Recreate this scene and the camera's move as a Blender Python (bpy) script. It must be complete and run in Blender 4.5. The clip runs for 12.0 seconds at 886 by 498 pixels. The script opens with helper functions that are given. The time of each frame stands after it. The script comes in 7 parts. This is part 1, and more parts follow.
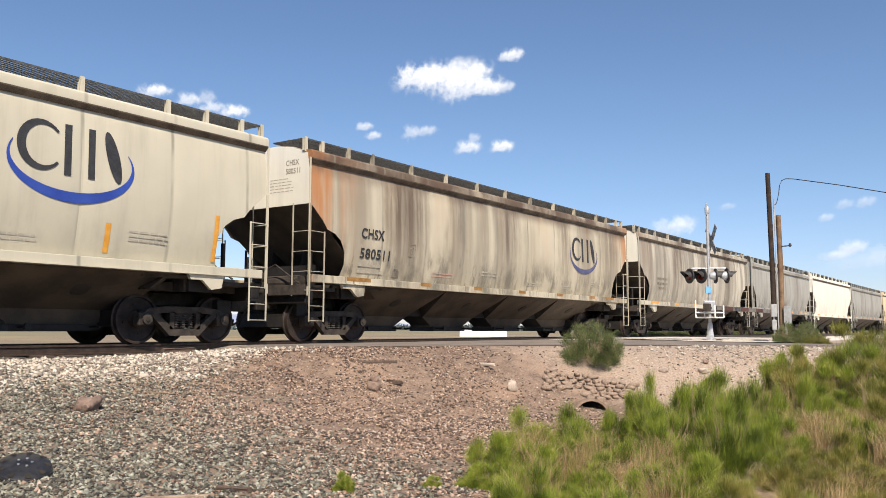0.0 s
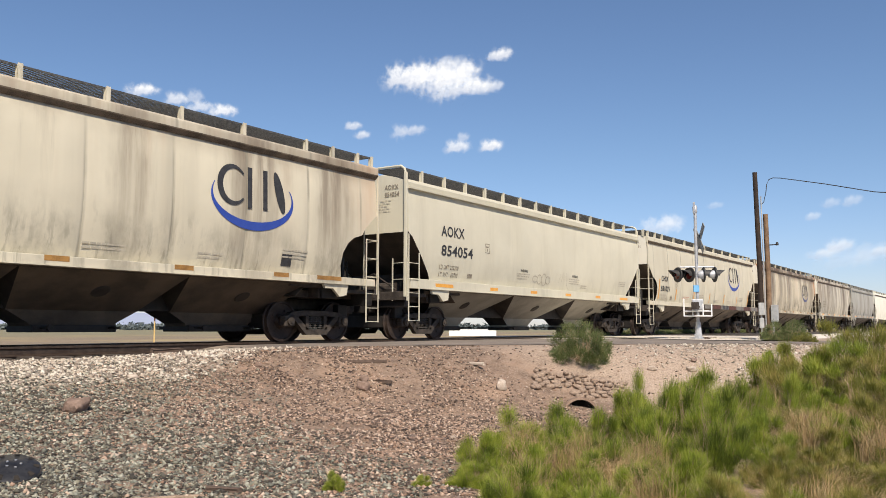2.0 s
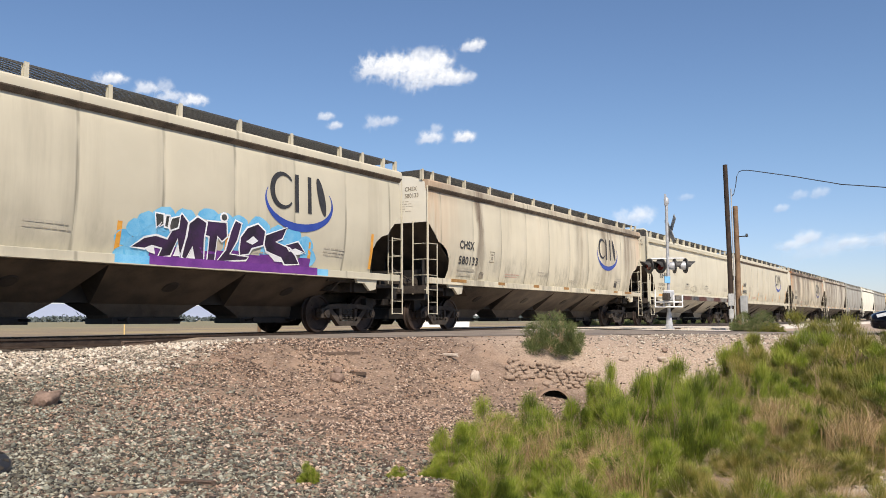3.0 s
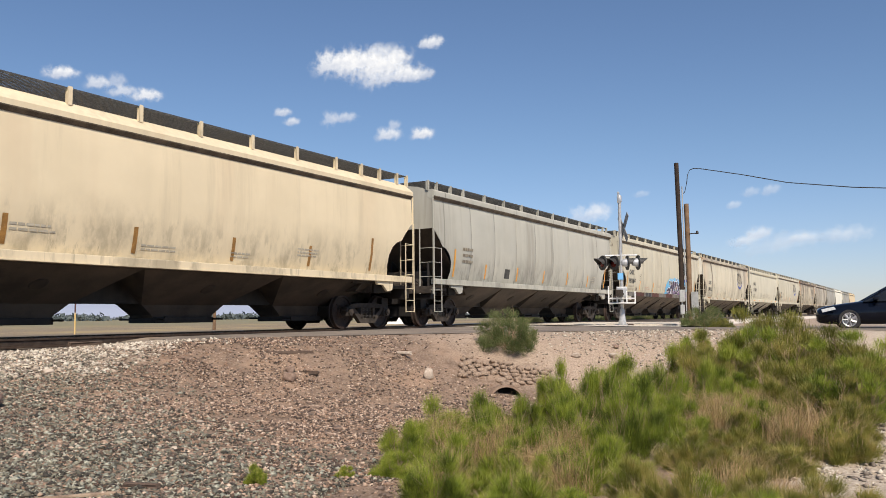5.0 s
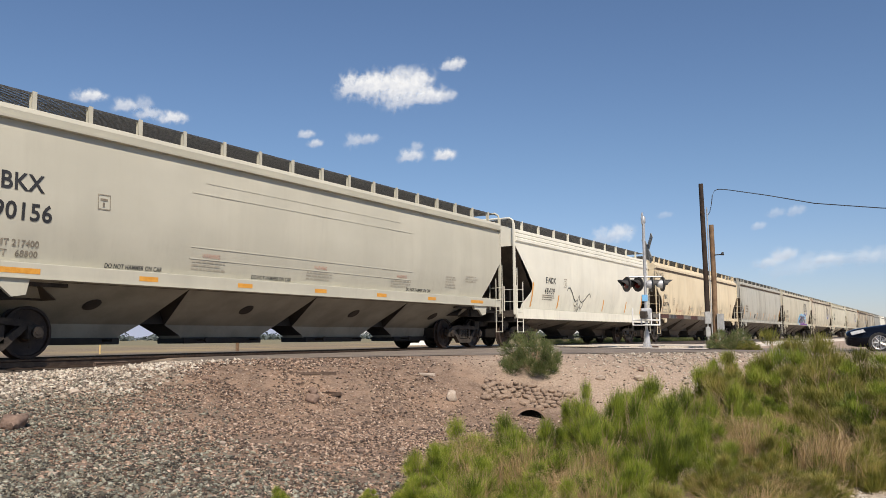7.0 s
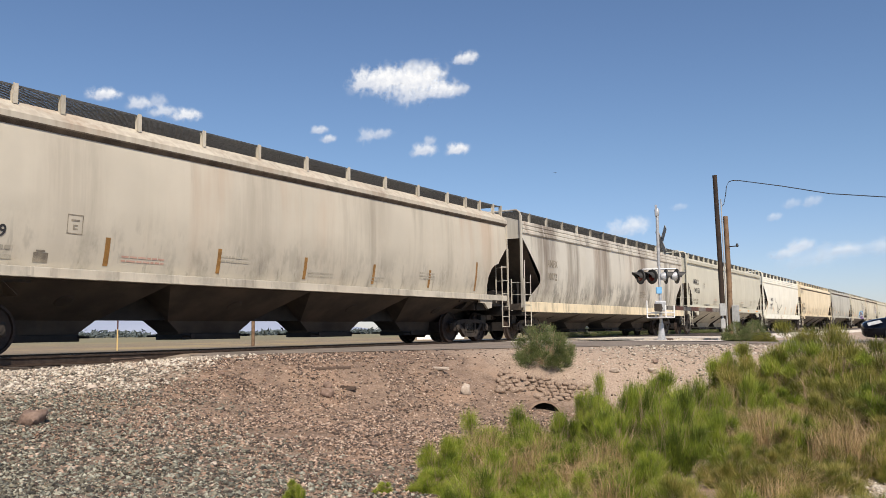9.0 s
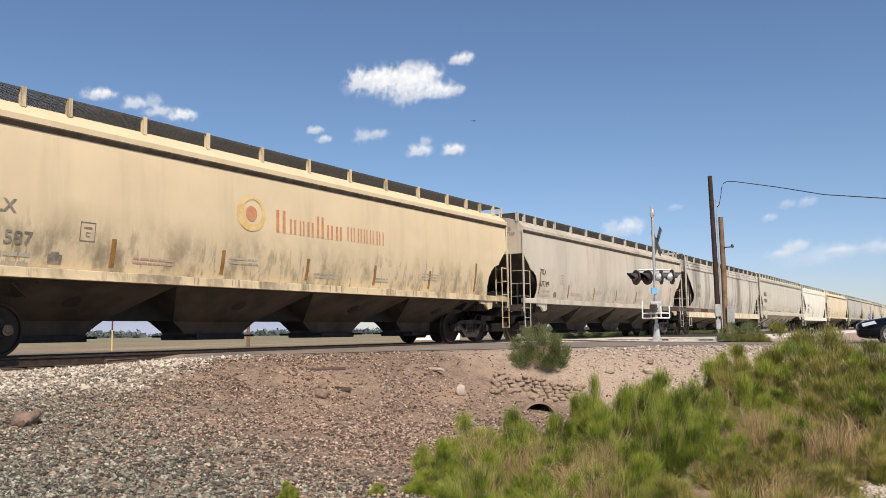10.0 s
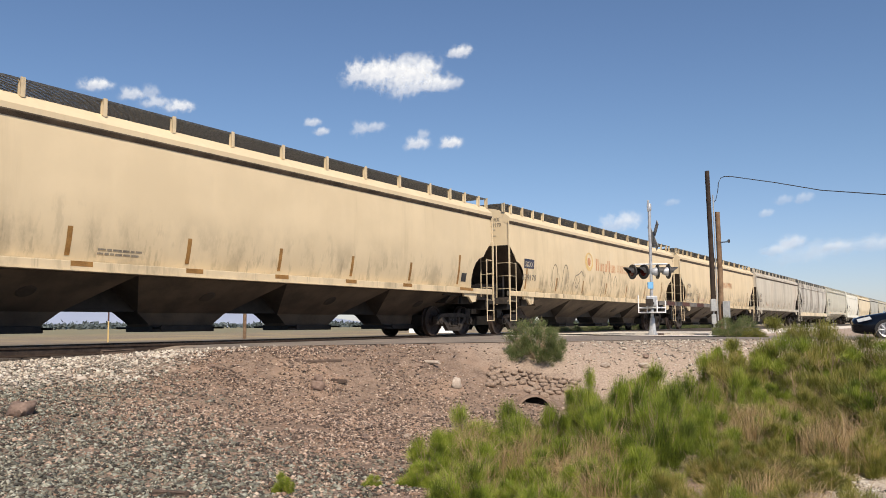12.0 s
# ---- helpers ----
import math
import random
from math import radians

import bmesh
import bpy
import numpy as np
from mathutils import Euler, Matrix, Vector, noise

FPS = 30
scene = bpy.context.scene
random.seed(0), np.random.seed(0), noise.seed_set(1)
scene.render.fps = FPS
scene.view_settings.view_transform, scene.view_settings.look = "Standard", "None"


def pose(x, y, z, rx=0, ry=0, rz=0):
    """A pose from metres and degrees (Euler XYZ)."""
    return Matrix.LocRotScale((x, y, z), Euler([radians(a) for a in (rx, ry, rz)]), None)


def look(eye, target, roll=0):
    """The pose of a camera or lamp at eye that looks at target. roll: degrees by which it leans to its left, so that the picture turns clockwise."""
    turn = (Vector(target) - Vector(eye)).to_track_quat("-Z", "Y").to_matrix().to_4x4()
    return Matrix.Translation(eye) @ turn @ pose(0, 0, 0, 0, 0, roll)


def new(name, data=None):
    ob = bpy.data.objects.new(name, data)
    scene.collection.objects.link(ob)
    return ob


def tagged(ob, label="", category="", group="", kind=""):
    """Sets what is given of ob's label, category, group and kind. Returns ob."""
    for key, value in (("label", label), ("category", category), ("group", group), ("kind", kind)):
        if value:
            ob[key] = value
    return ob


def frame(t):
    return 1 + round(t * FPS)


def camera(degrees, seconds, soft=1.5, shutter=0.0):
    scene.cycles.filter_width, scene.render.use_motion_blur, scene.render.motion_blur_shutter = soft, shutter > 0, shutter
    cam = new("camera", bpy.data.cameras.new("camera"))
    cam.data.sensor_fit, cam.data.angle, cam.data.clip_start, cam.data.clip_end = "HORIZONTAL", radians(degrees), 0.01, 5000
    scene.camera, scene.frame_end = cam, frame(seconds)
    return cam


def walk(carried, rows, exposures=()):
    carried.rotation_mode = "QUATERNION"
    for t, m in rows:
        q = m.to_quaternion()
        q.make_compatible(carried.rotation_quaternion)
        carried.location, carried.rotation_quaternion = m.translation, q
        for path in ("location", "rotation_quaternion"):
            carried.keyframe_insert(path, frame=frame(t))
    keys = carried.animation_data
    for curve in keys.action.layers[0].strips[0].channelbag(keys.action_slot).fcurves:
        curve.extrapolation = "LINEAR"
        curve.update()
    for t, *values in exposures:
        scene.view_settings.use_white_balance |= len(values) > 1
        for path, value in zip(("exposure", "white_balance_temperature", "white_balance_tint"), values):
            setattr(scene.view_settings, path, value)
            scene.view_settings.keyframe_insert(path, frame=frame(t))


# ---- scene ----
random.seed(11)
cam = camera(56.1, 12.0, 0.85)
EXPOSURES = [(0, 0.62), (1, 0.54), (2, 0.48), (3, 0.51), (3.7, 0.49), (5.5, 0.21), (6, 0.09), (6.5, 0.10), (7, 0.23), (9, 0.36), (10.5, 0.35), (12, 0.33)]
walk(cam, [
    (0, pose(0.013, 0.065, 0.303, 95.47, -0.21, -54.89)),
    (0.5, pose(0.004, 0.048, 0.310, 95.55, -0.03, -54.97)),
    (1, pose(0.000, 0.048, 0.307, 95.66, 0.16, -55.00)),
    (1.5, pose(0.005, 0.057, 0.309, 95.59, 0.04, -55.19)),
    (2, pose(-0.007, 0.053, 0.305, 95.43, -0.00, -55.62)),
    (2.5, pose(-0.017, 0.100, 0.307, 95.16, 0.08, -56.52)),
    (3, pose(-0.024, 0.055, 0.311, 94.82, 0.15, -57.46)),
    (3.5, pose(0.006, 0.008, 0.321, 94.55, -0.43, -58.75)),
    (3.7, pose(0.015, -0.010, 0.317, 94.43, -0.46, -59.55)),
    (5.3, pose(-0.017, -0.043, 0.334, 94.65, 0.58, -60.27)),
    (5.5, pose(-0.047, -0.035, 0.327, 94.81, 0.33, -60.00)),
    (6, pose(-0.003, -0.024, 0.331, 95.39, 0.43, -59.38)),
    (6.5, pose(0.009, -0.019, 0.334, 95.95, 0.49, -58.96)),
    (7, pose(0.020, -0.006, 0.339, 96.04, 0.33, -58.79)),
    (9, pose(0.000, -0.043, 0.334, 95.65, 0.76, -57.78)),
    (9.5, pose(0.019, -0.031, 0.334, 95.61, 0.78, -57.90)),
    (10, pose(0.022, -0.040, 0.338, 95.68, 0.74, -58.08)),
    (10.5, pose(0.022, -0.036, 0.340, 95.70, 0.64, -58.27)),
    (11, pose(0.020, -0.039, 0.341, 95.51, 0.44, -58.50)),
    (11.5, pose(0.017, -0.045, 0.338, 95.28, 0.34, -58.47)),
    (12, pose(0.017, -0.050, 0.335, 95.21, 0.40, -58.32)),
], EXPOSURES)


SPEED = 20.068
TRACK_Y = 14.38

# ---- light ----
SUN_TO = Vector((-0.47, -0.50, 0.73)).normalized()
world = bpy.data.worlds.new("sky")
scene.world = world
world.use_nodes = True
wn = world.node_tree
wn.nodes.clear()
w_out = wn.nodes.new("ShaderNodeOutputWorld")
w_bg = wn.nodes.new("ShaderNodeBackground")
w_sky = wn.nodes.new("ShaderNodeTexSky")
w_sky.sky_type = "NISHITA"
w_sky.sun_disc = False
w_sky.sun_elevation = math.asin(SUN_TO.z)
w_sky.sun_rotation = math.atan2(SUN_TO.x, SUN_TO.y)
w_sky.air_density = 1.0
w_sky.dust_density = 0.25
w_sky.ozone_density = 2.6
w_bg.inputs["Strength"].default_value = 0.075
w_tint = wn.nodes.new("ShaderNodeMix")
w_tint.data_type, w_tint.blend_type = "RGBA", "MULTIPLY"
w_tint.inputs["Factor"].default_value = 1.0
w_tint.inputs["B"].default_value = (0.93, 0.985, 1.09, 1)
wn.links.new(w_sky.outputs[0], w_tint.inputs["A"])
w_at = wn.nodes.new("ShaderNodeTexCoord")
w_up = wn.nodes.new("ShaderNodeSeparateXYZ")
w_low = wn.nodes.new("ShaderNodeMapRange")
w_low.interpolation_type = "SMOOTHSTEP"
w_low.inputs["From Min"].default_value = 0.22
w_low.inputs["From Max"].default_value = 0.0
w_haze = wn.nodes.new("ShaderNodeMix")
w_haze.data_type, w_haze.blend_type = "RGBA", "MULTIPLY"
w_haze.inputs["B"].default_value = (0.98, 0.95, 1.09, 1)
wn.links.new(w_at.outputs["Generated"], w_up.inputs[0])
wn.links.new(w_up.outputs[2], w_low.inputs["Value"])
wn.links.new(w_low.outputs["Result"], w_haze.inputs["Factor"])
wn.links.new(w_tint.outputs["Result"], w_haze.inputs["A"])
wn.links.new(w_haze.outputs["Result"], w_bg.inputs[0])
wn.links.new(w_bg.outputs[0], w_out.inputs[0])
sun = new("sun", bpy.data.lights.new("sun", "SUN"))
sun.data.energy = 4.5
sun.data.angle = radians(0.53)
sun.data.color = (1.0, 0.885, 0.76)
sun.matrix_world = look(SUN_TO * 50, (0, 0, 0))


# ---- materials ----
def nodes_of(name):
    m = bpy.data.materials.new(name)
    m.use_nodes = True
    t = m.node_tree
    return m, t, t.nodes["Principled BSDF"]


def add(t, kind, **inputs):
    n = t.nodes.new(kind)
    for k, v in inputs.items():
        n.inputs[k.replace("_", " ")].default_value = v
    return n


def math_node(t, op, a, b=None):
    n = t.nodes.new("ShaderNodeMath")
    n.operation = op
    n.use_clamp = op == "MULTIPLY"
    for i, v in enumerate((a, b)):
        if v is None:
            continue
        if isinstance(v, (int, float)):
            n.inputs[i].default_value = v
        else:
            t.links.new(v, n.inputs[i])
    return n.outputs[0]


def madd(t, a, b, c):
    """a * b + c"""
    n = t.nodes.new("ShaderNodeMath")
    n.operation = "MULTIPLY_ADD"
    t.links.new(a, n.inputs[0])
    n.inputs[1].default_value = b
    n.inputs[2].default_value = c
    return n.outputs[0]


def band(t, value, lo, hi, a=0.0, b=1.0):
    """value from lo..hi to a..b, clamped and smooth."""
    n = t.nodes.new("ShaderNodeMapRange")
    n.interpolation_type = "SMOOTHSTEP"
    n.inputs["From Min"].default_value = lo
    n.inputs["From Max"].default_value = hi
    n.inputs["To Min"].default_value = a
    n.inputs["To Max"].default_value = b
    t.links.new(value, n.inputs["Value"])
    return n.outputs["Result"]


def blend(t, fac, a, b):
    n = t.nodes.new("ShaderNodeMix")
    n.data_type = "RGBA"
    for sock, v in ((n.inputs["Factor"], fac), (n.inputs["A"], a), (n.inputs["B"], b)):
        if isinstance(v, (int, float)):
            sock.default_value = v
        elif isinstance(v, tuple):
            sock.default_value = (*v, 1) if len(v) == 3 else v
        else:
            t.links.new(v, sock)
    return n.outputs["Result"]


def coords(t, scale=(1, 1, 1), shift=True, which="Object"):
    tc = t.nodes.new("ShaderNodeTexCoord")
    mp = t.nodes.new("ShaderNodeMapping")
    mp.inputs["Scale"].default_value = scale
    src = tc.outputs[which]
    if shift:
        oi = t.nodes.new("ShaderNodeObjectInfo")
        ad = t.nodes.new("ShaderNodeVectorMath")
        ad.operation = "MULTIPLY_ADD"
        t.links.new(oi.outputs["Random"], ad.inputs[0])
        ad.inputs[1].default_value = (31.0, 17.0, 9.0)
        t.links.new(src, ad.inputs[2])
        src = ad.outputs[0]
    t.links.new(src, mp.inputs["Vector"])
    return mp.outputs["Vector"]


def fbm(t, vec, scale, detail=4.0, rough=0.55):
    n = add(t, "ShaderNodeTexNoise", Scale=scale, Detail=detail, Roughness=rough)
    t.links.new(vec, n.inputs["Vector"])
    return n.outputs["Fac"]


def bump(t, p, height, strength=0.3, distance=0.02):
    n = add(t, "ShaderNodeBump", Strength=strength, Distance=distance)
    t.links.new(height, n.inputs["Height"])
    t.links.new(n.outputs["Normal"], p.inputs["Normal"])


def split_z(t):
    tc = t.nodes.new("ShaderNodeTexCoord")
    s = t.nodes.new("ShaderNodeSeparateXYZ")
    t.links.new(tc.outputs["Object"], s.inputs[0])
    return s.outputs


def surface(name, c1, c2, scale=6.0, rough=0.8, metal=0.0, bumpy=0.2, fine=60.0, dist=0.01, shift=True, spec=None):
    """A plain worn surface: two tones in patches, grain and fine relief."""
    m, t, p = nodes_of(name)
    v = coords(t, shift=shift)
    big = fbm(t, v, scale)
    small = fbm(t, v, fine, 3)
    mixed = math_node(t, "ADD", math_node(t, "MULTIPLY", big, 0.65), math_node(t, "MULTIPLY", small, 0.35))
    t.links.new(blend(t, band(t, mixed, 0.34, 0.66), c1, c2), p.inputs["Base Color"])
    p.inputs["Roughness"].default_value = rough
    p.inputs["Metallic"].default_value = metal
    if spec is not None:
        p.inputs["Specular IOR Level"].default_value = spec
    if bumpy:
        bump(t, p, small, bumpy, dist)
    return m


def car_paint(name, base, grime=0.4, rust=0.0, smear=0.0, rough=0.55, dirt=(0.13, 0.10, 0.075), seam=None, cover=0.50, ends=0.0, broad=0.0, stains=()):
    """Old enamel on steel: run-down streaks, chalky patches, rust runs from the roof, rubbed-in dirt."""
    m, t, p = nodes_of(name)
    v_run = coords(t, (0.95, 0.95, 0.075))
    v_fine = coords(t, (6.0, 6.0, 0.35))
    v_flat = coords(t)
    x, y, z = split_z(t)
    chalk = fbm(t, v_flat, 0.7, 5)
    col = blend(t, band(t, chalk, 0.35, 0.7, 0, 0.6), base, tuple(min(1, c * 1.13 + 0.015) for c in base))
    runs = fbm(t, v_run, 1.25, 6, 0.66)
    fine_runs = fbm(t, v_fine, 1.2, 4)
    f = math_node(t, "MULTIPLY", band(t, runs, cover, cover + 0.16), band(t, fine_runs, 0.25, 0.65, 0.35, 1.0))
    col = blend(t, math_node(t, "MULTIPLY", f, grime), col, tuple(c * 0.33 + d * 0.5 for c, d in zip(base, dirt)))
    if broad > 0:
        wide_runs = math_node(t, "MULTIPLY", band(t, fbm(t, coords(t, (0.50, 0.50, 0.03)), 1.25, 4, 0.62), 0.47, 0.60), band(t, fbm(t, v_run, 2.1, 4, 0.6), 0.25, 0.60, 0.35, 1.0))
        wide_runs = math_node(t, "MULTIPLY", wide_runs, band(t, z, 1.3, 3.4, 0.55, 1.0))
        col = blend(t, math_node(t, "MULTIPLY", wide_runs, broad), col, tuple(c * 0.22 + d * 0.45 for c, d in zip(base, dirt)))
    if rust > 0:
        rr = math_node(t, "MULTIPLY", band(t, fbm(t, v_run, 0.9, 4, 0.65), 0.50, 0.68), band(t, z, 1.6, 4.0, 0.25, 1.0))
        col = blend(t, math_node(t, "MULTIPLY", rr, rust), col, (0.36, 0.155, 0.05))
        top = math_node(t, "MULTIPLY", band(t, z, 3.75, 4.05), band(t, fine_runs, 0.35, 0.65))
        col = blend(t, math_node(t, "MULTIPLY", top, rust), col, (0.17, 0.10, 0.06))
    if ends > 0:
        reach = math_node(t, "ADD", band(t, x, 2.2, 0.1, 0.0, 1.0), band(t, x, 15.6, 17.4, 0.0, 0.8))
        reach = math_node(t, "MULTIPLY", reach, band(t, math_node(t, "ABSOLUTE", y), 1.40, 1.50))
        orange = math_node(t, "MULTIPLY", reach, band(t, math_node(t, "ADD", fbm(t, v_run, 1.6, 5, 0.6), madd(t, z, 0.07, -0.22)), 0.36, 0.60))
        col = blend(t, math_node(t, "MULTIPLY", orange, ends), col, (0.42, 0.17, 0.05))
        soot = math_node(t, "MULTIPLY", band(t, z, 3.55, 4.0), band(t, fbm(t, v_flat, 1.1, 4), 0.35, 0.6, 0.35, 1.0))
        soot = math_node(t, "MULTIPLY", soot, band(t, math_node(t, "ABSOLUTE", y), 1.40, 1.50))
        col = blend(t, math_node(t, "MULTIPLY", soot, ends), col, (0.10, 0.06, 0.038))
    for x0, half, much in stains:
        off = math_node(t, "ABSOLUTE", math_node(t, "ADD", x, madd(t, fbm(t, coords(t, (1, 1, 0.45)), 1.1, 4, 0.6), 1.2, -0.6 - x0)))
        run = math_node(t, "MULTIPLY", band(t, off, half, half * 0.15), band(t, fbm(t, v_fine, 0.7, 5, 0.65), 0.30, 0.62, 0.25, 1.0))
        run = math_node(t, "MULTIPLY", run, band(t, z, 1.5, 3.3, 0.45, 1.0))
        run = math_node(t, "MULTIPLY", run, band(t, math_node(t, "ABSOLUTE", y), 1.40, 1.50))
        col = blend(t, math_node(t, "MULTIPLY", run, much), col, (0.115, 0.078, 0.05))
    if seam:
        saw = math_node(t, "FRACT", madd(t, x, 1 / seam[1], 0.5 - seam[0] / seam[1]))
        off = math_node(t, "ABSOLUTE", math_node(t, "SUBTRACT", saw, 0.5))
        line = math_node(t, "MULTIPLY", band(t, off, 0.030, 0.006), band(t, fbm(t, coords(t, (1, 1, 0.5)), 1.3, 3), 0.36, 0.62, 0.15, 0.75))
        col = blend(t, line, col, tuple(c * 0.42 for c in base))
    if smear > 0:
        patch = fbm(t, coords(t, (0.95, 0.95, 0.50)), 1.5, 6, 0.66)
        s = math_node(t, "MULTIPLY", band(t, patch, 0.45, 0.68), band(t, z, 2.8, 1.7))
        col = blend(t, math_node(t, "MULTIPLY", s, smear), col, tuple(c * 0.34 for c in base))
        stroke = math_node(t, "MULTIPLY", band(t, fbm(t, coords(t, (2.2, 2.2, 0.75)), 1.5, 4, 0.6), 0.54, 0.66), band(t, math_node(t, "ADD", z, madd(t, patch, 1.6, -0.8)), 2.5, 2.0))
        col = blend(t, math_node(t, "MULTIPLY", stroke, smear * 0.6), col, tuple(c * 0.36 for c in base))
        rub = math_node(t, "MULTIPLY", band(t, fbm(t, v_fine, 0.8, 5, 0.7), 0.56, 0.66), band(t, z, 2.5, 1.6))
        col = blend(t, math_node(t, "MULTIPLY", rub, smear * 0.8), col, tuple(c * 0.28 for c in base))
    t.links.new(col, p.inputs["Base Color"])
    t.links.new(band(t, runs, 0.3, 0.7, rough - 0.08, rough + 0.2), p.inputs["Roughness"])
    wavy = math_node(t, "ADD", math_node(t, "MULTIPLY", fbm(t, v_flat, 1.6, 3), band(t, z, 3.2, 1.6, 0.15, 1.0)), math_node(t, "MULTIPLY", fbm(t, v_flat, 80, 2), 0.04))
    bump(t, p, wavy, 0.4, 0.03)
    return m


M_CREAM = car_paint("cream_enamel", (0.493, 0.458, 0.351), 0.24, 0.0, 0.14, seam=(0.71, 1.79))
M_RUSTY = car_paint("rust_streaked_cream_enamel", (0.515, 0.462, 0.342), 0.45, 0.22, 0.95, seam=(0.71, 1.79), cover=0.53, ends=0.95, broad=0.68, stains=((3.4, 1.3, 0.95), (5.6, 0.5, 0.6), (8.6, 1.0, 0.85), (12.2, 0.8, 0.7), (15.8, 1.3, 0.7)))
M_RUNS = car_paint("brown_streaked_cream_enamel", (0.555, 0.512, 0.39), 0.55, 0.16, 0.50, seam=(0.71, 1.79), cover=0.54, ends=0.35, broad=0.15, stains=((2.9, 0.45, 0.95), (10.4, 0.5, 0.5), (13.6, 1.0, 0.7), (15.8, 0.9, 0.7)))
M_STAINED = car_paint("soot_stained_enamel", (0.50, 0.465, 0.37), 1.0, 0.08, 0.6, cover=0.47, ends=0.20, broad=0.75, stains=((4.6, 1.2, 0.85), (8.0, 0.8, 0.6), (11.8, 1.3, 0.85)))
M_ENDWHITE = car_paint("clean_off_white_enamel", (0.66, 0.63, 0.53), 0.16, 0.0, 0.10)
M_PALE = car_paint("pale_grey_green_enamel", (0.524, 0.494, 0.383), 0.16, 0.0, 0.12)
M_GREY = car_paint("dull_grey_enamel", (0.324, 0.316, 0.275), 0.6, 0.0, 0.8, stains=((5.5, 1.0, 0.5), (11.0, 1.2, 0.5)))
M_TAN = car_paint("tan_enamel", (0.653, 0.559, 0.383), 0.22, 0.1, 0.55)
M_WHITE = car_paint("chalky_white_enamel", (0.687, 0.670, 0.570), 0.12, 0.0, 0.12)
M_BEIGE = car_paint("smooth_beige_grey_enamel", (0.481, 0.463, 0.374), 0.08, 0.0, 0.08)
M_STREAKED = car_paint("streaked_white_enamel", (0.500, 0.475, 0.405), 0.9, 0.15, 0.9, cover=0.46, stains=((1.9, 1.2, 0.8), (7.5, 0.8, 0.5), (12.5, 1.0, 0.5)))
M_ASHEN = car_paint("ashen_white_enamel", (0.505, 0.462, 0.372), 0.35, 0.28, 0.45, stains=((3.2, 0.9, 0.25), (7.6, 1.0, 0.28), (12.0, 0.9, 0.22)))
M_STRAW = car_paint("straw_yellow_enamel", (0.635, 0.515, 0.328), 0.16, 0.0, 0.85)
M_STRAW_CLEAN = car_paint("lightly_soiled_straw_enamel", (0.635, 0.515, 0.328), 0.16, 0.0, 0.42)
M_OFFWHITE = car_paint("weathered_off_white_enamel", (0.405, 0.397, 0.34), 0.4, 0.0, 0.45, seam=(0.71, 1.79))
M_UNDER = surface("dark_brown_hopper_steel", (0.041, 0.030, 0.021), (0.102, 0.077, 0.052), 1.4, 0.85)
# Darker hopper steel: shade under the cars is mixed into the colour.
M_UNDER_DARK = surface("shade_dark_hopper_steel", (0.026, 0.020, 0.015), (0.075, 0.057, 0.041), 1.2, 0.85)
M_SHADE_SOOT = surface("black_shade_and_soot", (0.018, 0.014, 0.011), (0.05, 0.039, 0.029), 2, 0.9)
M_GHOST = surface("worn_away_lettering", (0.34, 0.31, 0.245), (0.48, 0.44, 0.35), 5, 0.7, bumpy=0)
M_FADEDRED = surface("faded_red_lettering", (0.46, 0.27, 0.21), (0.56, 0.38, 0.30), 5, 0.7, bumpy=0)
M_UNDER_PALE = surface("dusty_hopper_paint", (0.20, 0.185, 0.148), (0.30, 0.28, 0.225), 1.4, 0.8)
M_SHADE_GRIME = surface("brown_shade_and_grime", (0.060, 0.045, 0.032), (0.17, 0.13, 0.092), 3.0, 0.85)
M_SPRING = surface("worn_spring_steel", (0.05, 0.043, 0.036), (0.12, 0.105, 0.09), 9, 0.6, 0.2)
M_IRON = surface("black_greasy_iron", (0.010, 0.009, 0.008), (0.025, 0.021, 0.018), 5, 0.65, 0.2)
M_CAST = surface("dusty_cast_steel", (0.020, 0.016, 0.013), (0.066, 0.052, 0.040), 5, 0.8, 0.1)
M_TREAD = surface("rusty_wheel_steel", (0.016, 0.011, 0.009), (0.060, 0.040, 0.030), 4, 0.65, 0.2)
M_GRATING = surface("galvanised_grating", (0.05, 0.05, 0.049), (0.12, 0.12, 0.115), 20, 0.6, 0.3)
M_RAIL = surface("worn_rail_steel", (0.063, 0.042, 0.032), (0.112, 0.081, 0.059), 12, 0.45, 0.6)
M_TIE = surface("weathered_sleeper_wood", (0.042, 0.033, 0.025), (0.090, 0.072, 0.057), 14, 0.9)
M_BLACK = surface("black_lettering_paint", (0.018, 0.018, 0.02), (0.04, 0.04, 0.042), 9, 0.6, bumpy=0)
M_FADED = surface("faded_black_lettering", (0.13, 0.11, 0.085), (0.32, 0.28, 0.21), 5, 0.7, bumpy=0)
M_BLUE = surface("blue_lettering_paint", (0.016, 0.045, 0.27), (0.03, 0.07, 0.34), 3, 0.5, bumpy=0)
M_NAVY = surface("dark_navy_patch_paint", (0.018, 0.022, 0.05), (0.04, 0.045, 0.08), 3, 0.6, bumpy=0)
M_DULLBLUE = surface("faded_blue_lettering_paint", (0.05, 0.06, 0.16), (0.12, 0.12, 0.20), 3, 0.6, bumpy=0)
M_ORANGE = surface("orange_reflective_tape", (0.62, 0.27, 0.03), (0.72, 0.36, 0.06), 9, 0.4, bumpy=0)
M_BROWNTAPE = surface("browned_reflective_tape", (0.20, 0.10, 0.025), (0.36, 0.19, 0.05), 6, 0.5, bumpy=0)
M_SUNMARK = surface("orange_lettering_paint", (0.46, 0.19, 0.08), (0.58, 0.30, 0.15), 7, 0.6, bumpy=0)
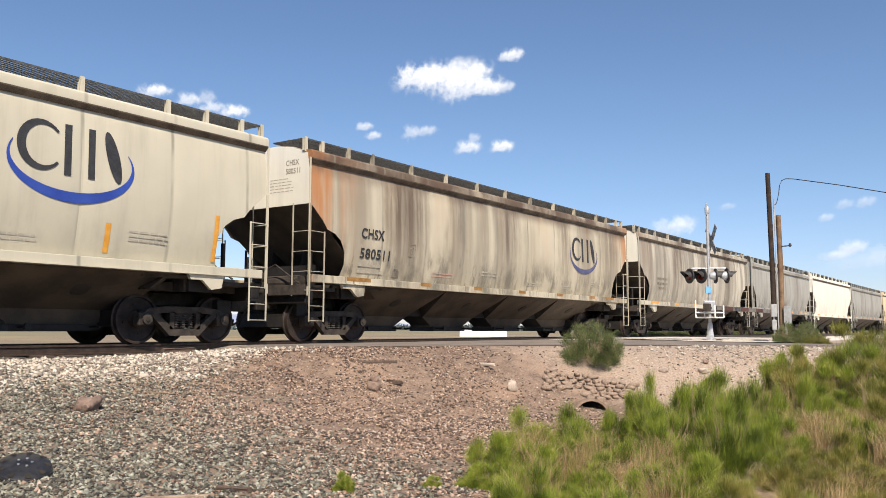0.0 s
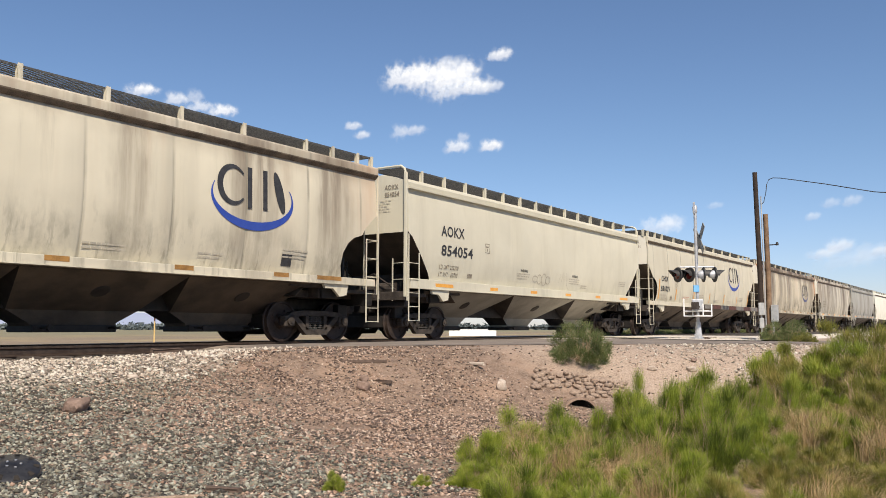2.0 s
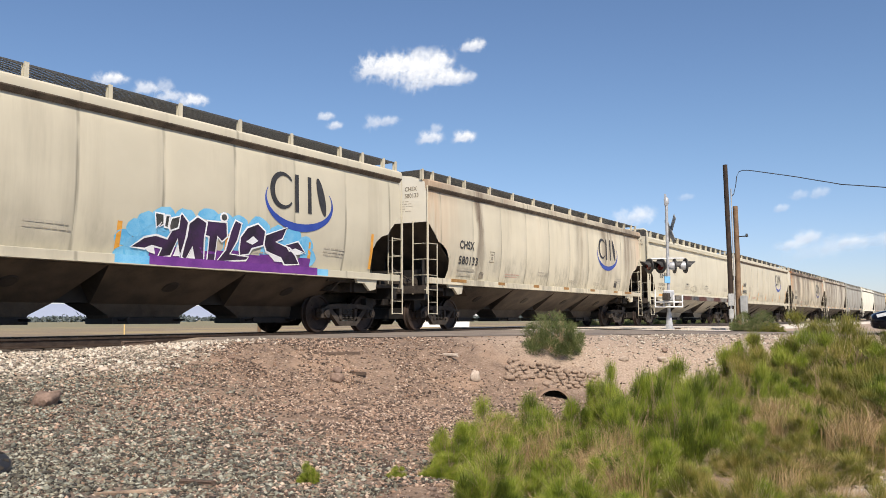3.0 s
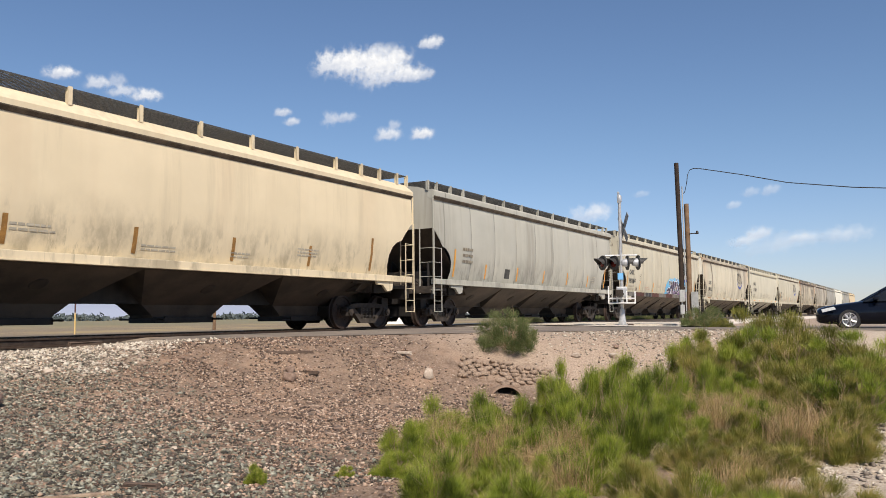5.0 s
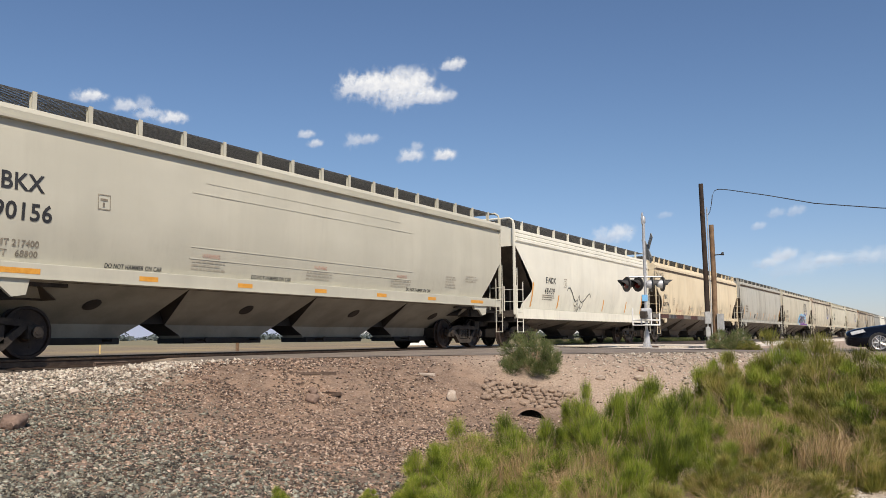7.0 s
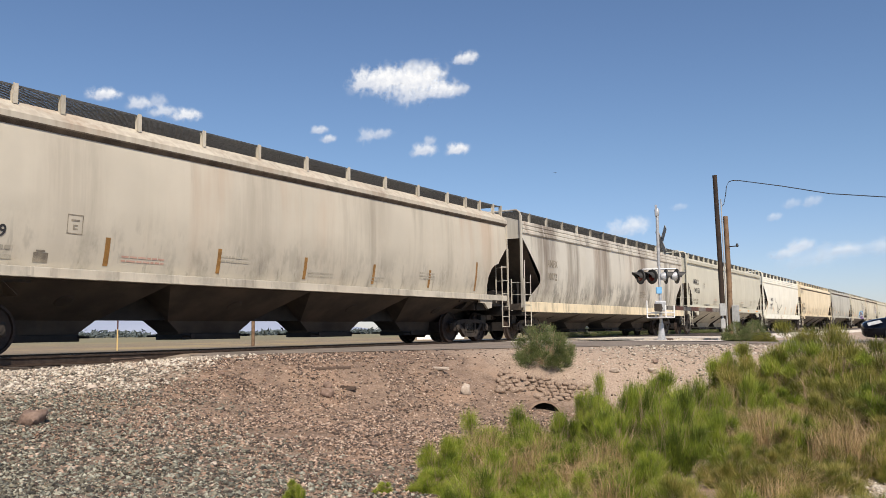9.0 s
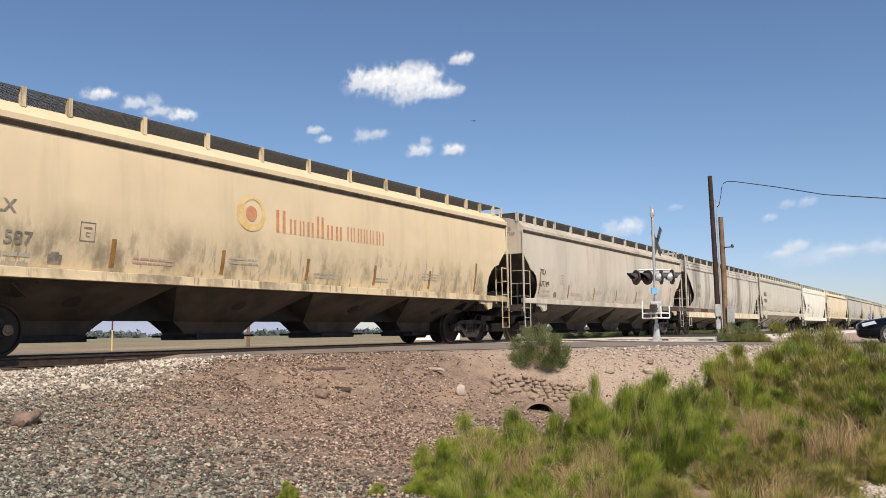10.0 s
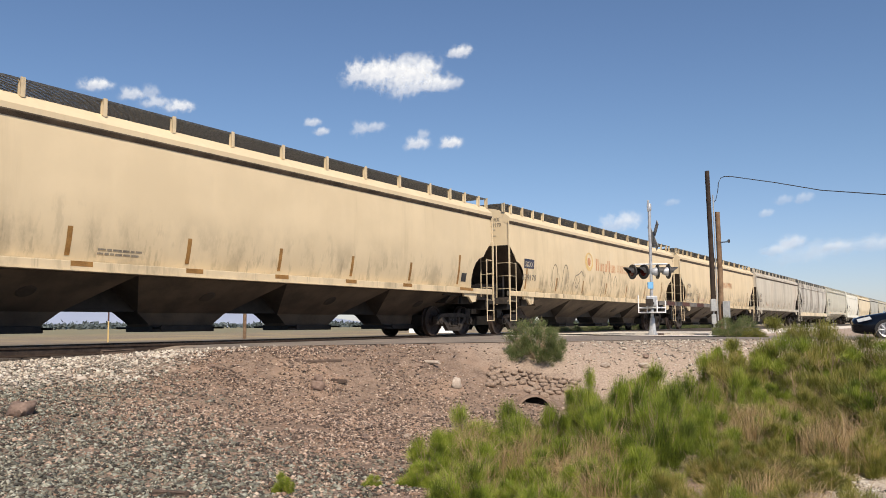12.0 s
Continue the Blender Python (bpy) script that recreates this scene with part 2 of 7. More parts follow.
M_GOLD = surface("gold_lettering_paint", (0.60, 0.40, 0.13), (0.72, 0.54, 0.26), 7, 0.6, bumpy=0)
M_SPRAY = surface("black_spray_paint", (0.02, 0.02, 0.02), (0.07, 0.07, 0.065), 6, 0.6, bumpy=0)
M_WHITESPRAY = surface("white_spray_paint", (0.70, 0.72, 0.74), (0.80, 0.81, 0.82), 4, 0.6, bumpy=0)
M_INK = surface("black_purple_spray_paint", (0.012, 0.009, 0.018), (0.05, 0.018, 0.075), 2.2, 0.55, bumpy=0)
M_PURPLE = surface("purple_spray_paint", (0.10, 0.02, 0.18), (0.17, 0.04, 0.26), 3, 0.6, bumpy=0)
M_CYAN = surface("light_blue_spray_paint", (0.09, 0.38, 0.66), (0.22, 0.52, 0.74), 3, 0.6, bumpy=0)
M_PANELWHITE = surface("white_paint", (0.74, 0.74, 0.72), (0.82, 0.82, 0.80), 5, 0.6)


# ---- mesh helpers ----
def mesh_from(name, verts, faces):
    me = bpy.data.meshes.new(name)
    me.from_pydata([tuple(v) for v in verts], [], faces)
    me.update()
    return me


def smooth(me, angle=35):
    me.polygons.foreach_set("use_smooth", [True] * len(me.polygons))
    me.set_sharp_from_angle(angle=radians(angle))
    return me


def put(name, me, material, parent=None, at=None, label=""):
    """One mesh object; its material sits on the object, so that meshes can be shared."""
    ob = new(name, me)
    if not me.materials:
        me.materials.append(None)
    ob.material_slots[0].link = "OBJECT"
    ob.material_slots[0].material = material
    if parent is not None:
        ob.parent = parent
    if at is not None:
        ob.matrix_basis = at
    if label:
        ob["label"] = label
    return ob


def part(name, bm, material, parent, label="", at=None, soft=None):
    me = bpy.data.meshes.new(name)
    bm.to_mesh(me)
    bm.free()
    if soft:
        smooth(me, soft)
    return put(name, me, material, parent, at, label)


def empty(name):
    ob = new(name)
    ob.empty_display_size = 0.3
    return ob


def box(bm, x0, x1, y0, y1, z0, z1, bevel=0.0):
    made = bmesh.ops.create_cube(bm, size=1.0)["verts"]
    for v in made:
        v.co = Vector(((x0 + x1) / 2 + v.co.x * (x1 - x0), (y0 + y1) / 2 + v.co.y * (y1 - y0), (z0 + z1) / 2 + v.co.z * (z1 - z0)))
    if bevel:
        edges = list({e for v in made for e in v.link_edges})
        bmesh.ops.bevel(bm, geom=edges, offset=bevel, segments=2, affect="EDGES", profile=0.6)
    return bm


def prism(bm, pts, y0, y1):
    """A plate: the outline pts in (x, z), from y0 to y1."""
    a = [bm.verts.new((x, y0, z)) for x, z in pts]
    b = [bm.verts.new((x, y1, z)) for x, z in pts]
    n = len(pts)
    bm.faces.new(a)
    bm.faces.new(b[::-1])
    for i in range(n):
        bm.faces.new((a[i], b[i], b[(i + 1) % n], a[(i + 1) % n]))
    bmesh.ops.recalc_face_normals(bm, faces=bm.faces[:])
    return bm


def tube(bm, points, r, n=8, r_end=None):
    """A round bar through the points."""
    pts = [Vector(p) for p in points]
    rings = []
    for i, p in enumerate(pts):
        d = (pts[min(i + 1, len(pts) - 1)] - pts[max(i - 1, 0)]).normalized()
        side = d.orthogonal().normalized() if abs(d.z) > 0.95 else d.cross(Vector((0, 0, 1))).normalized()
        up = side.cross(d)
        rr = r if r_end is None else r + (r_end - r) * i / (len(pts) - 1)
        rings.append([bm.verts.new(p + rr * (math.cos(2 * math.pi * k / n) * side + math.sin(2 * math.pi * k / n) * up)) for k in range(n)])
    for a, b in zip(rings, rings[1:]):
        for k in range(n):
            bm.faces.new((a[k], a[(k + 1) % n], b[(k + 1) % n], b[k]))
    bm.faces.new(rings[0][::-1])
    bm.faces.new(rings[-1])
    return bm


def lathe(bm, profile, n=32, axis="y", centre=(0, 0, 0)):
    """Turns (radius, along) round an axis."""
    c = Vector(centre)
    rings = []
    for r, a in profile:
        ring = []
        for k in range(n):
            u, w = r * math.cos(2 * math.pi * k / n), r * math.sin(2 * math.pi * k / n)
            ring.append(bm.verts.new(c + Vector({"y": (u, a, w), "z": (u, w, a), "x": (a, u, w)}[axis])))
        rings.append(ring)
    for a, b in zip(rings, rings[1:]):
        for k in range(n):
            bm.faces.new((a[k], a[(k + 1) % n], b[(k + 1) % n], b[k]))
    if profile[0][0] > 0:
        bm.faces.new(rings[0][::-1])
    if profile[-1][0] > 0:
        bm.faces.new(rings[-1])
    bmesh.ops.recalc_face_normals(bm, faces=bm.faces[:])
    return bm


# ---- ground ----
NEAR_EDGE = [(-40, 12.4), (4, 12.4), (9, 12.2), (12, 11.0), (15.5, 8.9), (19, 5.9), (22.5, 2.0), (25, -3.5), (26.5, -12), (28, -60)]


def edge_gap(x, y):
    """Signed distance to the crest line: positive on the camera's side."""
    best, sign = 1e9, 1
    for (x0, y0), (x1, y1) in zip(NEAR_EDGE, NEAR_EDGE[1:]):
        dx, dy = x1 - x0, y1 - y0
        u = max(0, min(1, ((x - x0) * dx + (y - y0) * dy) / (dx * dx + dy * dy)))
        d = math.hypot(x - x0 - u * dx, y - y0 - u * dy)
        if d < best:
            best = d
            sign = 1 if dx * (y - y0) - dy * (x - x0) < 0 else -1
    return best * sign


def ease(a, b, v):
    u = max(0.0, min(1.0, (v - a) / (b - a)))
    return u * u * (3 - 2 * u)


def ground_z(x, y):
    if y > 16.2:
        return -0.12 - 0.35 * ease(16.2, 19.5, y) - 0.25 * ease(20, 60, y)
    g = edge_gap(x, y)
    right = ease(6.5, 14.0, x + (12 - y) * 0.35)
    crest = -0.22 + 0.15 * ease(7.0, 12.0, x) - 0.16 * ease(24, 32, x - 0.6 * (y - 8))
    if y > 12.5 and x < 11.6:
        return -0.20 + (crest + 0.20) * ease(10.4, 11.6, x)
    if g <= 0:
        return crest + 0.02 * ease(0, 3, -g)
    long_fall = -0.16 * ease(0, 1.2, g) - 0.10 * min(g, 6.0) - 0.06 * max(0.0, min(g - 6.0, 5))
    steep_fall = -0.10 * ease(0, 1.2, g) - 0.98 * ease(0.7, 3.6, g)
    z = crest + long_fall * (1 - right) + steep_fall * right
    z += 0.06 * noise.noise((x * 0.45, y * 0.45, 3.1)) * ease(0.2, 2, g) + 0.045 * noise.noise((x * 1.3, y * 1.3, 7.7)) * ease(0, 1, g) + 0.02 * noise.noise((x * 3.1, y * 3.1, 4.4)) * ease(0, 0.8, g)
    return max(z, -1.32 + 0.04 * noise.noise((x * 0.6, y * 0.6, 1.0)))


def stations(parts):
    out = []
    for a, b, n in parts:
        out += [a + (b - a) * i / n for i in range(n)]
    return out + [parts[-1][1]]


def ground_material():
    m, t, p = nodes_of("dry_desert_ground")
    v = coords(t, shift=False)
    x, y, z = split_z(t)
    lump = fbm(t, v, 0.35, 5, 0.6)
    mid = fbm(t, v, 3.5, 5, 0.65)
    fine = fbm(t, v, 26, 4, 0.7)
    dirt = blend(t, band(t, mid, 0.3, 0.7), (0.115, 0.074, 0.050), (0.225, 0.153, 0.104))
    dirt = blend(t, band(t, fine, 0.42, 0.68, 0, 0.5), dirt, (0.38, 0.30, 0.235))
    dirt = blend(t, band(t, fbm(t, v, 0.9, 4, 0.6), 0.52, 0.66, 0, 0.8), dirt, (0.30, 0.205, 0.14))
    gravel = blend(t, band(t, fine, 0.36, 0.64), (0.05, 0.042, 0.034), (0.14, 0.118, 0.096))
    side = math_node(t, "ADD", x, math_node(t, "MULTIPLY_ADD", lump, 5.0))
    to_dirt = band(t, side, 4.0, 9.5)
    col = blend(t, to_dirt, gravel, dirt)
    pale = math_node(t, "MULTIPLY", band(t, math_node(t, "ADD", y, madd(t, mid, 1.6, -0.8)), 10.9, 11.9), band(t, fine, 0.3, 0.6, 0.4, 1))
    pale = math_node(t, "MULTIPLY", pale, band(t, x, 12.5, 10.0))
    col = blend(t, pale, col, (0.58, 0.52, 0.42))
    sandy = math_node(t, "MULTIPLY", band(t, math_node(t, "ADD", x, madd(t, mid, 1.6, -0.8)), 13.6, 15.6), band(t, y, 10.5, 8.0))
    col = blend(t, sandy, col, blend(t, band(t, fine, 0.35, 0.65), (0.27, 0.20, 0.145), (0.42, 0.33, 0.25)))
    low = math_node(t, "MULTIPLY", band(t, math_node(t, "ADD", y, madd(t, mid, 1.2, -0.6)), 1.7, 0.7), band(t, x, 7.4, 8.4))
    col = blend(t, low, col, blend(t, band(t, fine, 0.35, 0.65), (0.30, 0.24, 0.18), (0.50, 0.43, 0.34)))
    white_bed = math_node(t, "MULTIPLY", band(t, x, 24.5, 26.0), band(t, y, 7.6, 8.6))
    white_bed = math_node(t, "MULTIPLY", white_bed, band(t, y, 17.5, 16.5))
    col = blend(t, white_bed, col, (0.66, 0.60, 0.52))
    # Track bed dark: ballast colour plus shade under and behind the train.
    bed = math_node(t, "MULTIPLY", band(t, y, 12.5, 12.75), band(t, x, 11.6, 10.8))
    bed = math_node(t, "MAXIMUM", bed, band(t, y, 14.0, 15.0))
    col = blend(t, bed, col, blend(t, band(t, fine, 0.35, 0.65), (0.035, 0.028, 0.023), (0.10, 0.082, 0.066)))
    field = band(t, y, 40.0, 54.0)
    far = blend(t, band(t, mid, 0.35, 0.65), (0.17, 0.125, 0.080), (0.27, 0.21, 0.135))
    far = blend(t, band(t, fbm(t, coords(t, (0.05, 0.25, 1), False), 1.0, 4), 0.50, 0.62), far, (0.32, 0.25, 0.12))
    far = blend(t, math_node(t, "MULTIPLY", band(t, y, 60, 140), band(t, lump, 0.3, 0.7, 0.5, 1)), far, (0.19, 0.18, 0.10))
    col = blend(t, field, col, far)
    t.links.new(col, p.inputs["Base Color"])
    p.inputs["Roughness"].default_value = 0.95
    bump(t, p, math_node(t, "ADD", mid, fine), 0.6, 0.03)
    return m


M_GROUND = ground_material()
gx = stations([(-2600, -300, 8), (-300, -30, 9), (-30, -2, 14), (-2, 26, 112), (26, 60, 34), (60, 300, 16), (300, 2600, 8)])
gy = stations([(-2600, -200, 6), (-200, -20, 9), (-20, 0, 20), (0, 13, 52), (13, 20, 20), (20, 60, 16), (60, 400, 10), (400, 2600, 6)])
gv = [(x, y, ground_z(x, y)) for y in gy for x in gx]
gw = len(gx)
gf = [(j * gw + i, j * gw + i + 1, (j + 1) * gw + i + 1, (j + 1) * gw + i) for j in range(len(gy) - 1) for i in range(gw - 1)]
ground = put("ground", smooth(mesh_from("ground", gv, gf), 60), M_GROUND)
tagged(ground, "dry tan desert ground with a gravel bank and ditch", "ground", kind="structure")

M_ROAD = surface("worn_grey_asphalt", (0.135, 0.112, 0.092), (0.23, 0.190, 0.152), 1.1, 0.92, bumpy=0.3, fine=90)
near = [(11.0, 12.1), (12.4, 11.35), (15.8, 9.3), (19.3, 6.3), (22.9, 2.3), (25.4, -3.4), (26.9, -12), (28.4, -60)]
far = [(11.5, 13.25), (14.0, 13.25), (19.0, 13.25), (24.3, 13.25), (25.4, 9.3), (28.6, 7.6), (36.0, 7.2), (37.5, -60)]
rv, rf = [], []
STEPS = 10
for i in range(len(near) - 1):
    for s in range(6 if i < 6 else 12):
        u = s / (6 if i < 6 else 12)
        a = Vector(near[i]).lerp(Vector(near[i + 1]), u)
        b = Vector(far[i]).lerp(Vector(far[i + 1]), u)
        for k in range(STEPS + 1):
            q = a.lerp(b, k / STEPS)
            rv.append((q.x, q.y, ground_z(q.x, q.y) + 0.012))
rows_n = len(rv) // (STEPS + 1)
for j in range(rows_n - 1):
    for k in range(STEPS):
        n0 = j * (STEPS + 1) + k
        rf.append((n0, n0 + STEPS + 1, n0 + STEPS + 2, n0 + 1))
road = put("road", mesh_from("road", rv, rf), M_ROAD)
tagged(road, "worn grey asphalt road apron beside the railway crossing", "road", kind="structure")
M_PAD = surface("bright_pale_gravel", (0.42, 0.37, 0.30), (0.66, 0.60, 0.51), 14, 0.95, bumpy=0.5, fine=60)
cross_bm = box(bmesh.new(), 28.9, 36.2, 7.2, 13.2, -0.2, -0.02)
box(cross_bm, 28.9, 36.2, 14.0, 14.76, -0.2, -0.02)
box(cross_bm, 28.9, 36.2, 15.6, 18.0, -0.3, -0.03)
crossing = part("crossing_road", cross_bm, M_PAD, None)
tagged(crossing, "pale dusty road laid level across the railway track", "road", kind="structure")
PAD = [(28.8, 11.8), (26.4, 9.9), (24.3, 8.5), (23.2, 7.0), (22.9, 5.6)]
pv, pf = [], []
for j in range(25):
    for i in range(25):
        u, w = i / 24, j / 24
        k = min(3, int(w * 4))
        l = Vector(PAD[k]).lerp(Vector(PAD[k + 1]), w * 4 - k)
        r = Vector((28.9, 13.1)).lerp(Vector((28.9, 5.4)), w)
        q = l.lerp(r, u)
        pv.append((q.x, q.y, ground_z(q.x, q.y) + 0.045 - 0.015 * (u < 0.02)))
for j in range(24):
    for i in range(24):
        n0 = j * 25 + i
        pf.append((n0, n0 + 1, n0 + 26, n0 + 25))
tagged(put("gravel_pad", mesh_from("gravel_pad", pv, pf), M_PAD), "bright pale gravel pad round the crossing signal", "gravel", kind="structure")

# ---- track ----
track = tagged(empty("railway_track"), "rusty steel railway track on wooden sleepers", "track", kind="structure")
RAIL_SECTION = [(-0.075, -0.17), (0.075, -0.17), (0.075, -0.155), (0.012, -0.135), (0.012, -0.05), (0.036, -0.035), (0.036, -0.004), (0.03, 0.0), (-0.03, 0.0), (-0.036, -0.004), (-0.036, -0.035), (-0.012, -0.05), (-0.012, -0.135), (-0.075, -0.155)]
for side in (-1, 1):
    bm = bmesh.new()
    y = TRACK_Y + side * 0.753
    a = [bm.verts.new((-260, y + p, z)) for p, z in RAIL_SECTION]
    b = [bm.verts.new((420, y + p, z)) for p, z in RAIL_SECTION]
    for i in range(len(a)):
        j = (i + 1) % len(a)
        bm.faces.new((a[i], b[i], b[j], a[j]))
    bmesh.ops.recalc_face_normals(bm, faces=bm.faces[:])
    part("rail", bm, M_RAIL, track, "rust-brown steel rail")
tie_bm = bmesh.new()
box(tie_bm, -0.115, 0.115, -1.3, 1.3, -0.32, -0.165, 0.012)
tie_me = bpy.data.meshes.new("sleeper")
tie_bm.to_mesh(tie_me)
tie_bm.free()
for i in range(120):
    put("sleeper", tie_me, M_TIE, track, pose(-18 + 0.52 * i, TRACK_Y + random.uniform(-0.03, 0.03), random.uniform(-0.01, 0.005), 0, 0, random.uniform(-1, 1)))


# ---- freight cars ----
def half_width(z, full=1.61):
    """The side sheet's bow: half the car's width at height z."""
    k = [(0.9, 1.31), (1.3, 1.405), (1.55, 1.477), (1.85, 1.541), (2.2, 1.588), (2.6, 1.612), (3.2, 1.606), (3.75, 1.574), (4.2, 1.51)]
    for (z0, w0), (z1, w1) in zip(k, k[1:]):
        if z <= z1:
            return w0 + (w1 - w0) * max(0, (z - z0) / (z1 - z0))
    return k[-1][1]


def cut_at(profile, z):
    """How far the side sheet is cut back from its end at height z."""
    if z >= profile[0][0]:
        return 0.0
    for (z0, c0), (z1, c1) in zip(profile, profile[1:]):
        if z >= z1:
            return c0 + (c1 - c0) * (z0 - z) / (z0 - z1)
    return profile[-1][1]


SHAPES = {}


def cached(key, build, soft=None):
    if key not in SHAPES:
        bm = bmesh.new()
        build(bm)
        me = bpy.data.meshes.new(key[0])
        bm.to_mesh(me)
        bm.free()
        if soft:
            smooth(me, soft)
        SHAPES[key] = me
    return SHAPES[key]


CUT_LOBED = [(3.02, 0), (2.95, 0.10), (2.66, 0.42), (2.50, 0.55), (2.42, 0.82), (2.28, 1.02), (2.04, 1.17), (1.75, 1.20), (1.5, 1.12), (1.3, 1.12)]
CUT_STRAIGHT = [(2.78, 0), (2.74, 0.10), (1.72, 1.02), (1.6, 1.1), (1.3, 1.12)]
CUT_DEEP = [(3.5, 0), (3.3, 0.2), (2.25, 1.35), (2.0, 1.38), (1.5, 0.7), (1.2, 0.6)]
CUT_DEEP_FRONT = [(2.9, 0), (2.8, 0.10), (2.2, 0.72), (2.0, 0.92), (1.5, 0.88), (1.2, 0.85)]
SPECS = {
    "lobed": dict(cut=CUT_LOBED, sill=(1.30, 1.47), pitch=1.57, first=3.86, ends=(0.0, 0.53, 1.42, 2.3), frame=False, chord=(4.01, 4.21), stripes=0, board=4.50, panel=1.79, seams=0.71, scallop=0.013),
    "lobed_low": dict(cut=CUT_LOBED, sill=(1.30, 1.47), pitch=1.57, first=3.15, ends=(0.0, 0.53, 1.42, 2.3), frame=False, chord=(3.83, 3.99), stripes=0, board=4.46, panel=2.4, scallop=0.003, rise=0.17),
    "flat": dict(cut=CUT_STRAIGHT, sill=(1.32, 1.58), pitch=1.08, first=0.83, ends=(), frame=True, chord=(3.90, 4.14), stripes=1, board=4.47, panel=3.0, scallop=0.004),
    "deep": dict(cut=CUT_DEEP, front=CUT_DEEP_FRONT, sill=(0.97, 1.31), pitch=1.42, first=0.9, ends=(), frame=True, chord=(3.66, 4.12), stripes=3, board=4.45, panel=2.6, scallop=0.006),
}


def body_shape(bm, kind, length):
    sp = SPECS[kind]
    cut = sp["cut"]
    base = sp["sill"][0] + 0.02
    zs = sorted({base, 1.5, 1.62, 1.75, 1.9, 2.04, 2.16, 2.28, 2.42, 2.5, 2.66, 2.78, 2.9, 2.95, 3.02, 3.3, 3.5, 3.75, sp["chord"][0] + 0.02}, reverse=False)
    zs = [z for z in zs if z >= base]
    top = sp["chord"][1] + sp.get("rise", 0.0)
    sect = [(-half_width(z), z) for z in zs] + [(-1.40, top), (-1.05, top + 0.13), (-0.55, top + 0.20), (0.55, top + 0.20), (1.05, top + 0.13), (1.40, top)]
    sect += [(half_width(z), z) for z in reversed(zs)]
    if "seams" in sp:
        joints = [0.0] + [sp["seams"] + sp["panel"] * k for k in range(12) if sp["seams"] + sp["panel"] * k < length - 0.3] + [length]
    else:
        n = max(6, round(length / sp["panel"]))
        joints = [length * i / n for i in range(n + 1)]
    us = []
    for a, b in zip(joints, joints[1:]):
        us += [((a + f * (b - a)) / length, f) for f in (0.0, 0.012, 0.16, 0.5, 0.84, 0.988)]
    us.append((1.0, 0.0))
    grid = []
    for u, f in us:
        puff = ease(1.35, 2.9, min(u, 1 - u) * length) * sp["scallop"] * (math.sin(math.pi * min(1, max(0, f))) ** 0.7 if 0.001 < f < 0.999 else -0.35)
        col = []
        for y, z in sect:
            c = cut_at(cut if u < 0.5 else sp.get("front", cut), z)
            x = u * length
            reach = 1.35
            if x < reach:
                x = c + x * (reach - c) / reach
            elif x > length - reach:
                x = length - c - (length - x) * (reach - c) / reach
            yy = y
            if z < sp["chord"][1] - 0.05:
                fade = min(1, max(0, (sp["chord"][0] - z) / 0.5)) * min(1, max(0, (z - base) / 0.3))
                yy = y + (1 if y > 0 else -1) * puff * fade
            col.append(bm.verts.new((x, yy, z)))
        grid.append(col)
    for a, b in zip(grid, grid[1:]):
        for i in range(len(sect) - 1):
            bm.faces.new((a[i], a[i + 1], b[i + 1], b[i]))
    # end walls above the slope sheets, and the slope sheets below them
    for col, flip, x_in, x_out in ((grid[0], False, 2.5, 0.0), (grid[-1], True, length - 2.5, length)):
        z_end = (sp.get("front", cut) if flip else cut)[0][0]
        idx = [i for i in range(len(sect)) if sect[i][1] >= z_end - 1e-6]
        loop = [col[i] for i in idx]
        bm.faces.new(loop if flip else loop[::-1])
    bmesh.ops.recalc_face_normals(bm, faces=bm.faces[:])


def end_sheet_shape(bm, kind, sign):
    """The flat end wall above the slope sheet, a little proud of the body."""
    sp = SPECS[kind]
    z0 = (sp["cut"] if sign > 0 else sp.get("front", sp["cut"]))[0][0]
    top = sp["chord"][1] + sp.get("rise", 0.0)
    side = [(half_width(z) - 0.006, z) for z in (z0, 3.3, 3.75, top - 0.06) if z >= z0]
    loop = side + [(1.36, top), (1.03, top + 0.12), (0.54, top + 0.19)]
    prism(bm, loop + [(-y, z) for y, z in reversed(loop)], -0.012, 0.0)


def slope_shape(bm, kind, sign):
    """The end hopper's sloping sheet under the end wall."""
    z = (SPECS[kind]["cut"] if sign > 0 else SPECS[kind].get("front", SPECS[kind]["cut"]))[0][0]
    w = half_width(z) - 0.004
    top = [bm.verts.new((0.0, y, z + dz)) for y, dz in ((-w, 0), (w, 0), (w, 0.02), (-w, 0.02))]
    low = [bm.verts.new((sign * 2.5, y, 1.0 + dz)) for y, dz in ((-1.38, 0), (1.38, 0), (1.38, 0.02), (-1.38, 0.02))]
    for i in range(4):
        bm.faces.new((top[i], top[(i + 1) % 4], low[(i + 1) % 4], low[i]))
    bmesh.ops.recalc_face_normals(bm, faces=bm.faces[:])


